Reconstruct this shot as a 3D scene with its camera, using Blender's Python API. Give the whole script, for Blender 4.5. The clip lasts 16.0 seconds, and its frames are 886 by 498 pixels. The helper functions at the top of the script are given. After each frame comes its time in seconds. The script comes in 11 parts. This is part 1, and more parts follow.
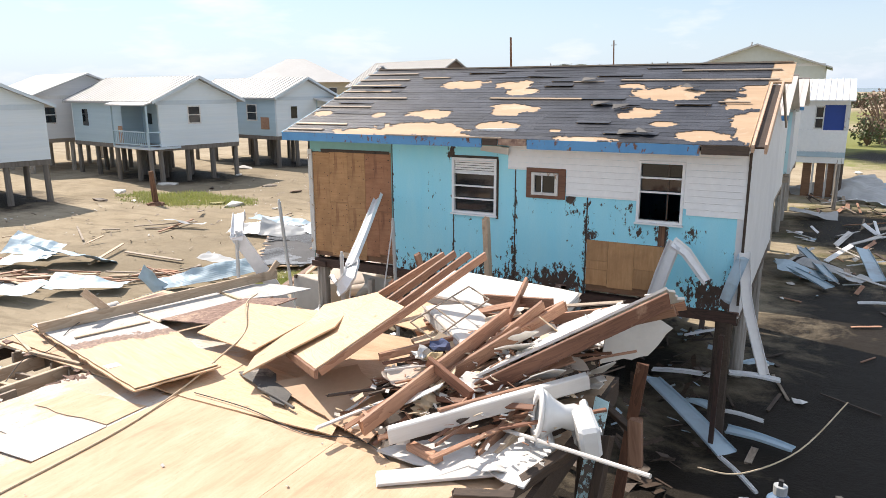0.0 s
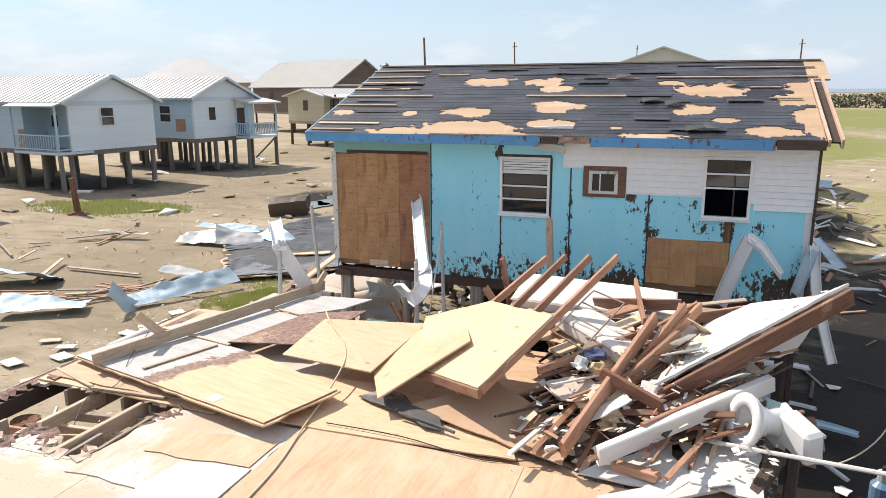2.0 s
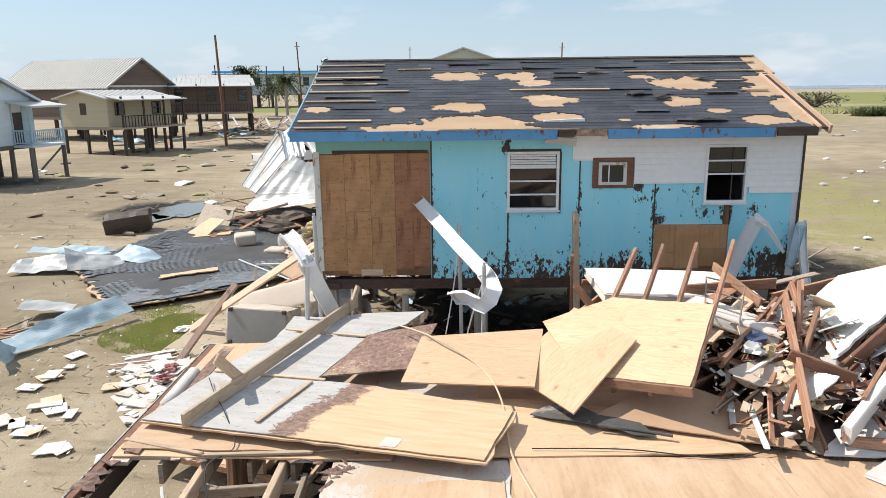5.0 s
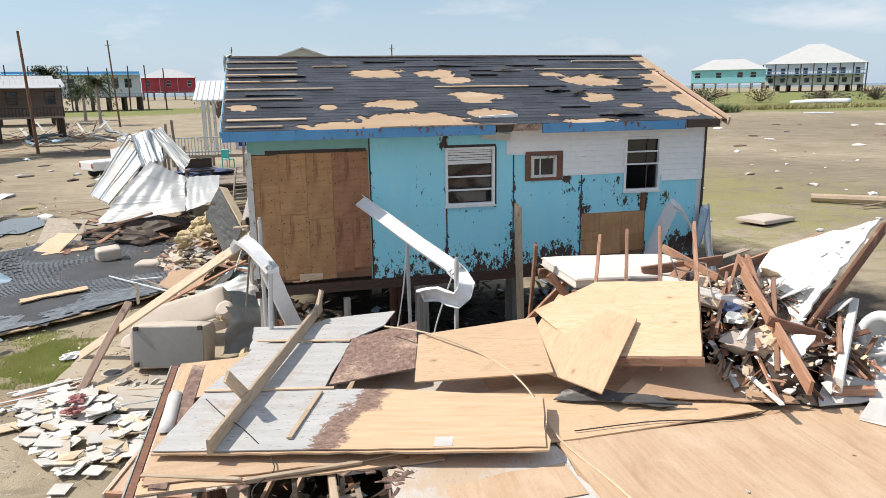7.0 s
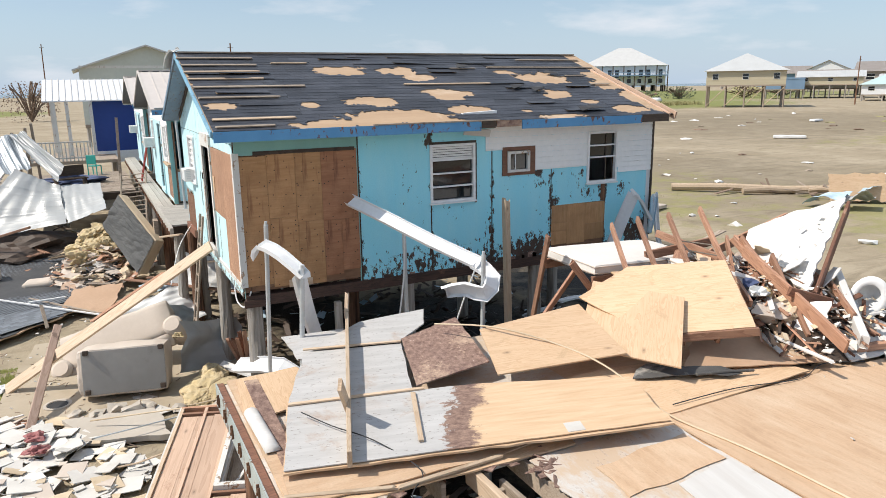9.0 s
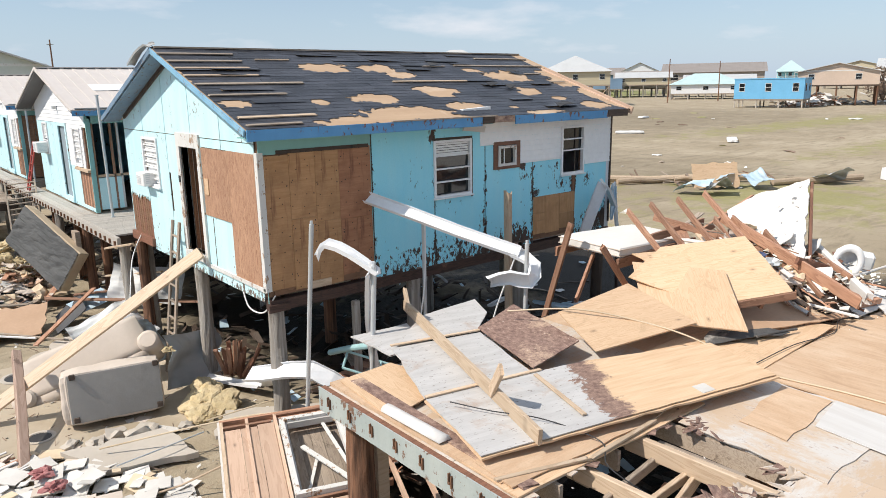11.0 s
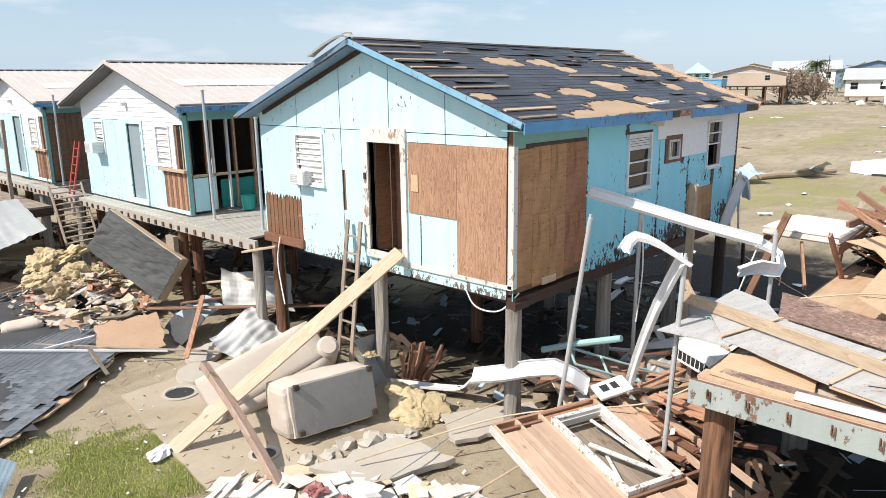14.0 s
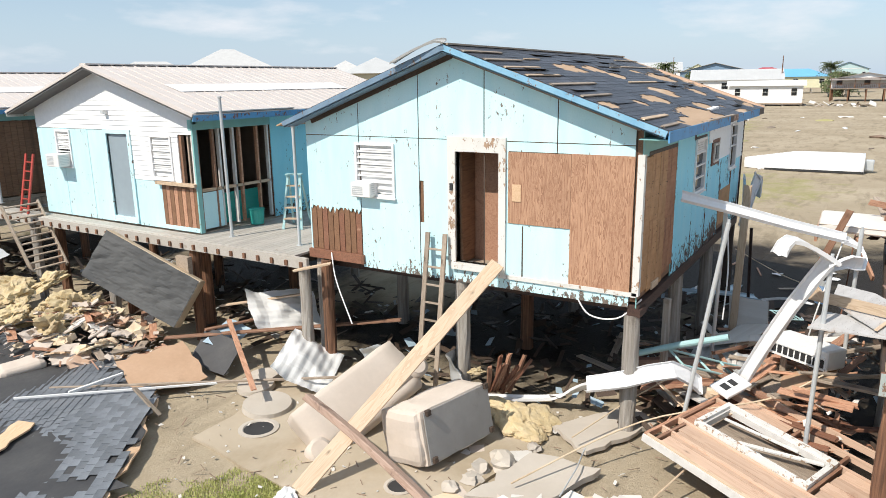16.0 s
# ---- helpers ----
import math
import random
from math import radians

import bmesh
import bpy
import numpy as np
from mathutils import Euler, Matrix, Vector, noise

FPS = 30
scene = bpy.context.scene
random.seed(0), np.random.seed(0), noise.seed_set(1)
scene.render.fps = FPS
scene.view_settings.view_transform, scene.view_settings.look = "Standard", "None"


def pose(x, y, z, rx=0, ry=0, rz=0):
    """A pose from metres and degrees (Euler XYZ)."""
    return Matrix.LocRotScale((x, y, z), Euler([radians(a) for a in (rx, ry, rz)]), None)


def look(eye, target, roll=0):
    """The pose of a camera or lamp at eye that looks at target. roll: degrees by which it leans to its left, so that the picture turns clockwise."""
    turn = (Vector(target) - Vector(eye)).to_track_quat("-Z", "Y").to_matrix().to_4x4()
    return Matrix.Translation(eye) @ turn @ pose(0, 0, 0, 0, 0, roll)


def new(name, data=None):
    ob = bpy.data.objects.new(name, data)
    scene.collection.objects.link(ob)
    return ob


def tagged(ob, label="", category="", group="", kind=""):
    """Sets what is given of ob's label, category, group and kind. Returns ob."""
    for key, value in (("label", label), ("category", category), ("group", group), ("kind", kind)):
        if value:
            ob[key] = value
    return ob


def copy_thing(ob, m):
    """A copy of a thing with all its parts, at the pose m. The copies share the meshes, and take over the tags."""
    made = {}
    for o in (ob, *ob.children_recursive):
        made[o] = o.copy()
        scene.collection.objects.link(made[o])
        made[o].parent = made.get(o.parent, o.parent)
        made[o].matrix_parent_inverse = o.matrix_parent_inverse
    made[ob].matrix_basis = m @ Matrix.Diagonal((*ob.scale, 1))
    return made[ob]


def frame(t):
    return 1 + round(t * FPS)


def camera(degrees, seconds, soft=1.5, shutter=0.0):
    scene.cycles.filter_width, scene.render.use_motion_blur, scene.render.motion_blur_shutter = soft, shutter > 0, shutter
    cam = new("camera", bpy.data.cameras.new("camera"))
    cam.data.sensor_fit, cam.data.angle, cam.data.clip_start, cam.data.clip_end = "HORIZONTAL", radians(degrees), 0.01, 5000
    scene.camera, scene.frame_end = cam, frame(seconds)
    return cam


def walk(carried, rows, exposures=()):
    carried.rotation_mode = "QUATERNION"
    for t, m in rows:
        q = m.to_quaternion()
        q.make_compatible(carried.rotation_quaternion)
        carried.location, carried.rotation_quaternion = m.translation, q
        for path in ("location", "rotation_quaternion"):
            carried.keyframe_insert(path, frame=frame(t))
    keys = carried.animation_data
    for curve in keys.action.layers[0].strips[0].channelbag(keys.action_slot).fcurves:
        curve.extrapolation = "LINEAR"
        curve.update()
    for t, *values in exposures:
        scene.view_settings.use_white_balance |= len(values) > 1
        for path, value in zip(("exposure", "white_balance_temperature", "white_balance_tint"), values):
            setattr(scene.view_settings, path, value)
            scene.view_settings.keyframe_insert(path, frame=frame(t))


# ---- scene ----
cam = camera(64.5, 16.0, soft=0.75)
METRES, EYE, TILT, LEAN, TURN = 24.0, 5.83, -0.27, -0.49, 28.6
ROWS = [
    (0.0, 0.0, 0.0, 0.0, -0.18, -12.6, 0.78),
    (0.5, -0.028, 0.0061, 0.0002, -2.24, -12.6, 0.8),
    (1.0, -0.0569, 0.0137, -0.0003, -4.36, -12.61, 0.8),
    (1.5, -0.0865, 0.0229, -0.0008, -6.61, -12.63, 0.8),
    (2.0, -0.1175, 0.0339, -0.0016, -9.02, -12.63, 0.8),
    (2.5, -0.1488, 0.0468, -0.0032, -11.93, -12.67, 0.85),
    (3.0, -0.1782, 0.0617, -0.0041, -14.84, -12.68, 0.88),
    (5.5, -0.2927, 0.1275, -0.0039, -31.38, -12.93, 1.28),
    (6.0, -0.3088, 0.1386, -0.0045, -35.19, -12.96, 1.33),
    (6.5, -0.3248, 0.1509, -0.0051, -38.83, -13.01, 1.35),
    (7.0, -0.3412, 0.1648, -0.0055, -41.86, -13.04, 1.36),
    (7.5, -0.3583, 0.1812, -0.0055, -44.51, -13.1, 1.36),
    (8.0, -0.3762, 0.2005, -0.0056, -47.73, -13.14, 1.35),
    (8.5, -0.3959, 0.2227, -0.0057, -51.16, -13.21, 1.35),
    (11.0, -0.4844, 0.3511, -0.0053, -68.49, -13.55, 1.34),
    (11.5, -0.4987, 0.3792, -0.006, -68.82, -13.58, 1.28),
    (12.0, -0.511, 0.4103, -0.0069, -70.19, -13.6, 1.22),
    (12.5, -0.5212, 0.4442, -0.0071, -72.15, -13.64, 1.2),
    (13.0, -0.5304, 0.4805, -0.0066, -73.66, -13.67, 1.18),
    (13.5, -0.5386, 0.5188, -0.0061, -74.76, -13.68, 1.15),
    (14.0, -0.5445, 0.5578, -0.006, -75.78, -13.65, 1.13),
    (14.5, -0.5492, 0.5973, -0.0064, -78.78, -13.65, 1.1),
    (15.0, -0.5533, 0.6385, -0.0044, -82.64, -13.68, 1.11),
    (15.5, -0.5552, 0.6801, -0.0016, -85.53, -13.74, 1.12),
    (16.0, -0.5548, 0.7221, 0.0021, -86.97, -13.85, 1.06),
]
walk(cam, [(t, pose(9.591, -11.781, EYE, TILT, LEAN, TURN) @ pose(METRES * x, METRES * y, METRES * z, 90 + pitch, roll, yaw)) for t, x, y, z, yaw, pitch, roll in ROWS],
     exposures=[(0.0, 0.47, 7000, 14), (1.5, 0.37, 6970, 14), (3.0, 0.28, 6850, 12), (7.0, 0.11, 6660, 10), (11.0, 0.07, 6630, 11), (12.5, 0.13, 6630, 11), (14.5, 0.24, 6640, 10), (16.0, 0.15, 6640, 10)])


# ---- world, sun ----
SUN_AZ, SUN_EL = 162.0, 48.5          # degrees: azimuth counted from +x towards +y
world = bpy.data.worlds.new("world")
scene.world = world
world.use_nodes = True
wn = world.node_tree
sky = wn.nodes.new("ShaderNodeTexSky")
sky.sky_type, sky.sun_disc = "NISHITA", False
sky.sun_elevation, sky.sun_rotation = radians(SUN_EL), radians(90 - SUN_AZ)
sky.air_density, sky.dust_density, sky.ozone_density = 1.0, 0.05, 1.6
SKY_STRENGTH = 0.112
# thin cloud veils, mixed into the sky by direction
tc = wn.nodes.new("ShaderNodeTexCoord")
mp = wn.nodes.new("ShaderNodeMapping")
mp.inputs["Scale"].default_value = (1.6, 1.6, 6.0)
cn = wn.nodes.new("ShaderNodeTexNoise")
cn.inputs["Scale"].default_value, cn.inputs["Detail"].default_value, cn.inputs["Roughness"].default_value = 2.2, 6, 0.6
cr = wn.nodes.new("ShaderNodeValToRGB")
cr.color_ramp.elements[0].position, cr.color_ramp.elements[1].position = 0.42, 0.82
cr.color_ramp.elements[0].color = (0.34, 0.34, 0.34, 1)
cr.color_ramp.elements[1].color = (0.75, 0.75, 0.75, 1)
sz = wn.nodes.new("ShaderNodeSeparateXYZ")
hz = wn.nodes.new("ShaderNodeMapRange")                # pale haze towards the horizon
hz.inputs["From Min"].default_value, hz.inputs["From Max"].default_value = 0.0, 0.22
hz.inputs["To Min"].default_value, hz.inputs["To Max"].default_value = 0.92, 0.0
mx = wn.nodes.new("ShaderNodeMath")
mx.operation = "MAXIMUM"
cm = wn.nodes.new("ShaderNodeMix")
cm.data_type = "RGBA"
hc = wn.nodes.new("ShaderNodeMapRange")                # the haze grows whiter aloft
hc.inputs["From Min"].default_value, hc.inputs["From Max"].default_value = 0.12, 0.55
veil = wn.nodes.new("ShaderNodeMix")
veil.data_type = "RGBA"
veil.inputs["A"].default_value = (3.9, 5.1, 6.65, 1)
veil.inputs["B"].default_value = (7.5, 8.4, 9.5, 1)
c2 = wn.nodes.new("ShaderNodeMix")                     # soft white clouds
c2.data_type = "RGBA"
c2.inputs["B"].default_value = (7.4, 7.6, 8.1, 1)
n2 = wn.nodes.new("ShaderNodeTexNoise")
n2.inputs["Scale"].default_value, n2.inputs["Detail"].default_value, n2.inputs["Roughness"].default_value = 3.2, 7, 0.55
r2 = wn.nodes.new("ShaderNodeValToRGB")
r2.color_ramp.elements[0].position, r2.color_ramp.elements[1].position = 0.53, 0.75
r2.color_ramp.elements[1].color = (0.7, 0.7, 0.7, 1)
bg = wn.nodes["Background"]
wn.links.new(tc.outputs["Generated"], mp.inputs["Vector"])
wn.links.new(mp.outputs["Vector"], cn.inputs["Vector"])
wn.links.new(cn.outputs["Fac"], cr.inputs["Fac"])
wn.links.new(tc.outputs["Generated"], sz.inputs[0])
wn.links.new(sz.outputs["Z"], hz.inputs["Value"])
wn.links.new(sz.outputs["Z"], hc.inputs["Value"])
wn.links.new(hc.outputs["Result"], veil.inputs["Factor"])
wn.links.new(veil.outputs["Result"], cm.inputs["B"])
wn.links.new(cr.outputs["Color"], mx.inputs[0])
wn.links.new(hz.outputs["Result"], mx.inputs[1])
wn.links.new(mx.outputs[0], cm.inputs["Factor"])
wn.links.new(sky.outputs["Color"], cm.inputs["A"])
wn.links.new(mp.outputs["Vector"], n2.inputs["Vector"])
wn.links.new(n2.outputs["Fac"], r2.inputs["Fac"])
wn.links.new(r2.outputs["Color"], c2.inputs["Factor"])
wn.links.new(cm.outputs["Result"], c2.inputs["A"])
wn.links.new(c2.outputs["Result"], bg.inputs["Color"])
bg.inputs["Strength"].default_value = SKY_STRENGTH

sun_data = bpy.data.lights.new("sun", "SUN")
sun_data.energy, sun_data.angle, sun_data.color = 4.8, radians(0.53), (1.0, 0.945, 0.855)
sun_dir = Vector((math.cos(radians(SUN_EL)) * math.cos(radians(SUN_AZ)), math.cos(radians(SUN_EL)) * math.sin(radians(SUN_AZ)), math.sin(radians(SUN_EL))))
new("sun", sun_data).matrix_world = look(sun_dir * 60, (0, 0, 0))


# ---- materials ----
def base_mat(name, rough=0.7, metal=0.0):
    m = bpy.data.materials.new(name)
    m.use_nodes = True
    nt = m.node_tree
    p = nt.nodes["Principled BSDF"]
    p.inputs["Roughness"].default_value, p.inputs["Metallic"].default_value = rough, metal
    return m, nt, p


def coords(nt, scale=(1, 1, 1), kind="Object"):
    t = nt.nodes.new("ShaderNodeTexCoord")
    k = nt.nodes.new("ShaderNodeMapping")
    k.inputs["Scale"].default_value = scale
    nt.links.new(t.outputs[kind], k.inputs["Vector"])
    return k.outputs["Vector"]


def noise_tex(nt, vec, scale, detail=5, rough=0.6, dist=0.0):
    n = nt.nodes.new("ShaderNodeTexNoise")
    n.inputs["Scale"].default_value, n.inputs["Detail"].default_value = scale, detail
    n.inputs["Roughness"].default_value, n.inputs["Distortion"].default_value = rough, dist
    nt.links.new(vec, n.inputs["Vector"])
    return n.outputs["Fac"]


def ramp(nt, fac, stops):
    r = nt.nodes.new("ShaderNodeValToRGB")
    e = r.color_ramp.elements
    while len(e) < len(stops):
        e.new(0.5)
    for k, (pos, col) in zip(e, stops):
        k.position = pos
        k.color = (*col, 1) if len(col) == 3 else col
    nt.links.new(fac, r.inputs["Fac"])
    return r.outputs["Color"]


def mix(nt, fac, a, b, mode="MIX"):
    m = nt.nodes.new("ShaderNodeMix")
    m.data_type, m.blend_type = "RGBA", mode
    for sock, v in (("Factor", fac), ("A", a), ("B", b)):
        if isinstance(v, (int, float)):
            m.inputs[sock].default_value = v
        elif isinstance(v, tuple):
            m.inputs[sock].default_value = (*v, 1)
        else:
            nt.links.new(v, m.inputs[sock])
    return m.outputs["Result"]


def maths(nt, op, a, b=None):
    n = nt.nodes.new("ShaderNodeMath")
    n.operation = op
    for i, v in enumerate((a, b)):
        if v is None:
            continue
        if isinstance(v, (int, float)):
            n.inputs[i].default_value = v
        else:
            nt.links.new(v, n.inputs[i])
    return n.outputs[0]


def bumped(nt, p, height, strength=0.3, dist=0.01):
    b = nt.nodes.new("ShaderNodeBump")
    b.inputs["Strength"].default_value, b.inputs["Distance"].default_value = strength, dist
    nt.links.new(height, b.inputs["Height"])
    nt.links.new(b.outputs["Normal"], p.inputs["Normal"])


def vary(nt, col, amount):
    """Each object a little lighter or darker."""
    o = nt.nodes.new("ShaderNodeObjectInfo")
    f = maths(nt, "MULTIPLY_ADD", o.outputs["Random"], 2 * amount)
    f.node.inputs[2].default_value = 1 - amount
    h = nt.nodes.new("ShaderNodeHueSaturation")
    nt.links.new(f, h.inputs["Value"])
    nt.links.new(col, h.inputs["Color"])
    return h.outputs["Color"]


def plain(name, a, b, scale=6.0, rough=0.7, bump=0.25, metal=0.0, stretch=(1, 1, 1), var=0.08, dirt=None, dirt_amount=0.55):
    """Two tones by fine and coarse noise, with dirt blotches and a fine relief."""
    m, nt, p = base_mat(name, rough, metal)
    v = coords(nt, stretch)
    fine, coarse = noise_tex(nt, v, scale * 6, 6, 0.65), noise_tex(nt, v, scale * 0.6, 4, 0.55)
    col = mix(nt, ramp(nt, coarse, [(0.32, (0, 0, 0)), (0.68, (1, 1, 1))]), a, b)
    col = mix(nt, ramp(nt, fine, [(0.3, (0, 0, 0)), (0.75, (0.35, 0.35, 0.35))]), col, tuple(c * 0.75 for c in a))
    if dirt:
        d = noise_tex(nt, coords(nt), scale * 0.35, 7, 0.7, 0.4)
        col = mix(nt, ramp(nt, d, [(dirt_amount, (0, 0, 0)), (min(dirt_amount + 0.14, 0.99), (0.85, 0.85, 0.85))]), col, dirt)
    nt.links.new(vary(nt, col, var), p.inputs["Base Color"])
    bumped(nt, p, fine, bump)
    return m


def wood(name, light, dark, rings=9.0, rough=0.65, var=0.12, knots=True, stain=None, stain_at=0.62):
    """Grain along local x, with knots and stains."""
    m, nt, p = base_mat(name, rough)
    v = coords(nt, (0.35, 3.2, 3.2))
    warp = noise_tex(nt, v, 2.0, 4, 0.55, 1.2)
    grain = noise_tex(nt, coords(nt, (1.2, 28, 28)), 2.2, 5, 0.6)
    lines = maths(nt, "FRACT", maths(nt, "MULTIPLY", warp, rings))
    col = mix(nt, ramp(nt, lines, [(0.0, (0, 0, 0)), (0.55, (0.35, 0.35, 0.35)), (0.92, (1, 1, 1)), (1.0, (0.1, 0.1, 0.1))]), light, dark)
    col = mix(nt, ramp(nt, grain, [(0.35, (0, 0, 0)), (0.8, (0.5, 0.5, 0.5))]), col, dark)
    if knots:
        k = nt.nodes.new("ShaderNodeTexVoronoi")
        k.voronoi_dimensions = "2D"
        k.inputs["Scale"].default_value = 1.0
        nt.links.new(coords(nt, (0.95, 1.9, 0.05)), k.inputs["Vector"])
        col = mix(nt, ramp(nt, k.outputs["Distance"], [(0.014, (0.85, 0.85, 0.85)), (0.024, (0.45, 0.45, 0.45)), (0.04, (0.28, 0.28, 0.28)), (0.065, (0, 0, 0))]), col, tuple(c * 0.42 for c in dark))
    big = noise_tex(nt, coords(nt), 0.9, 5, 0.6)
    col = mix(nt, ramp(nt, big, [(0.35, (0, 0, 0)), (0.75, (0.3, 0.3, 0.3))]), col, tuple(0.8 * c for c in dark))
    if stain:
        s = noise_tex(nt, coords(nt, (1, 1.4, 1.4)), 1.5, 8, 0.72, 0.5)
        col = mix(nt, ramp(nt, s, [(stain_at, (0, 0, 0)), (stain_at + 0.07, (0.9, 0.9, 0.9))]), col, stain)
    nt.links.new(vary(nt, col, var), p.inputs["Base Color"])
    bumped(nt, p, grain, 0.35, 0.006)
    return m


def peel(name, paint, under, amount=0.64, fade=None, low=None, scale=3.2, hot=(), damp=0.13, var=0.035):
    """Old paint that flakes in spots and runs, more so in a damp band between the two heights of low and round the spots (x, z, half x, half z, strength) of hot."""
    m, nt, p = base_mat(name, 0.62)
    v = coords(nt)
    chips = noise_tex(nt, coords(nt, (1, 1, 0.55)), scale * 3.4, 9, 0.72, 0.15)
    regions = noise_tex(nt, v, scale * 0.42, 3, 0.5)
    amt = maths(nt, "ADD", maths(nt, "MULTIPLY", chips, 0.72), maths(nt, "MULTIPLY", regions, 0.28))
    if low:
        g = nt.nodes.new("ShaderNodeNewGeometry")
        s = nt.nodes.new("ShaderNodeSeparateXYZ")
        nt.links.new(g.outputs["Position"], s.inputs[0])
        r = nt.nodes.new("ShaderNodeMapRange")
        r.inputs["From Min"].default_value, r.inputs["From Max"].default_value = low
        r.inputs["To Min"].default_value, r.inputs["To Max"].default_value = damp, 0.0
        nt.links.new(s.outputs["Z"], r.inputs["Value"])
        amt = maths(nt, "ADD", amt, r.outputs["Result"])
    for cx, cz, rx, rz, w in hot:
        a = maths(nt, "MULTIPLY", maths(nt, "SUBTRACT", s.outputs["X"], cx), 1 / rx)
        b = maths(nt, "MULTIPLY", maths(nt, "SUBTRACT", s.outputs["Z"], cz), 1 / rz)
        d = maths(nt, "ADD", maths(nt, "MULTIPLY", a, a), maths(nt, "MULTIPLY", b, b))
        amt = maths(nt, "ADD", amt, maths(nt, "MULTIPLY", maths(nt, "MAXIMUM", maths(nt, "SUBTRACT", 1.0, d), 0.0), w))
    mask = ramp(nt, amt, [(amount - 0.004, (0, 0, 0)), (amount + 0.012, (1, 1, 1))])
    tone = ramp(nt, noise_tex(nt, coords(nt, (1.2, 1.2, 0.25)), 2.4, 5, 0.6), [(0.3, paint), (0.72, fade or tuple(min(1, c * 1.12) for c in paint))])
    fine = noise_tex(nt, v, 45, 4, 0.6)
    tone = mix(nt, ramp(nt, fine, [(0.35, (0, 0, 0)), (0.8, (0.22, 0.22, 0.22))]), tone, tuple(c * 0.7 for c in paint))
    rust = ramp(nt, noise_tex(nt, v, 9, 4, 0.6), [(0.35, under), (0.7, tuple(min(1, c * 1.9) for c in under))])
    nt.links.new(vary(nt, mix(nt, mask, tone, rust), var), p.inputs["Base Color"])
    bumped(nt, p, maths(nt, "SUBTRACT", maths(nt, "MULTIPLY", fine, 0.15), mask), 0.5, 0.004)
    return m


def boarded(name, light, dark, run):
    """Sheet plywood on a wall: faint grain, water runs down local x, dark nail spots."""
    m, nt, p = base_mat(name, 0.7)
    grain = noise_tex(nt, coords(nt, (9, 0.9, 1)), 2.2, 6, 0.65, 0.6)
    blotch = noise_tex(nt, coords(nt), 2.2, 6, 0.65, 0.4)
    col = mix(nt, ramp(nt, grain, [(0.34, (0, 0, 0)), (0.7, (1, 1, 1))]), light, dark)
    col = mix(nt, ramp(nt, blotch, [(0.42, (0, 0, 0)), (0.66, (0.6, 0.6, 0.6))]), col, tuple(0.72 * c for c in dark))
    runs = noise_tex(nt, coords(nt, (0.32, 5.2, 1)), 1.7, 7, 0.68, 0.35)
    col = mix(nt, ramp(nt, runs, [(0.55, (0, 0, 0)), (0.66, (0.82, 0.82, 0.82))]), col, run)
    nails = nt.nodes.new("ShaderNodeTexVoronoi")
    nails.voronoi_dimensions = "2D"
    nails.inputs["Scale"].default_value, nails.inputs["Randomness"].default_value = 1.0, 0.55
    nt.links.new(coords(nt, (5.2, 4.4, 1)), nails.inputs["Vector"])
    col = mix(nt, ramp(nt, nails.outputs["Distance"], [(0.035, (0.85, 0.85, 0.85)), (0.06, (0, 0, 0))]), col, (0.05, 0.03, 0.02))
    nt.links.new(vary(nt, col, 0.10), p.inputs["Base Color"])
    bumped(nt, p, grain, 0.3, 0.005)
    return m


def floor_ply(name, a, b, streak, pale):
    """Bare subfloor plywood: long streaks of grain, scuffs, pale and brown blotches."""
    m, nt, p = base_mat(name, 0.72)
    long_grain = noise_tex(nt, coords(nt, (0.45, 7.5, 1)), 2.0, 7, 0.68, 0.5)
    patch = noise_tex(nt, coords(nt, (0.8, 1.7, 1)), 1.3, 7, 0.66, 0.5)
    scuff = noise_tex(nt, coords(nt, (2.2, 9, 1)), 3.1, 8, 0.75, 0.8)
    fine = noise_tex(nt, coords(nt), 42, 5, 0.65)
    col = mix(nt, ramp(nt, long_grain, [(0.36, (0, 0, 0)), (0.66, (1, 1, 1))]), a, b)
    col = mix(nt, ramp(nt, patch, [(0.45, (0, 0, 0)), (0.72, (0.7, 0.7, 0.7))]), col, pale)
    col = mix(nt, ramp(nt, patch, [(0.30, (0.6, 0.6, 0.6)), (0.42, (0, 0, 0))]), col, streak)
    col = mix(nt, ramp(nt, scuff, [(0.57, (0, 0, 0)), (0.68, (0.65, 0.65, 0.65))]), col, streak)
    col = mix(nt, ramp(nt, fine, [(0.4, (0, 0, 0)), (0.8, (0.3, 0.3, 0.3))]), col, tuple(0.6 * c for c in a))
    nt.links.new(vary(nt, col, 0.05), p.inputs["Base Color"])
    bumped(nt, p, scuff, 0.35, 0.005)
    return m


PLY = wood("plywood", (0.675, 0.485, 0.32), (0.545, 0.36, 0.215), 9.0, var=0.09, stain=(0.47, 0.325, 0.195), stain_at=0.585)
PLY_BARE = floor_ply("weathered plywood", (0.565, 0.39, 0.255), (0.475, 0.315, 0.195), (0.36, 0.23, 0.14), (0.66, 0.515, 0.375))
ROOFPLY = plain("weathered roof sheathing", (0.43, 0.29, 0.18), (0.51, 0.36, 0.235), 2.2, 0.7, 0.3, stretch=(0.5, 3, 3), var=0.05, dirt=(0.60, 0.48, 0.36), dirt_amount=0.56)
PLY_RED = boarded("red stained wall plywood", (0.41, 0.20, 0.105), (0.30, 0.13, 0.065), (0.135, 0.052, 0.03))
PLY_WALL = boarded("tan wall plywood", (0.52, 0.295, 0.142), (0.405, 0.212, 0.092), (0.19, 0.075, 0.035))
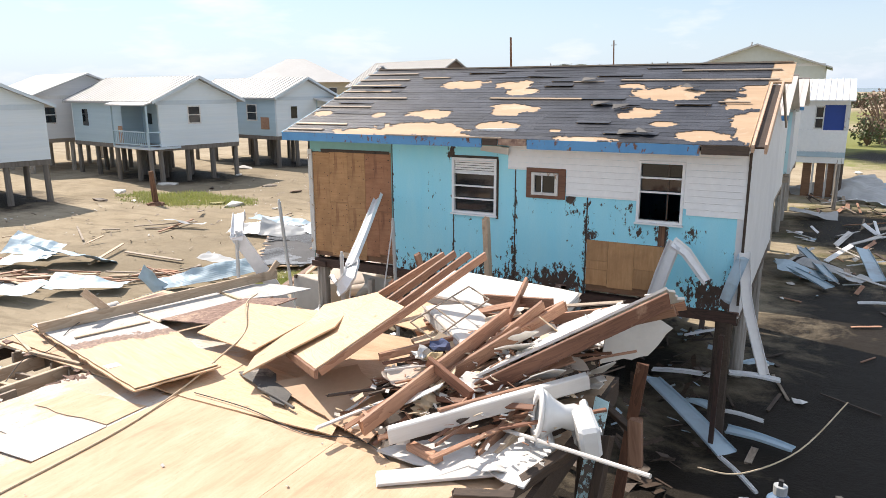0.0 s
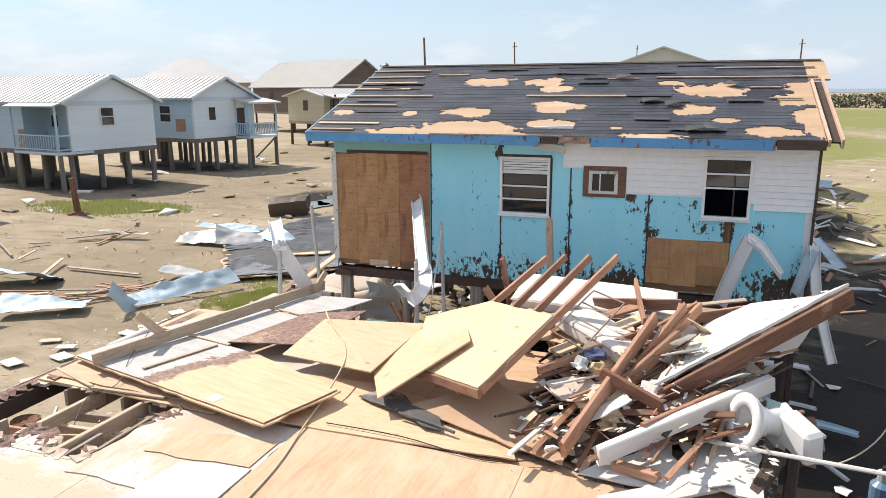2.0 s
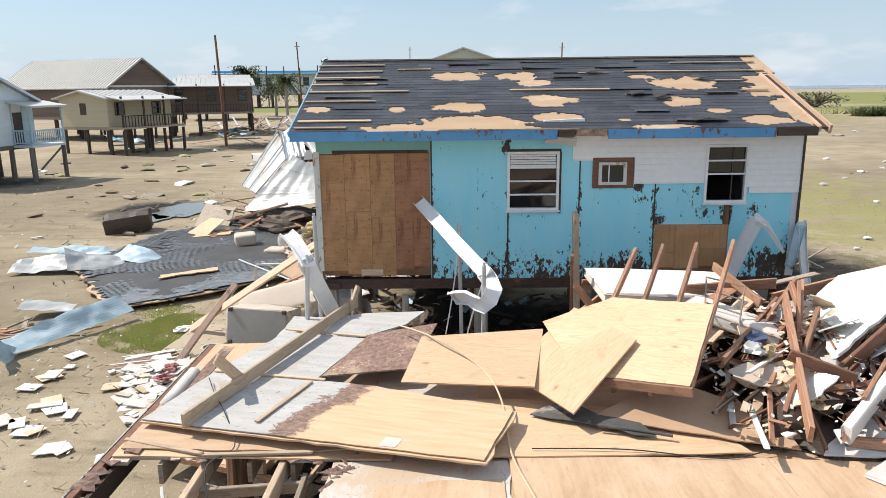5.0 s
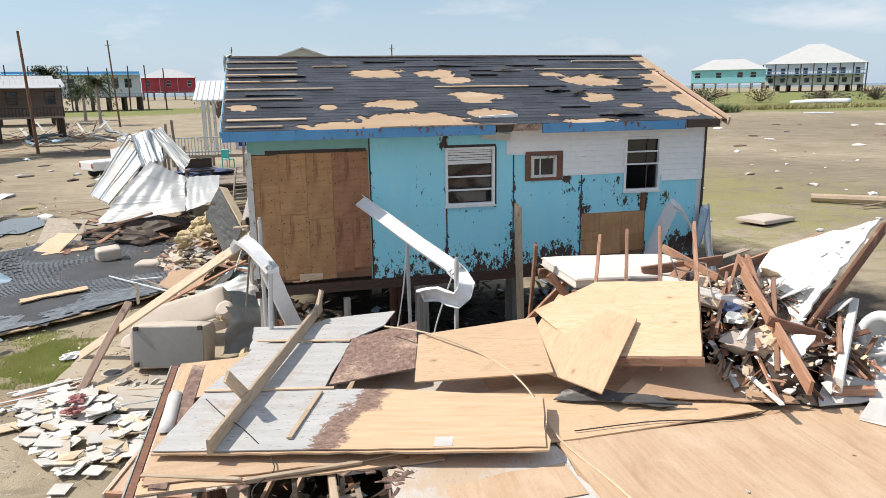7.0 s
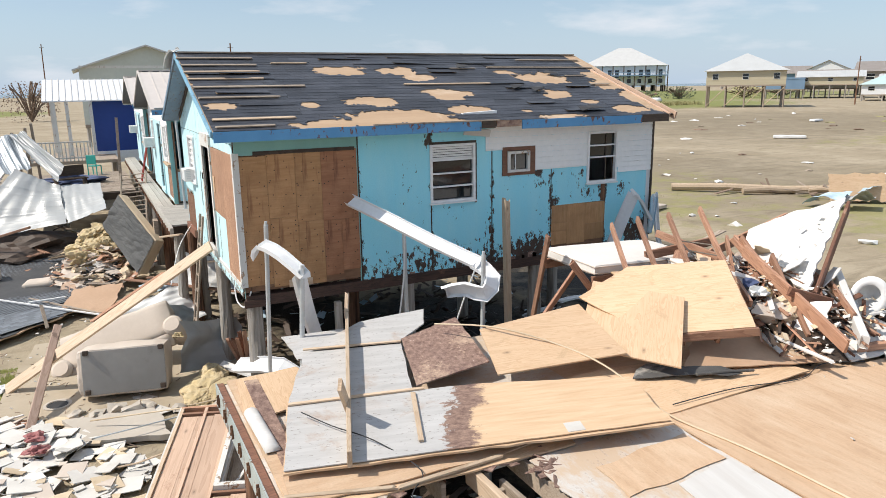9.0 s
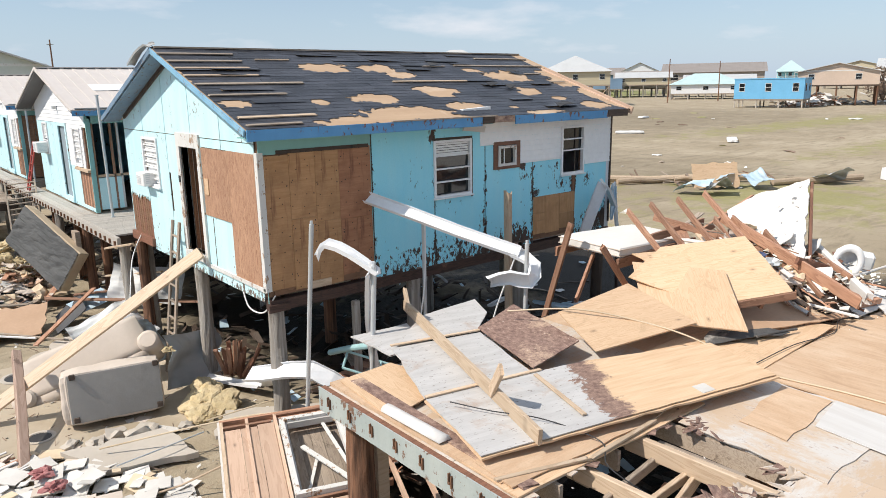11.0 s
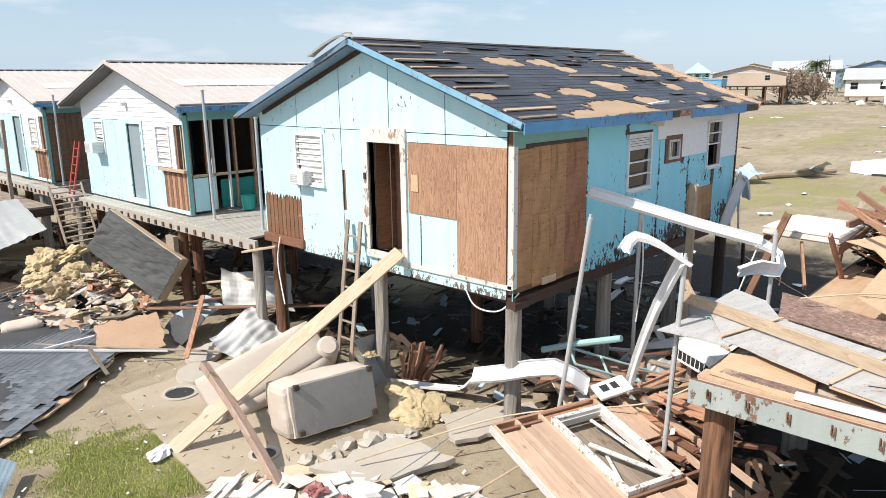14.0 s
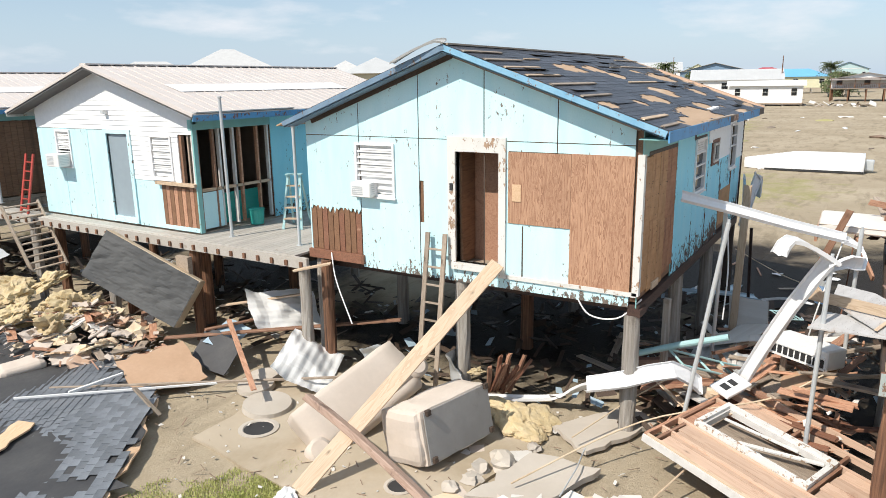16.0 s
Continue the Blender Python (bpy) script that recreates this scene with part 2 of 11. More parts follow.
OSB = wood("red grained plywood", (0.54, 0.33, 0.21), (0.25, 0.12, 0.07), 13.0, var=0.05, knots=False, stain=(0.30, 0.15, 0.09), stain_at=0.60)
STUD = wood("red brown lumber", (0.45, 0.255, 0.165), (0.285, 0.145, 0.09), 6.0, var=0.32)
REDWOOD = wood("dark red lumber", (0.27, 0.125, 0.075), (0.15, 0.068, 0.042), 7.0, var=0.2, stain=(0.40, 0.24, 0.16), stain_at=0.62)
PINE = wood("new pine lumber", (0.61, 0.475, 0.345), (0.47, 0.34, 0.23), 6.0, var=0.14)
OLDWOOD = wood("grey weathered lumber", (0.40, 0.33, 0.26), (0.25, 0.195, 0.15), 8.0, var=0.2, stain=(0.1, 0.07, 0.05))
DULLPOST = wood("worn reddish post", (0.42, 0.30, 0.24), (0.30, 0.20, 0.15), 6.0, var=0.1, stain=(0.16, 0.10, 0.075), stain_at=0.585)
SHEATH = wood("pinkish sheathing board", (0.60, 0.425, 0.315), (0.49, 0.33, 0.235), 5.0, var=0.16, stain=(0.36, 0.21, 0.14), stain_at=0.60)
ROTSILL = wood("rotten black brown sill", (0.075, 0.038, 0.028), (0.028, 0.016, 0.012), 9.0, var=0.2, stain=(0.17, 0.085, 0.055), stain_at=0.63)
# Tone deepened for timbers in deep shade; plain dark boards share it.
DARKWOOD = wood("dark deep-shade timber", (0.082, 0.054, 0.038), (0.042, 0.028, 0.02), 8.0, var=0.2)
PILE = plain("weathered grey post", (0.23, 0.20, 0.17), (0.47, 0.44, 0.40), 5.0, 0.88, 0.9, stretch=(6, 6, 0.35), var=0.15, dirt=(0.12, 0.085, 0.06), dirt_amount=0.57)
PILE_RED = plain("brown split post", (0.30, 0.15, 0.085), (0.035, 0.019, 0.014), 5.5, 0.9, 1.0, stretch=(7, 7, 0.3), var=0.1, dirt=(0.40, 0.29, 0.20), dirt_amount=0.61)
PAINTWOOD = plain("white painted board", (0.66, 0.645, 0.62), (0.56, 0.53, 0.50), 2.2, 0.65, 0.3, stretch=(0.5, 5, 5), var=0.06, dirt=(0.36, 0.25, 0.17), dirt_amount=0.60)
def worn(name):
    """White coat worn through to tan wood, with brown scuffs."""
    m, nt, p = base_mat(name, 0.75)
    v = coords(nt)
    big, mid, fine = noise_tex(nt, v, 0.8, 6, 0.62, 0.5), noise_tex(nt, coords(nt, (0.8, 2.2, 1)), 5, 8, 0.72), noise_tex(nt, v, 30, 6, 0.7)
    col = mix(nt, ramp(nt, maths(nt, "ADD", maths(nt, "MULTIPLY", big, 0.6), maths(nt, "MULTIPLY", mid, 0.4)), [(0.44, (0, 0, 0)), (0.54, (1, 1, 1))]), (0.50, 0.38, 0.275), (0.54, 0.51, 0.475))
    col = mix(nt, ramp(nt, maths(nt, "ADD", maths(nt, "MULTIPLY", mid, 0.65), maths(nt, "MULTIPLY", fine, 0.35)), [(0.55, (0, 0, 0)), (0.62, (0.85, 0.85, 0.85))]), col, (0.33, 0.23, 0.175))
    nt.links.new(vary(nt, col, 0.05), p.inputs["Base Color"])
    bumped(nt, p, mid, 0.5, 0.006)
    return m


WORNBOARD = worn("worn white floorboard")
def mould(name):
    """Plywood under a mottled purple brown stain, with pale flecks where a white coat has come off."""
    m, nt, p = base_mat(name, 0.85)
    big, mid, fine = noise_tex(nt, coords(nt), 1.1, 6, 0.65, 0.4), noise_tex(nt, coords(nt, (1, 1.6, 1.6)), 9, 8, 0.75), noise_tex(nt, coords(nt), 26, 6, 0.7)
    col = mix(nt, ramp(nt, mid, [(0.38, (0, 0, 0)), (0.62, (1, 1, 1))]), (0.13, 0.075, 0.062), (0.31, 0.205, 0.16))
    col = mix(nt, ramp(nt, maths(nt, "ADD", maths(nt, "MULTIPLY", big, 0.7), maths(nt, "MULTIPLY", fine, 0.3)), [(0.53, (0, 0, 0)), (0.62, (0.8, 0.8, 0.8))]), col, (0.50, 0.36, 0.26))
    col = mix(nt, ramp(nt, maths(nt, "ADD", maths(nt, "MULTIPLY", mid, 0.5), maths(nt, "MULTIPLY", fine, 0.5)), [(0.605, (0, 0, 0)), (0.62, (0.9, 0.9, 0.9))]), col, (0.66, 0.61, 0.56))
    nt.links.new(vary(nt, col, 0.08), p.inputs["Base Color"])
    bumped(nt, p, mid, 0.6, 0.006)
    return m


ROTBOARD = mould("mould stained brown board")
BLUE = peel("sky blue paint", (0.25, 0.68, 0.83), (0.06, 0.045, 0.036), 0.606, fade=(0.33, 0.73, 0.85), low=(2.25, 2.9), scale=3.4)
FRONT_WEAR = [(x, 3.5, 0.075, 2.2, 0.085) for x in (2.06, 3.43, 4.70, 6.05, 7.39)] + [(6.14, 3.32, 0.17, 0.16, 0.16), (6.95, 3.42, 0.22, 0.2, 0.12), (7.33, 3.40, 0.14, 0.34, 0.15), (7.80, 3.42, 0.2, 0.24, 0.11), (8.5, 2.7, 0.2, 0.8, 0.11), (8.1, 2.6, 0.5, 0.3, 0.09), (5.75, 3.95, 0.12, 0.2, 0.14), (5.5, 2.5, 0.6, 0.35, 0.10), (3.38, 4.7, 0.12, 0.3, 0.10), (4.62, 3.0, 0.2, 0.4, 0.08)]
BLUE_FRONT = peel("flaking sky blue paint", (0.265, 0.72, 0.88), (0.045, 0.028, 0.021), 0.60, fade=(0.36, 0.76, 0.88), low=(2.22, 2.85), scale=3.4, hot=FRONT_WEAR, damp=0.115)
BLUE_PALE = peel("pale blue paint", (0.49, 0.77, 0.83), (0.11, 0.09, 0.075), 0.60, fade=(0.61, 0.83, 0.87), low=(2.2, 2.5), scale=3.8)
TEAL = peel("teal green paint", (0.21, 0.43, 0.42), (0.09, 0.06, 0.04), 0.62)
FASCIA = peel("royal blue paint", (0.08, 0.27, 0.52), (0.13, 0.058, 0.036), 0.557, fade=(0.11, 0.33, 0.60), scale=4.2)
RIMPAINT = peel("chalky blue grey paint", (0.30, 0.35, 0.345), (0.13, 0.075, 0.05), 0.555, fade=(0.41, 0.44, 0.415), scale=3.0)
RAKEDULL = peel("weathered slate blue paint", (0.13, 0.21, 0.31), (0.12, 0.085, 0.065), 0.565, fade=(0.20, 0.29, 0.38), scale=4.2)
FASCIA_PALE = peel("faded blue paint", (0.16, 0.37, 0.55), (0.15, 0.085, 0.055), 0.575, fade=(0.27, 0.49, 0.63), scale=4.2)
WHITE = plain("white vinyl siding", (0.84, 0.85, 0.86), (0.88, 0.88, 0.87), 1.5, 0.45, 0.08, var=0.02, dirt=(0.60, 0.58, 0.53), dirt_amount=0.68)
TRIM = peel("white trim paint", (0.68, 0.68, 0.655), (0.24, 0.16, 0.105), 0.575, fade=(0.60, 0.59, 0.56))
ALU = plain("white aluminium", (0.78, 0.79, 0.80), (0.83, 0.83, 0.83), 2.0, 0.4, 0.06, 0.0, var=0.04, dirt=(0.55, 0.54, 0.50), dirt_amount=0.68)
TIN = plain("galvanised tin", (0.46, 0.50, 0.53), (0.56, 0.59, 0.61), 1.2, 0.42, 0.1, 0.45, var=0.06, dirt=(0.36, 0.30, 0.25), dirt_amount=0.66)
TINWHITE = plain("white roof metal", (0.47, 0.475, 0.47), (0.40, 0.41, 0.41), 0.7, 0.42, 0.1, 0.1, var=0.03, dirt=(0.50, 0.45, 0.40), dirt_amount=0.66)
WALLMETAL = plain("stained white wall metal", (0.55, 0.58, 0.60), (0.46, 0.50, 0.53), 0.9, 0.5, 0.1, 0.1, var=0.03, dirt=(0.33, 0.24, 0.15), dirt_amount=0.56)
TINBLUE = plain("pale blue sheet metal", (0.36, 0.49, 0.58), (0.47, 0.58, 0.65), 1.2, 0.55, 0.1, 0.1, var=0.08, dirt=(0.30, 0.33, 0.36))
ROOFCREAM = plain("cream metal roofing", (0.61, 0.55, 0.505), (0.68, 0.635, 0.60), 0.5, 0.5, 0.1, 0.05, var=0.02, dirt=(0.70, 0.68, 0.66), dirt_amount=0.6)
STEEL = plain("galvanised steel pipe", (0.50, 0.53, 0.54), (0.62, 0.64, 0.65), 3.0, 0.42, 0.1, 0.3, var=0.05, dirt=(0.30, 0.22, 0.17), dirt_amount=0.68)
SHINGLE = plain("black asphalt shingle", (0.022, 0.024, 0.031), (0.054, 0.057, 0.068), 3.0, 0.40, 1.0, var=0.42, dirt=(0.11, 0.105, 0.10), dirt_amount=0.61)
SHINGLE_GREY = plain("grey asphalt shingle", (0.125, 0.14, 0.16), (0.205, 0.222, 0.245), 3.0, 0.6, 0.9, var=0.26, dirt=(0.30, 0.29, 0.28), dirt_amount=0.66)
FELT = plain("black roofing felt", (0.04, 0.04, 0.043), (0.075, 0.073, 0.072), 2.0, 0.6, 0.4, var=0.1, dirt=(0.20, 0.18, 0.15), dirt_amount=0.63)
GYPSUM = plain("broken gypsum board", (0.74, 0.72, 0.68), (0.66, 0.62, 0.57), 2.4, 0.85, 0.4, var=0.09, dirt=(0.55, 0.45, 0.33), dirt_amount=0.62)
PAPER = plain("tan backing paper", (0.66, 0.54, 0.39), (0.55, 0.43, 0.29), 2.4, 0.8, 0.3, var=0.14, dirt=(0.35, 0.25, 0.16))
TILE = plain("white ceiling tile", (0.68, 0.66, 0.62), (0.57, 0.54, 0.50), 3.0, 0.85, 0.3, var=0.13, dirt=(0.50, 0.38, 0.28), dirt_amount=0.60)
WOOL = plain("yellow glass wool", (0.50, 0.385, 0.21), (0.57, 0.475, 0.31), 9.0, 0.95, 1.0, var=0.14, dirt=(0.42, 0.32, 0.20), dirt_amount=0.5)
CREAMFAB = plain("cream upholstery", (0.60, 0.52, 0.45), (0.52, 0.44, 0.37), 1.6, 0.9, 0.3, var=0.06, dirt=(0.36, 0.29, 0.23), dirt_amount=0.6)
GREYFAB = plain("grey dust cloth", (0.35, 0.335, 0.315), (0.25, 0.24, 0.225), 1.6, 0.9, 0.6, var=0.05, dirt=(0.14, 0.125, 0.11), dirt_amount=0.55)
BLACKFAB = plain("black dust cloth", (0.075, 0.077, 0.078), (0.12, 0.12, 0.118), 1.3, 0.85, 0.5, var=0.05, dirt=(0.19, 0.18, 0.16), dirt_amount=0.63)
WHITEFAB = plain("white mattress cloth", (0.72, 0.69, 0.65), (0.66, 0.63, 0.59), 1.6, 0.9, 0.2, var=0.03, dirt=(0.62, 0.54, 0.46), dirt_amount=0.68)
PORCELAIN = plain("white porcelain", (0.76, 0.77, 0.77), (0.71, 0.72, 0.72), 1.5, 0.12, 0.02, var=0.01, dirt=(0.62, 0.58, 0.52), dirt_amount=0.72)
PLASTIC = plain("white plastic", (0.80, 0.80, 0.79), (0.74, 0.74, 0.73), 2.0, 0.4, 0.05, var=0.03)
GREEN = plain("teal plastic", (0.03, 0.34, 0.29), (0.04, 0.42, 0.36), 2.0, 0.4, 0.05)
BLUEPAINT = plain("blue steel paint", (0.10, 0.18, 0.30), (0.14, 0.23, 0.36), 2.0, 0.4, 0.1)
TEALMETAL = plain("pale teal tube", (0.34, 0.55, 0.56), (0.42, 0.62, 0.62), 2.0, 0.45, 0.1, 0.1)
REDPAINT = plain("red paint", (0.45, 0.06, 0.04), (0.36, 0.045, 0.03), 2.0, 0.5, 0.1)
BLACK = plain("black rubber", (0.022, 0.022, 0.024), (0.04, 0.04, 0.04), 2.0, 0.6, 0.2)
CONCRETE = plain("pale concrete", (0.50, 0.45, 0.39), (0.42, 0.37, 0.31), 1.2, 0.85, 0.4, var=0.07, dirt=(0.33, 0.28, 0.22), dirt_amount=0.58)
BROWNWALL = wood("brown wall panelling", (0.25, 0.135, 0.075), (0.15, 0.075, 0.04), 6.0, var=0.1)
INSIDE = plain("dim room lining", (0.22, 0.17, 0.13), (0.30, 0.24, 0.19), 1.0, 0.9, 0.2)
LEAF = plain("dry green leaf", (0.07, 0.10, 0.035), (0.11, 0.13, 0.05), 3.0, 0.6, 0.2, var=0.25)
TWIG = plain("bare brown twig", (0.18, 0.12, 0.085), (0.26, 0.19, 0.14), 3.0, 0.85, 0.4, var=0.2)
GRASS = plain("short green grass", (0.40, 0.44, 0.13), (0.50, 0.49, 0.22), 2.0, 0.7, 0.1, var=0.2)
DRYGRASS = plain("dry grass", (0.30, 0.28, 0.12), (0.38, 0.34, 0.17), 2.0, 0.75, 0.1, var=0.2)
CLOTHRED = plain("faded red cloth", (0.27, 0.085, 0.085), (0.42, 0.20, 0.19), 14.0, 0.9, 0.3)
CLOTHBLUE = plain("dark blue cloth", (0.06, 0.08, 0.16), (0.10, 0.13, 0.24), 3.0, 0.9, 0.3)


def dashed(name, a, b, dash, stain, torn=None):
    """Weathered white paint with short dark ticks along the board and brown stains."""
    m, nt, p = base_mat(name, 0.7)
    col = mix(nt, ramp(nt, noise_tex(nt, coords(nt, (0.5, 3, 3)), 2.4, 6, 0.6), [(0.35, (0, 0, 0)), (0.65, (1, 1, 1))]), a, b)
    ticks = noise_tex(nt, coords(nt, (9, 42, 1)), 1.3, 2, 0.5)
    col = mix(nt, ramp(nt, ticks, [(0.655, (0, 0, 0)), (0.68, (0.85, 0.85, 0.85))]), col, dash)
    s = noise_tex(nt, coords(nt), 1.6, 8, 0.7, 0.5)
    col = mix(nt, ramp(nt, s, [(0.56, (0, 0, 0)), (0.70, (0.85, 0.85, 0.85))]), col, stain)
    if torn:                                       # coat torn off past a line across the sheet: mould first, then bare plywood
        x0, y0, lean, wide = torn
        sp = nt.nodes.new("ShaderNodeSeparateXYZ")
        nt.links.new(nt.nodes.new("ShaderNodeNewGeometry").outputs["Position"], sp.inputs[0])
        rough, fine = noise_tex(nt, coords(nt), 2.3, 8, 0.7, 0.5), noise_tex(nt, coords(nt, (1, 1.6, 1)), 10, 8, 0.75)
        d = maths(nt, "SUBTRACT", maths(nt, "SUBTRACT", sp.outputs["X"], x0), maths(nt, "MULTIPLY", maths(nt, "SUBTRACT", sp.outputs["Y"], y0), lean))
        d = maths(nt, "ADD", maths(nt, "ADD", d, maths(nt, "MULTIPLY", rough, 1.1)), maths(nt, "MULTIPLY", fine, 0.25))
        rot = mix(nt, ramp(nt, fine, [(0.38, (0, 0, 0)), (0.62, (1, 1, 1))]), (0.13, 0.075, 0.062), (0.33, 0.22, 0.165))
        grain = noise_tex(nt, coords(nt, (0.6, 6, 1)), 2.2, 7, 0.65, 0.6)
        ply = mix(nt, ramp(nt, grain, [(0.36, (0, 0, 0)), (0.68, (1, 1, 1))]), (0.66, 0.475, 0.31), (0.54, 0.36, 0.215))
        bare_col = mix(nt, ramp(nt, maths(nt, "SUBTRACT", d, wide + 0.2), [(0.46, (0, 0, 0)), (0.56, (1, 1, 1))]), rot, ply)
        col = mix(nt, ramp(nt, maths(nt, "SUBTRACT", d, 0.2), [(0.47, (0, 0, 0)), (0.50, (1, 1, 1))]), col, bare_col)
    nt.links.new(col, p.inputs["Base Color"])
    bumped(nt, p, ticks, 0.3, 0.004)
    return m


PANELWHITE = dashed("weathered white panel", (0.50, 0.49, 0.48), (0.40, 0.39, 0.38), (0.17, 0.14, 0.125), (0.36, 0.255, 0.19))
TORNCOAT = dashed("white coat torn off plywood", (0.50, 0.49, 0.48), (0.40, 0.39, 0.38), (0.17, 0.14, 0.125), (0.36, 0.255, 0.19), torn=(0.62, -6.0, 0.65, 0.30))

GLASS, _, gp = base_mat("window glass", 0.06)
gp.inputs["Base Color"].default_value = (0.012, 0.015, 0.018, 1)
gp.inputs["Specular IOR Level"].default_value = 0.6
WATER, wnt, wp = base_mat("shallow water", 0.08)
wp.inputs["Base Color"].default_value = (0.16, 0.15, 0.12, 1)
bumped(wnt, wp, noise_tex(wnt, coords(wnt), 3.0, 3), 0.05, 0.02)
SEA, snt, sp_ = base_mat("far sea", 0.25)
sp_.inputs["Base Color"].default_value = (0.16, 0.21, 0.24, 1)
bumped(snt, sp_, noise_tex(snt, coords(snt), 0.4, 4), 0.3, 0.1)


def paint(name, col, rough=0.55):
    return plain(name, col, tuple(min(1.0, c * 1.1 + 0.01) for c in col), 0.6, rough, 0.1, var=0.02, dirt=tuple(c * 0.72 for c in col), dirt_amount=0.64)


# ---- builders ----
R = random.Random(7)


def part(name, bm, material, parent=None, label="", smooth=False):
    me = bpy.data.meshes.new(name)
    bmesh.ops.recalc_face_normals(bm, faces=bm.faces)
    if smooth:
        for f in bm.faces:
            f.smooth = True
    bm.to_mesh(me)
    bm.free()
    me.materials.append(material)
    ob = new(name, me)
    ob.parent = parent
    if label:
        ob["label"] = label
    return ob


def thing(name, m, label, category, group="", kind=""):
    ob = new(name)
    ob.empty_display_size = 0.2
    ob.matrix_world = m
    return tagged(ob, label, category, group, kind)


def boxes(*specs, bevel=0.0):
    """A bmesh of boxes, each (x0, x1, y0, y1, z0, z1)."""
    bm = bmesh.new()
    for x0, x1, y0, y1, z0, z1 in specs:
        v = [bm.verts.new((x, y, z)) for z in (z0, z1) for x, y in ((x0, y0), (x1, y0), (x1, y1), (x0, y1))]
        for f in ((3, 2, 1, 0), (4, 5, 6, 7), (0, 1, 5, 4), (1, 2, 6, 5), (2, 3, 7, 6), (3, 0, 4, 7)):
            bm.faces.new([v[i] for i in f])
    if bevel:
        bmesh.ops.bevel(bm, geom=bm.edges[:], offset=bevel, segments=1, affect="EDGES")
    return bm


def prism(pts, axis, a, b):
    """A polygon in the plane square to axis ('x': y, z; 'y': x, z; 'z': x, y), drawn out from a to b."""
    bm = bmesh.new()
    def put(p, d):
        return {"x": (d, p[0], p[1]), "y": (p[0], d, p[1]), "z": (p[0], p[1], d)}[axis]
    lo, hi = [bm.verts.new(put(p, a)) for p in pts], [bm.verts.new(put(p, b)) for p in pts]
    bm.faces.new(lo[::-1])
    bm.faces.new(hi)
    for i in range(len(pts)):
        j = (i + 1) % len(pts)
        bm.faces.new((lo[i], lo[j], hi[j], hi[i]))
    return bm


def cyl(r, z0, z1, n=12, r2=None, wob=0.0, x=0.0, y=0.0, rings=1):
    bm = bmesh.new()
    loops = []
    for k in range(rings + 1):
        t = k / rings
        rr = r + ((r if r2 is None else r2) - r) * t
        loops.append([bm.verts.new((x + (rr + R.uniform(-wob, wob)) * math.cos(2 * math.pi * i / n), y + (rr + R.uniform(-wob, wob)) * math.sin(2 * math.pi * i / n), z0 + (z1 - z0) * t)) for i in range(n)])
    for lo, hi in zip(loops, loops[1:]):
        for i in range(n):
            bm.faces.new((lo[i], lo[(i + 1) % n], hi[(i + 1) % n], hi[i]))
    bm.faces.new(loops[0][::-1])
    bm.faces.new(loops[-1])
    return bm


def join(*bms):
    out = bmesh.new()
    for b in bms:
        me = bpy.data.meshes.new("tmp")
        b.to_mesh(me)
        out.from_mesh(me)
        bpy.data.meshes.remove(me)
        b.free()
    return out


def along(p, q, roll=0.0):
    """A pose at the middle of p and q whose x runs from p to q, with z as far up as it can be."""
    p, q = Vector(p), Vector(q)
    x = (q - p).normalized()
    up = Vector((0, 0, 1)) if abs(x.z) < 0.95 else Vector((0, 1, 0))
    y = up.cross(x).normalized()
    z = x.cross(y)
    m = Matrix((x, y, z)).transposed().to_4x4()
    return Matrix.Translation((p + q) / 2) @ m @ Matrix.Rotation(radians(roll), 4, "X")


def beam_mesh(length, w, h, jag=0.0, bend=0.0):
    """A board along x with slightly eased edges; jag breaks its ends."""
    bm = bmesh.new()
    n = 5
    c = min(w, h) * 0.12
    prof = [(-w / 2 + c, -h / 2), (w / 2 - c, -h / 2), (w / 2, -h / 2 + c), (w / 2, h / 2 - c), (w / 2 - c, h / 2), (-w / 2 + c, h / 2), (-w / 2, h / 2 - c), (-w / 2, -h / 2 + c)]
    loops = []
    for k in range(n + 1):
        t = k / n
        dx = [R.uniform(-jag, jag) if k in (0, n) else 0 for _ in prof]
        off = bend * (1 - (2 * t - 1) ** 2)
        loops.append([bm.verts.new(((t - 0.5) * length + d, y, z + off)) for (y, z), d in zip(prof, dx)])
    for lo, hi in zip(loops, loops[1:]):
        for i in range(8):
            bm.faces.new((lo[i], lo[(i + 1) % 8], hi[(i + 1) % 8], hi[i]))
    bm.faces.new(loops[0][::-1])
    bm.faces.new(loops[-1])
    return bm


def board(p, q, w=0.09, h=0.04, mat=None, roll=0.0, jag=0.0, bend=0.0, name="loose_board", label="", category="board", group="", parent=None):
    L = (Vector(q) - Vector(p)).length
    ob = part(name, beam_mesh(L, w, h, jag, bend), mat or PINE, parent)
    ob.matrix_local = along(p, q, roll)
    if label:
        tagged(ob, label, category, group)
    return ob


def tube(pts, r, n=8):
    """A round bar or cable through the points."""
    bm = bmesh.new()
    pts = [Vector(p) for p in pts]
    loops = []
    for i, p in enumerate(pts):
        d = (pts[min(i + 1, len(pts) - 1)] - pts[max(i - 1, 0)]).normalized()
        a = d.cross(Vector((0, 0, 1)) if abs(d.z) < 0.9 else Vector((1, 0, 0))).normalized()
        b = d.cross(a)
        loops.append([bm.verts.new(p + (a * math.cos(2 * math.pi * k / n) + b * math.sin(2 * math.pi * k / n)) * r) for k in range(n)])
    for lo, hi in zip(loops, loops[1:]):
        for i in range(n):
            bm.faces.new((lo[i], lo[(i + 1) % n], hi[(i + 1) % n], hi[i]))
    bm.faces.new(loops[0][::-1])
    bm.faces.new(loops[-1])
    return bm


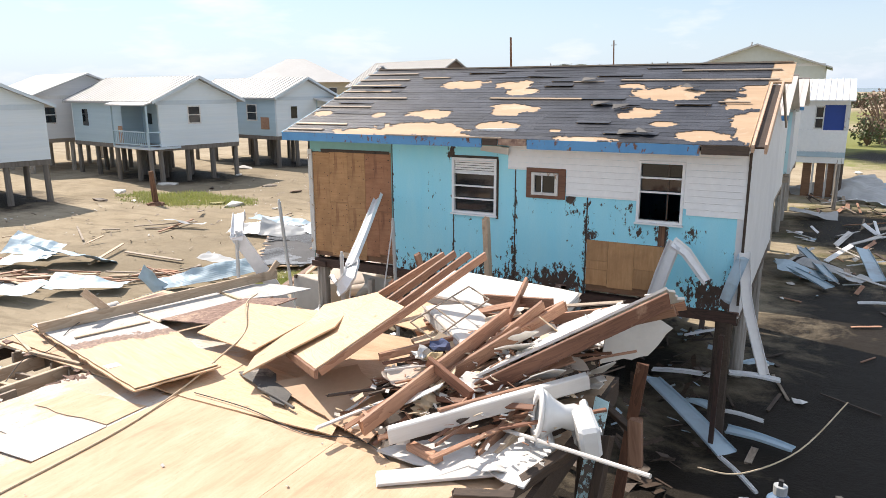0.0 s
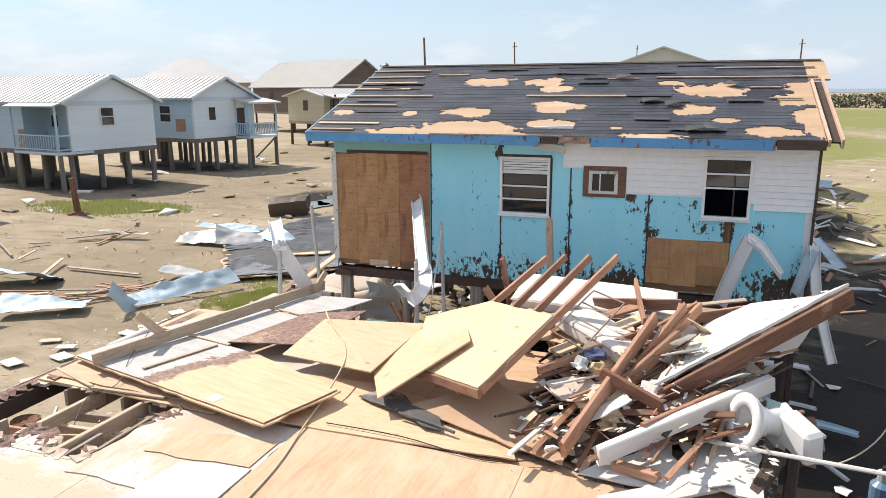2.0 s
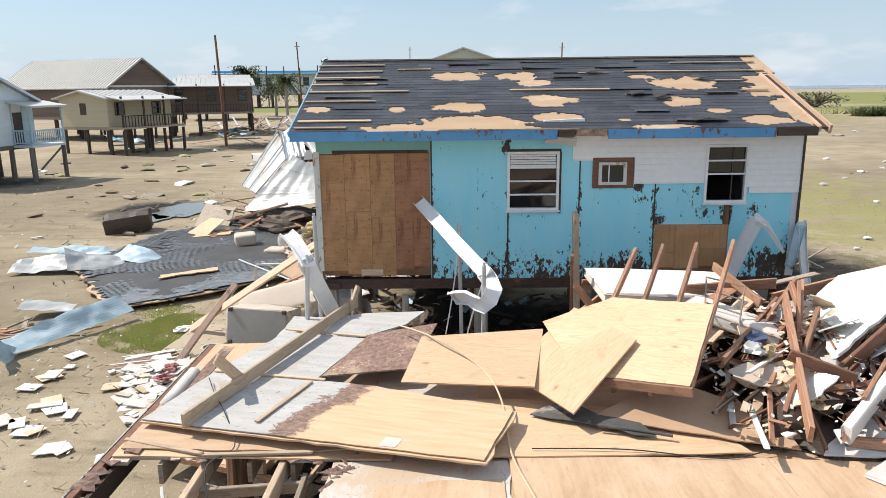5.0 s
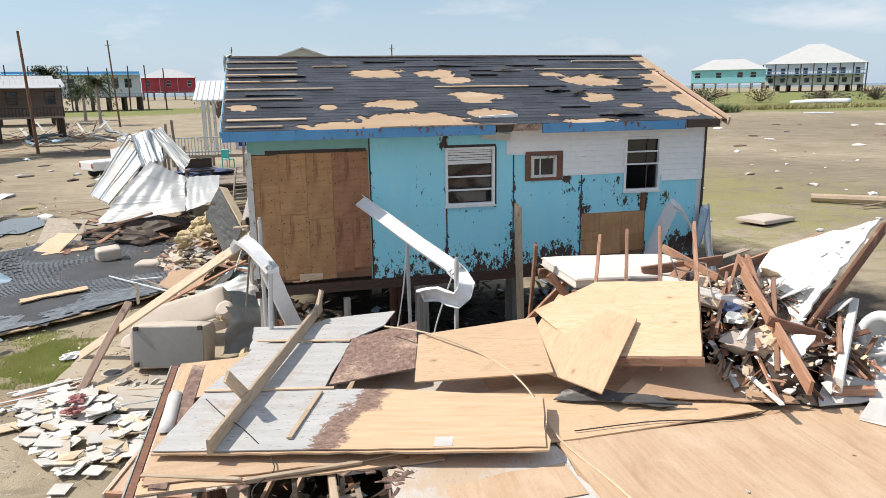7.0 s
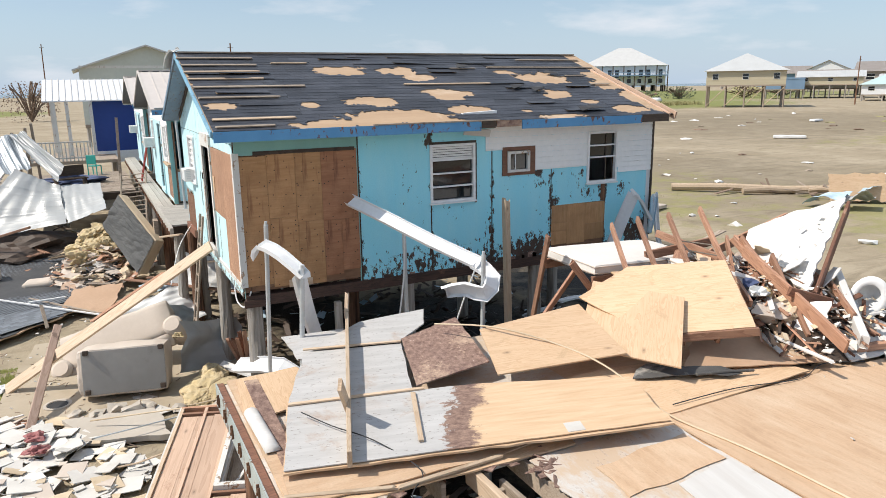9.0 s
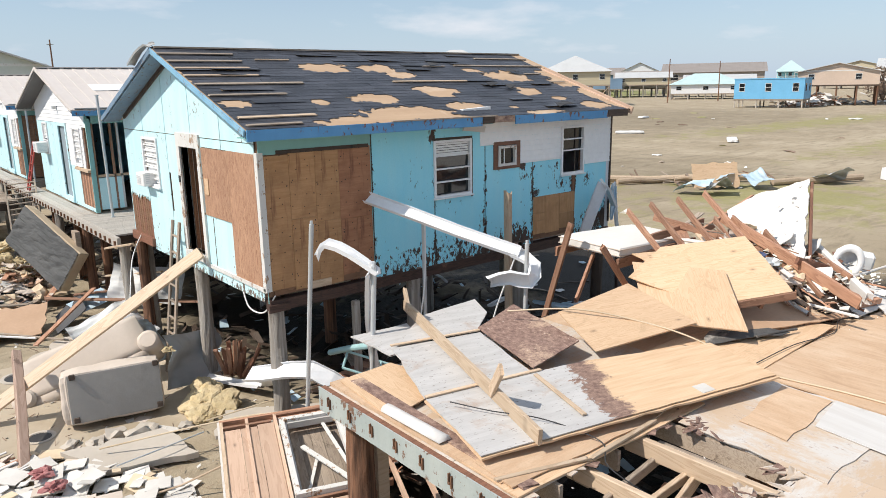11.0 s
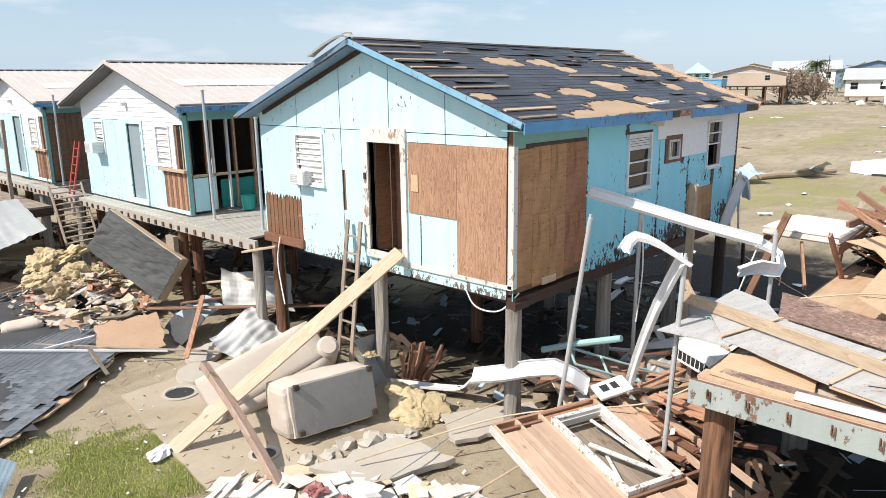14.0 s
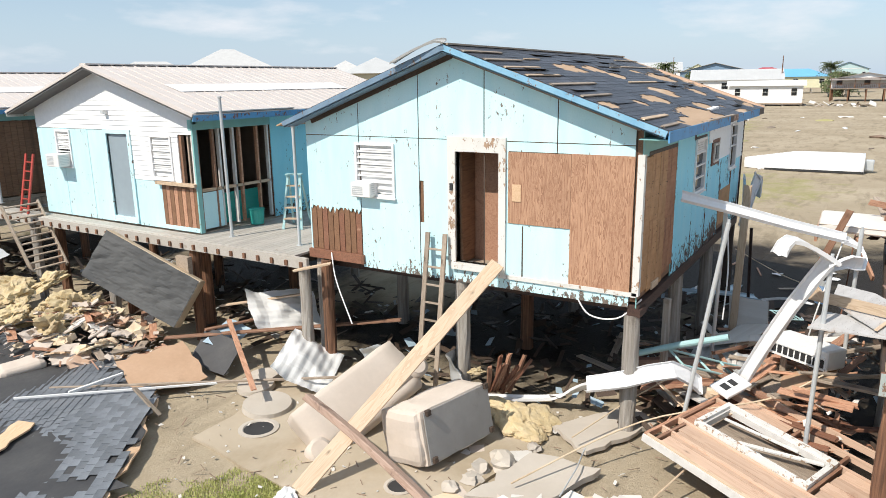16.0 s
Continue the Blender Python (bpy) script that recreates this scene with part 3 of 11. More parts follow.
def smooth_path(pts, n=6):
    """Points on a curve through pts."""
    pts = [Vector(p) for p in pts]
    out = []
    for i in range(len(pts) - 1):
        a, b, c, d = pts[max(i - 1, 0)], pts[i], pts[i + 1], pts[min(i + 2, len(pts) - 1)]
        for k in range(n):
            t = k / n
            out.append(0.5 * ((2 * b) + (c - a) * t + (2 * a - 5 * b + 4 * c - d) * t * t + (3 * b - a - 3 * c + d) * t ** 3))
    return out + [pts[-1]]


def plate(corners, t=0.016, ragged=0.0, warp=0.0, step=0.18, grain=0):
    """A sheet through four or more corners (in order), as (bmesh, pose): its edges run unevenly, its face bows a little."""
    pts = [Vector(c) for c in corners]
    mid = sum(pts, Vector()) / len(pts)
    nrm = Vector()
    for i in range(len(pts)):
        nrm += (pts[i] - mid).cross(pts[(i + 1) % len(pts)] - mid)
    nrm.normalize()
    if nrm.z < 0:
        nrm = -nrm
    x = (pts[(grain + 1) % len(pts)] - pts[grain])
    x = (x - nrm * x.dot(nrm)).normalized()
    y = nrm.cross(x)
    m = Matrix((x, y, nrm)).transposed().to_4x4()
    m.translation = mid
    flat = [((p - mid).dot(x), (p - mid).dot(y), (p - mid).dot(nrm)) for p in pts]
    rim = []
    for i in range(len(flat)):
        a, b = Vector(flat[i]), Vector(flat[(i + 1) % len(flat)])
        n = max(1, int((b - a).length / step)) if ragged else 1
        e = (b - a).normalized()
        side = Vector((-e.y, e.x, 0))
        for k in range(n):
            o = R.gauss(0, ragged) if k else 0
            rim.append(a.lerp(b, k / n) + side * o)
    bm = bmesh.new()
    lo = [bm.verts.new((p.x, p.y, p.z - t)) for p in rim]
    hi = [bm.verts.new(p) for p in rim]
    c_lo, c_hi = bm.verts.new((0, 0, warp - t)), bm.verts.new((0, 0, warp))
    k = len(rim)
    for i in range(k):
        j = (i + 1) % k
        bm.faces.new((lo[i], lo[j], hi[j], hi[i]))
        bm.faces.new((hi[i], hi[j], c_hi))
        bm.faces.new((lo[j], lo[i], c_lo))
    return bm, m


def sheet(corners, mat, t=0.016, ragged=0.0, warp=0.0, name="plywood_sheet", label="", category="plywood", group="", parent=None, grain=0, step=0.18):
    bm, m = plate(corners, t, ragged, warp, step, grain)
    ob = part(name, bm, mat, parent)
    ob.matrix_local = m
    if label:
        tagged(ob, label, category, group)
    return ob


def metal_sheet(m, L, W, ribs=8, amp=0.018, crumple=0.12, mat=None, seed=0, name="metal_sheet", label="", category="sheet metal", group="", fold=0.0, nx=30, ny=26):
    """Ribbed roofing metal, bent and crumpled, L along x."""
    bm = bmesh.new()
    grid = []
    for i in range(nx + 1):
        row = []
        for j in range(ny + 1):
            x, y = (i / nx - 0.5) * L, (j / ny - 0.5) * W
            z = amp * math.sin(2 * math.pi * ribs * j / ny) + crumple * noise.noise((x * 0.9 + seed * 7.3, y * 0.9, seed)) + 0.3 * crumple * noise.noise((x * 3 + seed, y * 3, 5))
            z += fold * max(0.0, x / L) ** 2 * 4
            row.append(bm.verts.new((x + crumple * 0.4 * noise.noise((y * 2, seed, 3)), y, z)))
        grid.append(row)
    for i in range(nx):
        for j in range(ny):
            bm.faces.new((grid[i][j], grid[i + 1][j], grid[i + 1][j + 1], grid[i][j + 1]))
    low = min(v.co.z for v in bm.verts)
    geom = bmesh.ops.extrude_face_region(bm, geom=bm.faces[:])["geom"]
    bmesh.ops.translate(bm, vec=(0, 0, 0.004), verts=[g for g in geom if isinstance(g, bmesh.types.BMVert)])
    ob = part(name, bm, mat or TIN)
    ob.matrix_world = m
    if label:
        tagged(ob, label, category, group)
    return ob


def roof_metal(a, b, c, d, ribs, amp, crumple, mat, seed, label, across=True, nu=40, nv=26):
    """Roofing metal stretched over four corners; the ribs run from a-b to d-c, or along them."""
    a, b, c, d = Vector(a), Vector(b), Vector(c), Vector(d)
    n = (b - a).cross(d - a).normalized()
    if n.z < 0:
        n = -n
    nu, nv = (nu * 2, nv) if across else (nu, nv * 3)
    bm, grid = bmesh.new(), []
    for i in range(nu + 1):
        row = []
        for j in range(nv + 1):
            u, v = i / nu, j / nv
            p = a.lerp(b, u).lerp(d.lerp(c, u), v)
            w = u if across else v
            edge = 0.05 * noise.noise((u * 9, v * 9, seed))
            ridge = max(0.0, math.cos(2 * math.pi * ribs * w)) ** 3
            q = noise.noise((u * 3.1 + seed * 3.7, v * 1.4, seed)) if across else noise.noise((u * 1.6 + seed * 3.7, v * 2.6, seed))
            p = p + n * (amp * ridge + crumple * q + 0.35 * crumple * noise.noise((u * 7, v * 2 + seed, 3)))
            if i in (0, nu) or j in (0, nv):
                p = p + Vector((edge, edge, 0.5 * edge))
            row.append(bm.verts.new(p))
        grid.append(row)
    for i in range(nu):
        for j in range(nv):
            bm.faces.new((grid[i][j], grid[i + 1][j], grid[i + 1][j + 1], grid[i][j + 1]))
    geom = bmesh.ops.extrude_face_region(bm, geom=bm.faces[:])["geom"]
    bmesh.ops.translate(bm, vec=n * 0.004, verts=[g for g in geom if isinstance(g, bmesh.types.BMVert)])
    return tagged(part("metal_sheet", bm, mat), label, "sheet metal", "fallen roof metal")


def strip_metal(pts, width, mat, twist=(0, 0), lip=0.04, face=(0, 0, 1), soft=5, name="metal_gutter", label="", category="gutter", group="", jag=0.0):
    """A bent strip of sheet metal with turned-up lips, swept along pts."""
    path = smooth_path(pts, soft) if soft > 1 else [Vector(p) for p in pts]
    bm = bmesh.new()
    h, e = width / 2, 0.006
    prof = [(-h, lip), (-h, -e), (h, -e), (h, lip), (h - e, lip), (h - e, 0), (0, 0.003), (e - h, 0), (e - h, lip)]
    loops, n = [], len(path)
    for i, p in enumerate(path):
        d = (path[min(i + 1, n - 1)] - path[max(i - 1, 0)]).normalized()
        a = d.cross(Vector(face))
        a = a.normalized() if a.length > 0.05 else Vector((1, 0, 0))
        b = a.cross(d).normalized()
        w = radians(twist[0] + (twist[1] - twist[0]) * i / (n - 1))
        a2, b2 = a * math.cos(w) + b * math.sin(w), b * math.cos(w) - a * math.sin(w)
        loops.append([bm.verts.new(p + a2 * u + b2 * v + d * (R.uniform(-jag, jag) if i in (0, n - 1) else 0)) for u, v in prof])
    for lo, hi in zip(loops, loops[1:]):
        for k in range(len(prof)):
            j = (k + 1) % len(prof)
            bm.faces.new((lo[k], lo[j], hi[j], hi[k]))
    bm.faces.new(loops[0][::-1])
    bm.faces.new(loops[-1])
    ob = part(name, bm, mat)
    if label:
        tagged(ob, label, category, group)
    return ob


def soft_box(L, W, H, r=0.06, puff=0.03, seed=0):
    """An upholstered block: rounded edges, slightly uneven faces; its base is at z = 0."""
    bm = boxes((-L / 2, L / 2, -W / 2, W / 2, 0, H))
    bmesh.ops.subdivide_edges(bm, edges=bm.edges[:], cuts=6, use_grid_fill=True)
    for v in bm.verts:
        c = v.co
        q = Vector((max(-L / 2 + r, min(L / 2 - r, c.x)), max(-W / 2 + r, min(W / 2 - r, c.y)), max(r, min(H - r, c.z))))
        d = c - q
        if d.length > 1e-6:
            c = q + d.normalized() * r
        k = noise.noise((c.x * 3 + seed, c.y * 3, c.z * 3)) * puff
        v.co = c + (c - Vector((0, 0, H / 2))).normalized() * k
        v.co.z = max(v.co.z, 0)
    return bm


def lump(rx, ry, rz, seed, rough=0.35, sub=2):
    bm = bmesh.new()
    bmesh.ops.create_icosphere(bm, subdivisions=sub, radius=1)
    for v in bm.verts:
        k = 1 + rough * noise.noise(v.co * 1.7 + Vector((seed * 3.1, seed, 0))) + 0.45 * rough * noise.noise(v.co * 4.6 + Vector((seed, 0, seed * 1.7)))
        v.co = Vector((v.co.x * rx * k, v.co.y * ry * k, max(v.co.z * rz * k, -rz * 0.45)))
    return bm


def window(parent, m, w, h, bars, frame_mat=ALU, blind=0.0, pane_mat=None, wide=0.045, name="window", open_low=False):
    """A metal window in local x, z, facing -y, its lower left corner at the pose m: frame, bars, panes, sill."""
    win = new(name)
    win.parent = parent
    win.matrix_local = m
    f = wide
    part("frame", panel((0, w, 0, h), [(f, w - f, f, h - f)], "y", -0.03, 0.05), frame_mat, win)
    step = (h - 2 * f) / (bars + 1)
    for k in range(bars):
        z = f + step * (k + 1)
        if open_low and k == 0:
            continue
        part("bar", boxes((f, w - f, -0.012, 0.03, z - 0.014, z + 0.014)), frame_mat, win)
    for k in range(2 if open_low else 0, bars + 1):
        tilt = R.uniform(0.0, 0.012)
        bm = boxes((f, w - f, 0.034, 0.04, f + step * k + 0.012, f + step * (k + 1) - 0.012))
        for v in bm.verts:
            if v.co.z < f + step * (k + 0.5):
                v.co.y += tilt
        part("pane", bm, pane_mat or GLASS, win)
    if blind:
        n = int(blind * h / 0.045)
        for k in range(n):
            z = h - f - 0.045 * (k + 1)
            part("blind_slat", boxes((f + 0.01, w - f - 0.01, 0.012, 0.022, z, z + 0.036)), PLASTIC, win)
    part("sill", boxes((-0.02, w + 0.02, -0.06, 0.0, -0.03, -0.002)), frame_mat, win)
    return win


def panel(rect, holes, axis, d0, d1):
    """One connected plate over the rectangle, square to axis ('x', 'y' or 'z'), with the holes cut through."""
    us = sorted({round(u, 4) for h in [rect, *holes] for u in h[:2] if rect[0] <= u <= rect[1]})
    vs = sorted({round(v, 4) for h in [rect, *holes] for v in h[2:] if rect[2] <= v <= rect[3]})
    def solid(i, j):
        if not (0 <= i < len(us) - 1 and 0 <= j < len(vs) - 1):
            return False
        u, v = (us[i] + us[i + 1]) / 2, (vs[j] + vs[j + 1]) / 2
        return not any(h[0] < u < h[1] and h[2] < v < h[3] for h in holes)
    bm, cache = bmesh.new(), {}
    def vert(i, j, d):
        if (i, j, d) not in cache:
            u, v, w = us[i], vs[j], (d0, d1)[d]
            cache[i, j, d] = bm.verts.new({"x": (w, u, v), "y": (u, w, v), "z": (u, v, w)}[axis])
        return cache[i, j, d]
    for i in range(len(us) - 1):
        for j in range(len(vs) - 1):
            if not solid(i, j):
                continue
            ring = [(i, j), (i + 1, j), (i + 1, j + 1), (i, j + 1)]
            for d in (0, 1):
                bm.faces.new([vert(*q, d) for q in (ring if d else ring[::-1])])
            for (a, b), (di, dj) in zip(zip(ring, ring[1:] + ring[:1]), ((0, -1), (1, 0), (0, 1), (-1, 0))):
                if not solid(i + di, j + dj):
                    bm.faces.new((vert(*a, 0), vert(*b, 0), vert(*b, 1), vert(*a, 1)))
    return bm


def islands(bm):
    """The separate pieces of a mesh, each as a bmesh of its own."""
    left, out = set(bm.faces), []
    while left:
        seed = left.pop()
        todo, piece = [seed], {seed}
        while todo:
            f = todo.pop()
            for e in f.edges:
                for g in e.link_faces:
                    if g not in piece:
                        piece.add(g)
                        todo.append(g)
        left -= piece
        nb, at = bmesh.new(), {}
        for f in piece:
            for v in f.verts:
                if v not in at:
                    at[v] = nb.verts.new(v.co)
            nb.faces.new([at[v] for v in f.verts])
        out.append(nb)
    bm.free()
    return out


def minus(rect, holes):
    """The parts of the rectangle (a0, a1, z0, z1) that no hole covers."""
    out = [rect]
    for h0, h1, k0, k1 in holes:
        nxt = []
        for a0, a1, z0, z1 in out:
            if h1 <= a0 or h0 >= a1 or k1 <= z0 or k0 >= z1:
                nxt.append((a0, a1, z0, z1))
                continue
            if h0 > a0:
                nxt.append((a0, h0, z0, z1))
            if h1 < a1:
                nxt.append((h1, a1, z0, z1))
            m0, m1 = max(a0, h0), min(a1, h1)
            if k0 > z0:
                nxt.append((m0, m1, z0, k0))
            if k1 < z1:
                nxt.append((m0, m1, k1, z1))
        out = nxt
    return out


def air_conditioner(parent, m, w=0.52, h=0.36, d=0.34):
    """A window unit that sticks out along -y."""
    ac = new("air_conditioner")
    ac.parent = parent
    ac.matrix_local = m
    part("case", boxes((0, w, -d, 0.05, 0, h), bevel=0.012), PLASTIC, ac)
    part("grille", boxes(*[(0.04, w * 0.62, -d - 0.008, -d + 0.004, 0.05 + 0.034 * k, 0.068 + 0.034 * k) for k in range(int((h - 0.08) / 0.034))]), STEEL, ac)
    part("side_vent", boxes(*[(w - 0.004, w + 0.006, -d + 0.05, -0.06, 0.06 + 0.04 * k, 0.075 + 0.04 * k) for k in range(6)]), STEEL, ac)
    return ac


# ---- ground, sea ----
def ground_material():
    m, nt, p = base_mat("sandy mud", 0.9)
    g = nt.nodes.new("ShaderNodeNewGeometry")
    pos = g.outputs["Position"]
    def n(scale, detail=6, rough=0.6, dist=0.0):
        return noise_tex(nt, pos, scale, detail, rough, dist)
    s = nt.nodes.new("ShaderNodeSeparateXYZ")
    nt.links.new(pos, s.inputs[0])
    x, y = s.outputs["X"], s.outputs["Y"]
    sand = mix(nt, ramp(nt, n(0.16, 7), [(0.36, (0, 0, 0)), (0.64, (1, 1, 1))]), (0.405, 0.342, 0.252), (0.30, 0.247, 0.172))
    sand = mix(nt, ramp(nt, n(1.5, 8, 0.7, 0.6), [(0.52, (0, 0, 0)), (0.72, (0.7, 0.7, 0.7))]), sand, (0.24, 0.19, 0.13))
    sand = mix(nt, ramp(nt, n(28, 5), [(0.45, (0, 0, 0)), (0.75, (0.4, 0.4, 0.4))]), sand, (0.46, 0.39, 0.295))
    # damp streaks left by the water, running along the lane
    streak = noise_tex(nt, coords(nt, (0.35, 1.5, 1.0)), 0.9, 8, 0.66, 0.8)
    sand = mix(nt, ramp(nt, streak, [(0.50, (0, 0, 0)), (0.66, (0.62, 0.62, 0.62))]), sand, (0.20, 0.162, 0.112))
    def spot(cx, cy, rx, ry):
        a = maths(nt, "DIVIDE", maths(nt, "SUBTRACT", x, cx), rx)
        b = maths(nt, "DIVIDE", maths(nt, "SUBTRACT", y, cy), ry)
        d = maths(nt, "ADD", maths(nt, "MULTIPLY", a, a), maths(nt, "MULTIPLY", b, b))
        return maths(nt, "SUBTRACT", 1.0, d)
    def union(spots):
        out = spot(*spots[0])
        for k in spots[1:]:
            out = maths(nt, "MAXIMUM", out, spot(*k))
        return out
    # Broad darker brown sand; the lane's spots hold damp and shade together.
    damp = ramp(nt, maths(nt, "ADD", union([(-22, 24, 15, 15), (-12, 4, 8, 9), (-26, 48, 10, 16), (30, 24, 17, 22), (85, 62, 50, 45)]), maths(nt, "MULTIPLY", maths(nt, "SUBTRACT", n(0.4, 7, 0.7, 0.5), 0.5), 2.4)), [(0.0, (0, 0, 0)), (0.9, (0.55, 0.55, 0.55))])
    sand = mix(nt, damp, sand, (0.175, 0.145, 0.102))
    tuft = maths(nt, "MULTIPLY", maths(nt, "SUBTRACT", n(0.55, 8, 0.72, 0.4), 0.5), 5.0)
    # thin grass on the sand beside the house, strips of it across the flat, meadow far off
    thin = maths(nt, "ADD", union([(19, 22, 15, 17), (30, 5, 9, 8), (-21, 15, 5, 2.6), (-4.55, 3.6, 1.55, 1.35), (-5.3, 5.2, 1.0, 0.7), (95, 30, 45, 6), (70, 12, 30, 3)]), tuft)
    col = mix(nt, ramp(nt, thin, [(0.3, (0, 0, 0)), (1.0, (0.78, 0.78, 0.78))]), sand, mix(nt, n(5.0), (0.22, 0.215, 0.08), (0.34, 0.315, 0.15)))
    meadow = maths(nt, "ADD", union([(130, 145, 62, 46), (195, 222, 100, 88), (-42, 215, 36, 50), (14, 74, 16, 30), (42, 150, 42, 70), (250, 330, 170, 190)]), maths(nt, "MULTIPLY", tuft, 0.35))
    col = mix(nt, ramp(nt, meadow, [(0.15, (0, 0, 0)), (0.5, (0.95, 0.95, 0.95))]), col, mix(nt, n(0.09), (0.15, 0.18, 0.055), (0.25, 0.25, 0.10)))
    # Wet mud; also the shade under and beside the houses, painted near black.
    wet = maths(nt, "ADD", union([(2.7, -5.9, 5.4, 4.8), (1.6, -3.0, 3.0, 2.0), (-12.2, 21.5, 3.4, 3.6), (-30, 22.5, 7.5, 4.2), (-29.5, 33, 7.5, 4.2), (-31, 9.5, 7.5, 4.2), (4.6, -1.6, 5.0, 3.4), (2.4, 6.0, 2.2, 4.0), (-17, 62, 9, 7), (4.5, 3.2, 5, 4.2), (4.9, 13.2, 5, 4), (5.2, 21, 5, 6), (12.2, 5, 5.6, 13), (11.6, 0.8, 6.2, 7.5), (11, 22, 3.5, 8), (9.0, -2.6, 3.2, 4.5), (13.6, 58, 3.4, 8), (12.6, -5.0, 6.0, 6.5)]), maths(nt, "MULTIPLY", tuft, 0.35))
    wet_shade_mask = ramp(nt, wet, [(0.1, (0, 0, 0)), (0.75, (1, 1, 1))])
    col = mix(nt, wet_shade_mask, col, mix(nt, 0.97, col, (0.013, 0.0105, 0.009), "MIX"))
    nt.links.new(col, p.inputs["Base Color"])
    r = nt.nodes.new("ShaderNodeMapRange")
    nt.links.new(wet_shade_mask, r.inputs["Value"])
    r.inputs["To Min"].default_value, r.inputs["To Max"].default_value = 0.92, 0.62
    nt.links.new(r.outputs["Result"], p.inputs["Roughness"])
    p.inputs["Specular IOR Level"].default_value = 0.10
    bumped(nt, p, maths(nt, "ADD", n(3.0, 8, 0.7), maths(nt, "MULTIPLY", n(24, 5), 0.3)), 0.6, 0.06)
    return m


def ground_height(x, y):
    near = math.exp(-((x - 2) ** 2 + (y - 4) ** 2) / 1200)
    return near * (0.05 * noise.noise((x * 0.35, y * 0.35, 2)) + 0.025 * noise.noise((x * 1.3, y * 1.3, 7))) - 0.03


def build_ground():
    ticks = [math.sinh(k / 75 * 5.6) / math.sinh(5.6) * 3200 for k in range(-75, 76)]
    bm = bmesh.new()
    grid = [[bm.verts.new((x, y + 4, ground_height(x, y + 4))) for y in ticks] for x in ticks]
    for i in range(150):
        for j in range(150):
            bm.faces.new((grid[i][j], grid[i + 1][j], grid[i + 1][j + 1], grid[i][j + 1]))
    tagged(part("ground", bm, ground_material(), smooth=True), "sandy mud flat with thin grass, wet patches and painted house shade", "ground", kind="structure")
    sea = bmesh.new()
    for a, b, c, d in (((-3200, 900), (3200, 900), (3200, 3200), (-3200, 3200)), ((1300, -3200), (3200, -3200), (3200, 900), (1300, 900))):
        sea.faces.new([sea.verts.new((*q, 0.12)) for q in (a, b, c, d)])
    tagged(part("water", sea, SEA), "calm grey blue sea at the horizon", "sea", kind="structure")
    for cx, cy, rx, ry, s in ((-10.8, 21.4, 1.3, 2.3, 1), (-11.6, 18.8, 0.9, 1.2, 2)):
        bm = bmesh.new()
        vs = [bm.verts.new((cx + rx * math.cos(a) * (1 + 0.35 * noise.noise((math.cos(a) * 2, math.sin(a) * 2, s))), cy + ry * math.sin(a) * (1 + 0.35 * noise.noise((math.cos(a) * 2, math.sin(a) * 2, s + 9))), 0.022)) for a in [k * 2 * math.pi / 48 for k in range(48)]]
        bm.faces.new(vs)
        tagged(part("puddle", bm, WATER), "shallow muddy puddle lying on the sand", "puddle", "puddles", "structure")


build_ground()


def grass_patch(cx, cy, rx, ry, n, h, mat, seed, label):
    """Many thin blades in an uneven patch."""
    rr = random.Random(seed)
    vs, fs = [], []
    while len(fs) < n:
        x, y = rr.uniform(-1, 1), rr.uniform(-1, 1)
        if x * x + y * y > 1 or noise.noise((x * 2.5 + seed, y * 2.5, seed)) + rr.gauss(0, 0.20) < -0.22 + 1.0 * (x * x + y * y - 0.45):
            continue
        px, py = cx + x * rx, cy + y * ry
        z = ground_height(px, py)
        a, hh, lean = rr.uniform(0, 6.28), h * rr.uniform(0.4, 1.2), rr.uniform(0, 0.6) * h
        wide = 0.006 + 0.08 * h
        dx, dy = math.cos(a) * wide, math.sin(a) * wide
        k = len(vs)
        vs += [(px - dx, py - dy, z), (px + dx, py + dy, z), (px - dy * lean * 24, py + dx * lean * 24, z + hh)]
        fs.append((k, k + 1, k + 2))
    me = bpy.data.meshes.new("grass")
    me.from_pydata(vs, [], fs)
    me.materials.append(mat)
    tagged(new("grass", me), label, "grass", kind="stuff")


grass_patch(-4.55, 3.6, 1.55, 1.45, 30000, 0.045, GRASS, 3, "short bright green grass on the mud")
grass_patch(-5.3, 5.2, 0.9, 0.6, 1600, 0.045, GRASS, 4, "sparse green grass on the mud")
grass_patch(-21, 15, 5.0, 2.4, 6000, 0.18, GRASS, 5, "dry grass clumps near the stilt houses")
grass_patch(19, 20, 13, 14, 3500, 0.06, DRYGRASS, 6, "thin dry grass on the sand")
grass_patch(110, 128, 36, 6, 7000, 1.1, DRYGRASS, 8, "tall dry reeds at the meadow's edge")
grass_patch(84, 118, 10, 6, 3500, 1.6, LEAF, 9, "low green bushes at the meadow's edge")


# ---- the blue house ----
HX, HY = 8.6, 6.65                 # its plan: x 0..HX, y 0..HY
ROOF_S, EAVE_Y, EAVE_Z, RIDGE_Y = 0.355, -0.42, 5.0, 3.25
RIDGE_Z = EAVE_Z + ROOF_S * (RIDGE_Y - EAVE_Y)


def roof_z(y):
    return RIDGE_Z - ROOF_S * abs(y - RIDGE_Y)


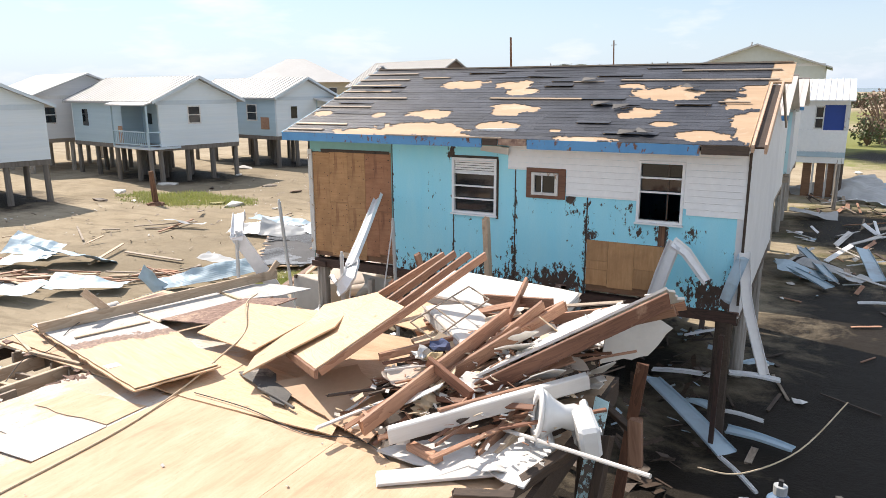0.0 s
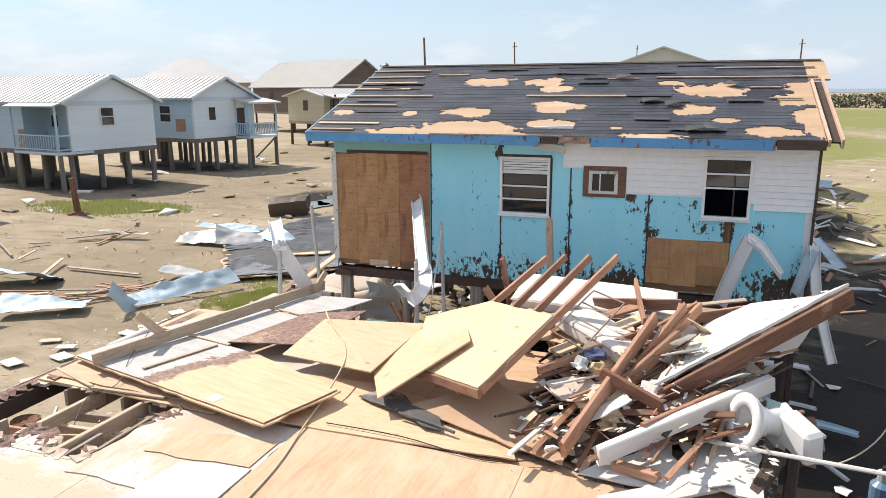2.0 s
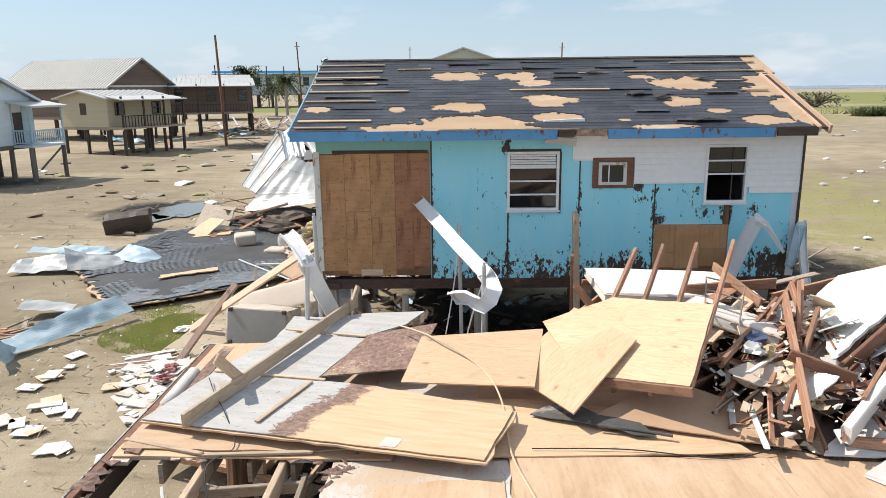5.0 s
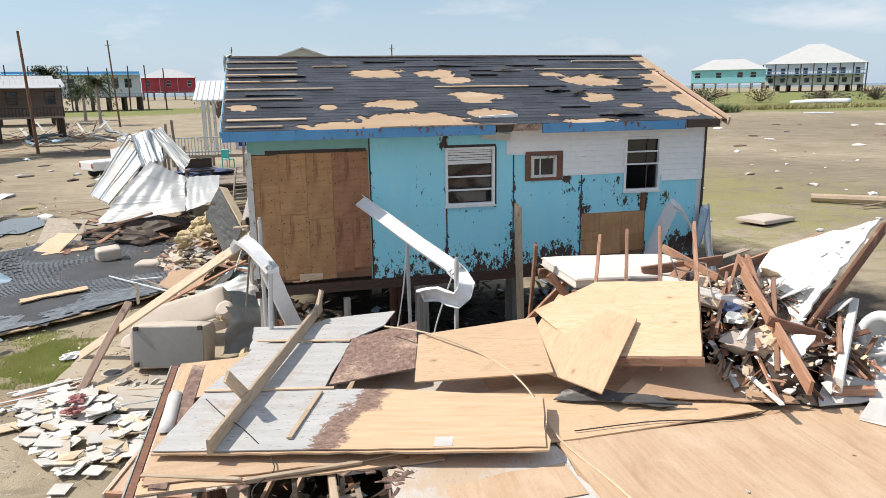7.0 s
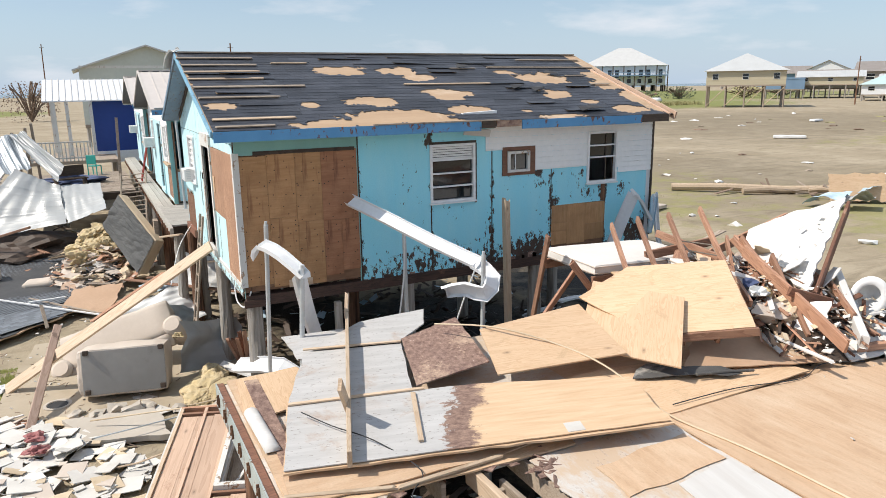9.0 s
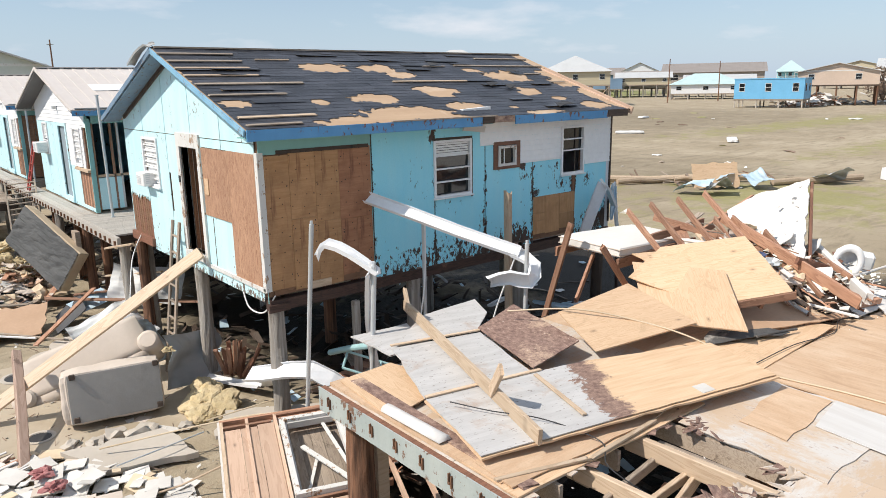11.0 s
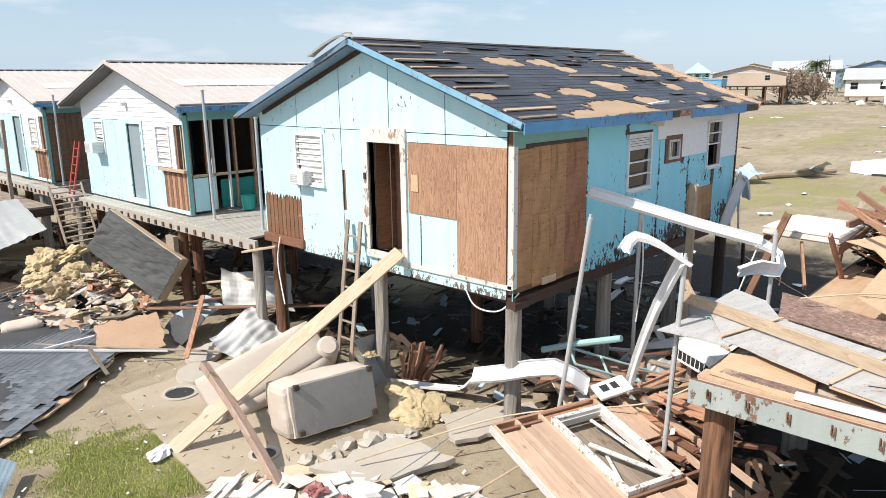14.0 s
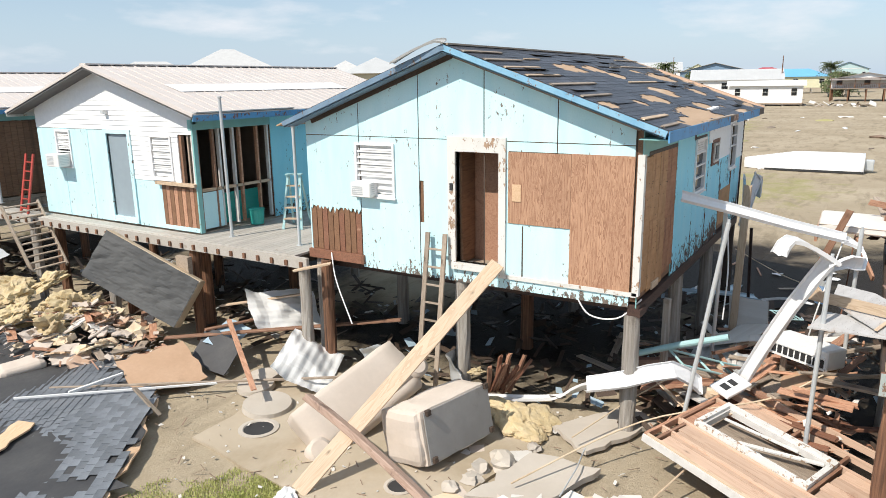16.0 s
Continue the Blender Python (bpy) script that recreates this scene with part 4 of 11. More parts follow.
def pile_post(parent, x, y, top, mat=PILE, r=0.13, square=False, lean=(0, 0)):
    if square:
        ob = part("support_post", boxes((-r, r, -r, r, -0.3, top), bevel=0.015), mat, parent)
    else:
        ob = part("support_post", cyl(r * 1.05, -0.3, top, 18, r * 0.95, 0.011, rings=7), mat, parent)
    ob.matrix_local = Matrix.Translation((x, y, 0)) @ Euler((radians(lean[0]), radians(lean[1]), 0)).to_matrix().to_4x4()
    return ob


def strip_courses(parent, x0, x1, z0, z1, holes, y, step=0.105, bottom=None, mat=WHITE, name="siding_board"):
    """Lapped siding boards facing -y, with holes left out; bottom(x) may raise the lower edge."""
    z = z0
    while z < z1 - 0.02:
        top = min(z + step, z1)
        for a0, a1, b0, b1 in minus((x0, x1, z, top), holes):
            if a1 - a0 < 0.03 or b1 - b0 < 0.02:
                continue
            bm = boxes((a0, a1, y - 0.022, y, b0 + 0.003, b1))
            for v in bm.verts:
                if v.co.z > b1 - 0.001 and v.co.y < y - 0.01:
                    v.co.y = y - 0.008
            part(name, bm, mat, parent)
        z = top


house = thing("house", Matrix.Identity(4), "storm battered sky blue wooden house on piles", "house")
F_WIN1, F_VENT, F_WIN2 = (3.41, 4.33, 3.52, 4.57), (4.92, 5.65, 3.91, 4.45), (6.90, 7.65, 3.63, 4.66)
G_WIN, G_DOOR, G_STUDS = (4.52, 5.42, 3.62, 4.61), (2.39, 3.23, 2.58, 4.53), (5.32, 6.60, 2.28, 3.34)
ZB, ZT = 2.22, 4.98

# frame walls behind the sheathing
front = part("wall_front", panel((0.13, HX - 0.13, ZB + 0.1, ZT), [F_WIN1, F_VENT, F_WIN2], "y", 0.025, 0.125), BROWNWALL, house)
gable_core = join(panel((0.025, HY, ZB + 0.1, 4.9), [G_WIN, G_DOOR], "x", 0.025, 0.125), prism([(0.03, 4.9), (HY - 0.03, 4.9), (HY - 0.03, roof_z(HY) - 0.08), (RIDGE_Y, RIDGE_Z - 0.08), (0.03, roof_z(0) - 0.08)], "x", 0.025, 0.125))
gable = part("wall_gable", gable_core, BROWNWALL, house)
right_poly = [(0.0, ZB - 0.05), (HY, ZB), (HY, roof_z(HY) - 0.06), (RIDGE_Y, RIDGE_Z - 0.06), (0.0, roof_z(0) - 0.06)]
STUCCO = plain("white wall coat", (0.74, 0.75, 0.76), (0.66, 0.67, 0.68), 2.0, 0.8, 0.5, dirt=(0.48, 0.44, 0.40), dirt_amount=0.64)
right = part("wall_end", prism(right_poly, "x", HX - 0.12, HX + 0.02), STUCCO, house)
back = part("wall_back", boxes((0.13, HX - 0.13, HY - 0.1, HY, ZB, ZT)), BLUE, house)

# painted sheathing panels of the front, with open joints
seams = [0.0, 2.06, 3.43, 4.70, 6.05, 7.39, HX]
FRONT_HOLES = [F_WIN1, F_VENT, F_WIN2, (6.07, 7.40, 2.1, 3.24), (0.02, 2.03, 2.1, 4.56)]
for i, (a, b) in enumerate(zip(seams, seams[1:])):
    bm = panel((a + 0.014, b - 0.014, ZB, ZT), FRONT_HOLES, "y", 0.003, 0.023)
    for piece in islands(bm):
        part("siding_panel", piece, TEAL if i == 0 else BLUE_FRONT, front)
    if i:
        part("batten", boxes((a - 0.012, a + 0.012, 0.012, 0.024, ZB + 0.02, ZT)), DARKWOOD, front)
# ragged rotten foot of the panels
for k in range(46):
    x = 2.1 + k * 0.142 + R.uniform(-0.05, 0.05)
    if 6.0 < x < 7.4:
        continue
    w, h = R.uniform(0.05, 0.2), R.uniform(0.03, 0.12) * (1.4 if 4.8 < x < 6.1 else 0.6)
    part("rot_flake", boxes((x, x + w, -0.004, 0.002, ZB - 0.01, ZB + h)), DARKWOOD if k % 3 else ROTBOARD, front)

part("bare_stud", boxes((7.28, 7.385, -0.004, 0.002, 3.245, 3.60)), PILE_RED, front)
# plywood over the big front opening, and the patch under the second window
for x0, x1, z0, z1 in ((0.02, 0.50, 2.42, 4.54), (0.504, 0.96, 3.52, 4.57), (0.504, 0.96, 2.36, 3.516), (0.964, 1.40, 3.42, 4.58), (0.964, 1.40, 2.33, 3.416), (1.404, 2.03, 3.40, 4.59), (1.404, 1.72, 2.44, 3.396), (1.724, 2.03, 2.50, 3.396)):
    ob = part("plywood_panel", boxes((-(z1 - z0) / 2, (z1 - z0) / 2, -(x1 - x0) / 2, (x1 - x0) / 2, -0.011, 0.011)), PLY_RED if x0 > 1.4 else PLY_WALL, front)
    ob.matrix_local = Matrix.Translation(((x0 + x1) / 2, 0.008 + R.uniform(-0.004, 0.004), (z0 + z1) / 2)) @ Matrix(((0, 1, 0), (0, 0, 1), (1, 0, 0))).to_4x4()
for x0, x1, z0, z1 in ((6.07, 6.45, 2.88, 3.24), (6.07, 6.45, 2.72, 2.875), (6.07, 6.45, 2.44, 2.715), (6.455, 6.90, 2.42, 3.24), (6.905, 7.40, 2.80, 3.23), (6.905, 7.40, 2.46, 2.795)):
    part("plywood_patch", boxes((x0, x1, -0.002, 0.02, z0, z1)), PLY_WALL, front)
part("plywood_strip", boxes((0.75, 1.15, -0.025, 0.0, 2.33, 2.45)), PINE, front)
part("top_cleat", boxes((0.3, 2.0, -0.006, 0.008, 4.56, 4.62)), DARKWOOD, front)
for k in range(34):                                # nail heads
    x, z = R.choice((0.1, 0.45, 0.55, 0.92, 1.0, 1.36, 1.45, 1.98)), R.uniform(2.5, 4.5)
    part("nail_head", cyl(0.011, 0, 0.004, 6), DARKWOOD, front).matrix_local = Matrix.Translation((x, -0.004, z)) @ Matrix.Rotation(radians(90), 4, "X")

# white lapped siding over the right half, and its loose soffit trim
strip_courses(front, 4.56, 8.62, 3.80, 4.93, [F_VENT, F_WIN2, (4.5, 5.66, 3.7, 4.40), (5.60, 6.9, 3.7, 3.98), (6.85, 7.7, 3.7, 3.90)], 0.001)
part("soffit_trim", boxes((4.25, 4.95, -0.12, -0.005, 4.76, 4.93)), WHITE, front).rotation_euler = (0, radians(-2.5), 0)
part("corner_trim", boxes((HX - 0.02, HX + 0.02, -0.03, 0.003, 2.4, 4.85)), DARKWOOD, front)

window(front, Matrix.Translation((F_WIN1[0], 0.0, F_WIN1[2])), 0.92, 1.05, 3, blind=0.22)
window(front, Matrix.Translation((F_WIN2[0], -0.01, F_WIN2[2])), 0.75, 1.03, 3, open_low=True)
# Dark strips draw the shadow line and rotten edge round the first window.
part("dark_rim", boxes((F_WIN1[0] - 0.02, F_WIN1[1] + 0.03, -0.006, 0.002, F_WIN1[3] - 0.005, F_WIN1[3] + 0.045), (F_WIN1[1] - 0.004, F_WIN1[1] + 0.04, -0.006, 0.002, F_WIN1[2] - 0.06, F_WIN1[3] - 0.0051)), DARKWOOD, front)
board((4.06, -0.10, 4.79), (4.60, -0.09, 4.73), 0.04, 0.13, PAINTWOOD, 8, 0.02, name="torn_trim", parent=front)
vent = new("window")
vent.parent = front
part("surround", panel((4.92, 5.65, 3.91, 4.45), [(5.02, 5.52, 3.97, 4.38)], "y", -0.022, 0.03), REDWOOD, vent)
part("frame", panel((5.022, 5.518, 3.972, 4.37), [(5.08, 5.46, 4.02, 4.32)], "y", -0.05, 0.028), TRIM, vent)
part("grille", boxes((5.08, 5.46, 0.0, 0.02, 4.02, 4.32)), GLASS, vent)
part("slat", boxes((5.20, 5.22, -0.012, 0.0, 4.02, 4.32)), ALU, vent)

# gable end: tall painted panels up to the rake
gseams = [0.12, 1.37, 2.68, 3.99, 5.33, HY - 0.01]
G_HOLES = [G_WIN, G_DOOR, G_STUDS, (0.12, 1.12, 2.42, 4.57), (1.12, 2.22, 3.37, 4.57), (3.90, 3.99, 3.22, 3.98)]
for a, b in zip(gseams, gseams[1:]):
    a2, b2 = a + 0.010, b - 0.010
    low = panel((a2, b2, 2.29 if a > 5 else ZB, 4.72), G_HOLES, "x", 0.003, 0.022)
    top = [(a2, 4.735), (b2, 4.735), (b2, roof_z(b2) - 0.075)]
    if a2 < RIDGE_Y < b2:
        top.append((RIDGE_Y, RIDGE_Z - 0.075))
    top.append((a2, roof_z(a2) - 0.075))
    for piece in islands(low):
        part("siding_panel", piece, BLUE_PALE, gable)
    part("siding_panel", prism(top, "x", 0.003, 0.022), BLUE_PALE, gable)
    part("batten", boxes((0.012, 0.025, a - 0.012, a + 0.012, ZB + 0.1, roof_z(a) - 0.1)), DARKWOOD, gable)
part("siding_panel", boxes((0.004, 0.02, 1.14, 2.20, 2.34, 3.36)), BLUE_PALE, gable)
part("panel_joint", boxes((0.0, 0.008, 1.94, 1.965, 2.4, 3.34)), DARKWOOD, gable)
for a, b, z0, z1 in ((1.125, 2.22, 3.375, 4.56), (0.12, 1.12, 2.43, 4.57)):
    ob = part("plywood_panel", boxes((-(z1 - z0) / 2, (z1 - z0) / 2, -(b - a) / 2, (b - a) / 2, -0.01, 0.01)), OSB, gable)
    ob.matrix_local = Matrix.Translation((-0.004, (a + b) / 2, (z0 + z1) / 2)) @ Matrix(((0, 0, 1), (0, 1, 0), (-1, 0, 0))).to_4x4()
    if b > 2:
        part("outlet_plate", boxes((-0.028, -0.014, 1.98, 2.14, 3.75, 4.03)), PLY, gable)
part("corner_board", boxes((-0.03, 0.003, -0.03, 0.075, 2.42, 4.60), (0.003, 0.07, -0.03, -0.001, 2.42, 4.60)), TRIM, gable)
part("base_trim", boxes((-0.03, 0.0, 0.0, 2.30, 2.40, 2.47)), TRIM, gable)
door_frame = part("door_frame", boxes((-0.035, 0.13, 3.23, 3.38, 2.5, 4.78), (-0.035, 0.13, 2.26, 2.39, 2.40, 4.78), (-0.035, 0.13, 2.39, 3.23, 4.53, 4.78), (-0.07, 0.13, 2.3, 3.3, 2.46, 2.58)), TRIM, gable)
part("door_leaf", boxes((0.135, 0.60, 3.185, 3.222, 2.53, 4.50)), BROWNWALL, gable, "brown wooden door standing open")
part("lock", boxes((-0.055, -0.035, 3.27, 3.33, 3.86, 3.98)), BLACK, door_frame)
for k in range(9):                                 # bare studs and brown boards where the panels are gone
    y = 5.34 + k * 0.14
    part("inner_board", boxes((0.006, 0.022, y + 0.008, y + 0.132, 2.46, 3.28 + R.uniform(-0.1, 0.1))), BROWNWALL if k % 3 else REDWOOD, gable)
part("torn_sill", boxes((-0.06, 0.02, 5.28, 6.66, 2.28, 2.455)), REDWOOD, gable)
for k in range(13):                                # torn panel edge over the bare studs
    y, w, h = 5.34 + k * 0.1, R.uniform(0.05, 0.12), R.uniform(0.03, 0.13)
    part("torn_panel_edge", prism([(y, 3.345), (y + w, 3.345), (y + w * R.uniform(0.2, 0.8), 3.345 - h)], "x", 0.0, 0.02), BLUE_PALE, gable)
window(gable, Matrix.Translation((0.0, G_WIN[1], G_WIN[2])) @ Matrix.Rotation(radians(-90), 4, "Z"), 0.90, 0.99, 7, blind=0.55, pane_mat=PLASTIC)
air_conditioner(gable, Matrix.Translation((-0.01, 5.40, 3.62)) @ Matrix.Rotation(radians(-90), 4, "Z"), 0.45, 0.27, 0.2)

# floor, sill beams, joists, room inside
part("floor_deck", boxes((0.14, HX - 0.14, 0.14, HY - 0.12, 2.42, 2.5)), OLDWOOD, house)
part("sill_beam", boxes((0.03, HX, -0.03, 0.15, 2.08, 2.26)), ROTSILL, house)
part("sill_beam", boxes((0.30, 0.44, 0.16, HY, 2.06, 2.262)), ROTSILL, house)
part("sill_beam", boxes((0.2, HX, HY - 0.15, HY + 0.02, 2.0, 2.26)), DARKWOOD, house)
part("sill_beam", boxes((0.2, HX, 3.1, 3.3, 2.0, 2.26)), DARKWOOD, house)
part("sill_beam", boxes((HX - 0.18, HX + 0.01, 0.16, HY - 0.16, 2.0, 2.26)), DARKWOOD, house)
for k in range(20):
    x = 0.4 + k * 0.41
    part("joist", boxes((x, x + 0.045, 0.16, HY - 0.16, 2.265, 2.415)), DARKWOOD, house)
part("corner_block", boxes((-0.02, 0.35, -0.07, -0.032, 2.08, 2.2)), ROTSILL, house)
part("partition", boxes((1.6, 1.7, 0.2, 3.6, 2.5, 4.9)), BROWNWALL, house)
part("partition", boxes((0.62, 0.70, 2.1, 4.4, 2.5, 4.9)), STUD, house)
part("partition", boxes((4.4, 4.5, 0.2, 6.4, 2.5, 4.9)), INSIDE, house)
part("room_ceiling", boxes((0.14, HX - 0.14, 0.14, HY - 0.12, 4.90, 4.93)), INSIDE, house)
for x in (0.16, 2.95, 5.75, 8.40):
    for y in (0.10, 3.2, 6.5):
        pile_post(house, x, y, 2.08 if y < 1 else 2.26, DARKWOOD if x > 8 and y < 1 else PILE if (x + y) % 2 > 0.6 or y < 1 else PILE_RED, 0.135)
pile_post(house, -0.02, 6.25, 2.25, PILE_RED, 0.12)
pile_post(house, 1.55, -0.1, 1.98, PILE, 0.06, True)

# roof: sheathing, fascias, rafters, shingles
roof = part("roof", prism([(EAVE_Y, EAVE_Z - 0.03), (RIDGE_Y, RIDGE_Z - 0.03), (HY + 0.42, roof_z(HY + 0.42) - 0.03), (HY + 0.42, roof_z(HY + 0.42) - 0.055), (RIDGE_Y, RIDGE_Z - 0.058), (EAVE_Y, EAVE_Z - 0.055)], "x", -0.34, 8.60), ROOFPLY, house)
slope = math.atan(ROOF_S)
ROOF_M = Matrix.Translation((0, EAVE_Y, EAVE_Z - 0.026)) @ Matrix.Rotation(slope, 4, "X")     # local x along the eave, y up the slope
part("end_rafter", boxes((8.62, 8.66, 0.0, 2.75, -0.10, 0.02)), SHEATH, roof).matrix_local = ROOF_M
part("end_rafter", boxes((8.80, 8.84, 0.0, 2.80, -0.12, 0.03)), SHEATH, roof).matrix_local = ROOF_M
part("end_boxing", boxes((8.662, 8.798, 0.05, 2.75, -0.06, -0.03)), DARKWOOD, roof).matrix_local = ROOF_M
part("end_sheathing", boxes((8.601, 8.95, 2.80, 3.88, -0.03, 0.0)), ROOFPLY, roof).matrix_local = ROOF_M
part("end_rafter", boxes((8.70, 8.74, -3.9, -0.2, -0.14, 0.0)), OLDWOOD, roof).matrix_local = Matrix.Translation((0, RIDGE_Y, RIDGE_Z - 0.026)) @ Matrix.Rotation(-slope, 4, "X") @ Matrix.Translation((0, 3.95, 0))
def fascia(x0, x1, mat, dz=0.0, h=0.14):
    part("fascia", boxes((x0, x1, EAVE_Y - 0.025, EAVE_Y - 0.002, EAVE_Z - 0.05 - h + dz, EAVE_Z - 0.028 + dz)), mat, roof)
fascia(-0.34, 4.22, FASCIA)
fascia(4.24, 4.52, DARKWOOD, 0.0, 0.1)
fascia(4.54, 5.06, ROTBOARD, 0.0, 0.09)
fascia(5.08, 7.9, FASCIA)
fascia(7.92, 8.6, DARKWOOD, 0.0, 0.12)
part("eave_board", boxes((2.2, 4.6, EAVE_Y - 0.04, EAVE_Y + 0.02, EAVE_Z - 0.026, EAVE_Z - 0.004)), OLDWOOD, roof)
part("soffit", boxes((-0.3, 4.5, EAVE_Y, 0.0, EAVE_Z - 0.16, EAVE_Z - 0.145)), TEAL, roof)
part("soffit", boxes((4.51, 8.6, EAVE_Y, -0.03, EAVE_Z - 0.135, EAVE_Z - 0.12)), WHITE, roof)
L_SL = math.hypot(RIDGE_Y - EAVE_Y, RIDGE_Z - EAVE_Z)
for side, M in ((1, ROOF_M), (-1, Matrix.Translation((0, 2 * RIDGE_Y - EAVE_Y, EAVE_Z - 0.026)) @ Matrix.Rotation(math.pi, 4, "Z") @ Matrix.Rotation(slope, 4, "X"))):
    for k, (dx, mat, z0, z1) in enumerate(((-0.375, FASCIA_PALE if side > 0 else RAKEDULL, -0.09, 0.0), (-0.35, FASCIA_PALE if side > 0 else RAKEDULL, -0.115, -0.012))):
        x0 = dx if side > 0 else -dx - 0.022
        part("rake_board", boxes((x0, x0 + 0.022, 0.0 if side > 0 else 0.02, L_SL + 0.02, z0, z1)), mat, roof).matrix_local = M
    x0, x1 = (-0.35, -0.005) if side > 0 else (0.005, 0.35)
    part("rake_soffit", boxes((x0, x1, 0.02, L_SL - 0.02, -0.11, -0.098)), FASCIA_PALE if side > 0 else RAKEDULL, roof).matrix_local = M
    xx = -0.30 if side > 0 else 0.26
    part("rake_rafter", boxes((-0.04 if side > 0 else 0.005, -0.005 if side > 0 else 0.04, 0.45, L_SL - 0.05, -0.19, -0.112)), DARKWOOD if side < 0 else OLDWOOD, roof).matrix_local = M
part("ridge_cap", boxes((-0.3, 8.9, -0.07, 0.07, 0.0, 0.03)), OLDWOOD, roof).matrix_local = Matrix.Translation((0, RIDGE_Y, RIDGE_Z - 0.03))


strip_metal([(-0.33, RIDGE_Y - 0.03, RIDGE_Z + 0.01), (-0.36, RIDGE_Y + 0.12, RIDGE_Z + 0.03), (-0.41, RIDGE_Y + 0.5, RIDGE_Z - 0.10), (-0.42, RIDGE_Y + 0.95, RIDGE_Z - 0.30)], 0.15, TINWHITE, (0, -25), 0.03, (-0.5, 0, 1), 2, name="metal_flashing", label="torn metal flashing draped over the roof ridge", category="flashing", jag=0.05)
# bare patches: (x, v, half x, half v), v up the slope
BARE = [(2.57, 2.80, 0.56, 0.27), (3.78, 2.74, 0.46, 0.26), (4.05, 2.34, 0.38, 0.2), (4.27, 1.38, 0.56, 0.27), (2.60, 1.08, 0.52, 0.22), (4.28, 0.55, 0.42, 0.24), (6.96, 2.25, 0.66, 0.36), (6.65, 1.26, 0.40, 0.25), (8.67, 2.37, 0.5, 0.36), (8.60, 1.78, 0.6, 0.4), (8.62, 1.05, 0.42, 0.55), (7.90, 0.33, 0.45, 0.2), (2.74, 0.36, 1.0, 0.28), (2.0, 0.12, 1.2, 0.19), (3.32, 0.09, 0.6, 0.2), (0.0, 1.03, 0.33, 0.17), (1.43, 0.98, 0.14, 0.15), (7.17, 0.80, 0.2, 0.11), (6.17, 2.65, 0.28, 0.11), (6.04, 0.08, 0.6, 0.1), (5.43, 0.40, 0.11, 0.08), (8.55, 0.4, 0.25, 0.3)]


def bare(x, v):
    n = noise.noise((x * 2.3, v * 3.4, 4)) * 0.75 + noise.noise((x * 6, v * 8.0, 2)) * 0.55 + noise.noise((x * 17, v * 21.0, 8)) * 0.3
    return any(((x - a) / c) ** 2 + ((v - b) / d) ** 2 + n < 1 for a, b, c, d in BARE)


ROWS_N = 27
STEP = L_SL / ROWS_N
def slab(bm, pts, t):
    top = [bm.verts.new(q) for q in pts]
    bot = [bm.verts.new((q[0], q[1], q[2] - t)) for q in pts]
    bm.faces.new(top)
    bm.faces.new(bot[::-1])
    for s in range(4):
        bm.faces.new((top[s], bot[s], bot[(s + 1) % 4], top[(s + 1) % 4]))


def shingle(x0, k, width):
    """One strip of shingle, whole or torn along the bare patches."""
    bm = bmesh.new()
    v0, v1 = k * STEP - R.uniform(0, 0.014), (k + 1) * STEP + 0.02
    a, b = max(-0.335, x0 + 0.002), min(8.58, x0 + width - 0.002)
    torn = any(bare(a + (b - a) * i / 24, v0 + (v1 - v0) * j / 4) for i in range(25) for j in range(5))
    if not torn:
        u = R.uniform(0, 0.003) if R.random() > 0.13 else R.uniform(0.008, 0.045)
        slab(bm, [(a, v0, 0.008 + u), (b, v0 + R.uniform(-0.006, 0.006), 0.008 + u * R.random()), (b, v1, 0.006), (a, v1, 0.006)], 0.004)
        return bm
    n = max(1, int((b - a) / 0.035))
    keep = {(i, j) for i in range(n) for j in range(4) if not bare(a + (b - a) * (i + 0.5) / n, v0 + (v1 - v0) * (j + 0.5) / 4)}
    vert = {}
    def at(i, j, d):
        if (i, j, d) not in vert:
            jit = 0.0 if i in (0, n) else R.uniform(-0.011, 0.011)
            vert[i, j, d] = bm.verts.new((a + (b - a) * i / n + jit, v0 + (v1 - v0) * j / 4 + (jit * 0.8 if 0 < j < 4 else 0), 0.009 - 0.003 * j / 4 - (0 if d else 0.004)))
        return vert[i, j, d]
    for i, j in sorted(keep):
        ring = [(i, j), (i + 1, j), (i + 1, j + 1), (i, j + 1)]
        bm.faces.new([at(*q, 1) for q in ring])
        bm.faces.new([at(*q, 0) for q in ring[::-1]])
        for (p, q), (di, dj) in zip(zip(ring, ring[1:] + ring[:1]), ((0, -1), (1, 0), (0, 1), (-1, 0))):
            if (i + di, j + dj) not in keep:
                bm.faces.new((at(*p, 0), at(*q, 0), at(*q, 1), at(*p, 1)))
    return bm


for k in range(ROWS_N):
    x = -0.36 - (k % 3) * 0.27
    while x < 8.57:
        wide = R.choice((0.6, 0.9, 0.9))
        bm = shingle(x, k, wide) if x + wide > -0.3 else bmesh.new()
        for piece in islands(bm):
            if len(piece.faces) > 5:
                part("shingle", piece, SHINGLE, roof).matrix_local = ROOF_M
        x += wide
part("back_shingles", boxes((0.36 - 8.9, 0.34, 0.0, L_SL, 0.004, 0.016)), SHINGLE, roof).matrix_local = Matrix.Translation((0, 2 * RIDGE_Y - EAVE_Y, EAVE_Z - 0.026)) @ Matrix.Rotation(math.pi, 4, "Z") @ Matrix.Rotation(slope, 4, "X")
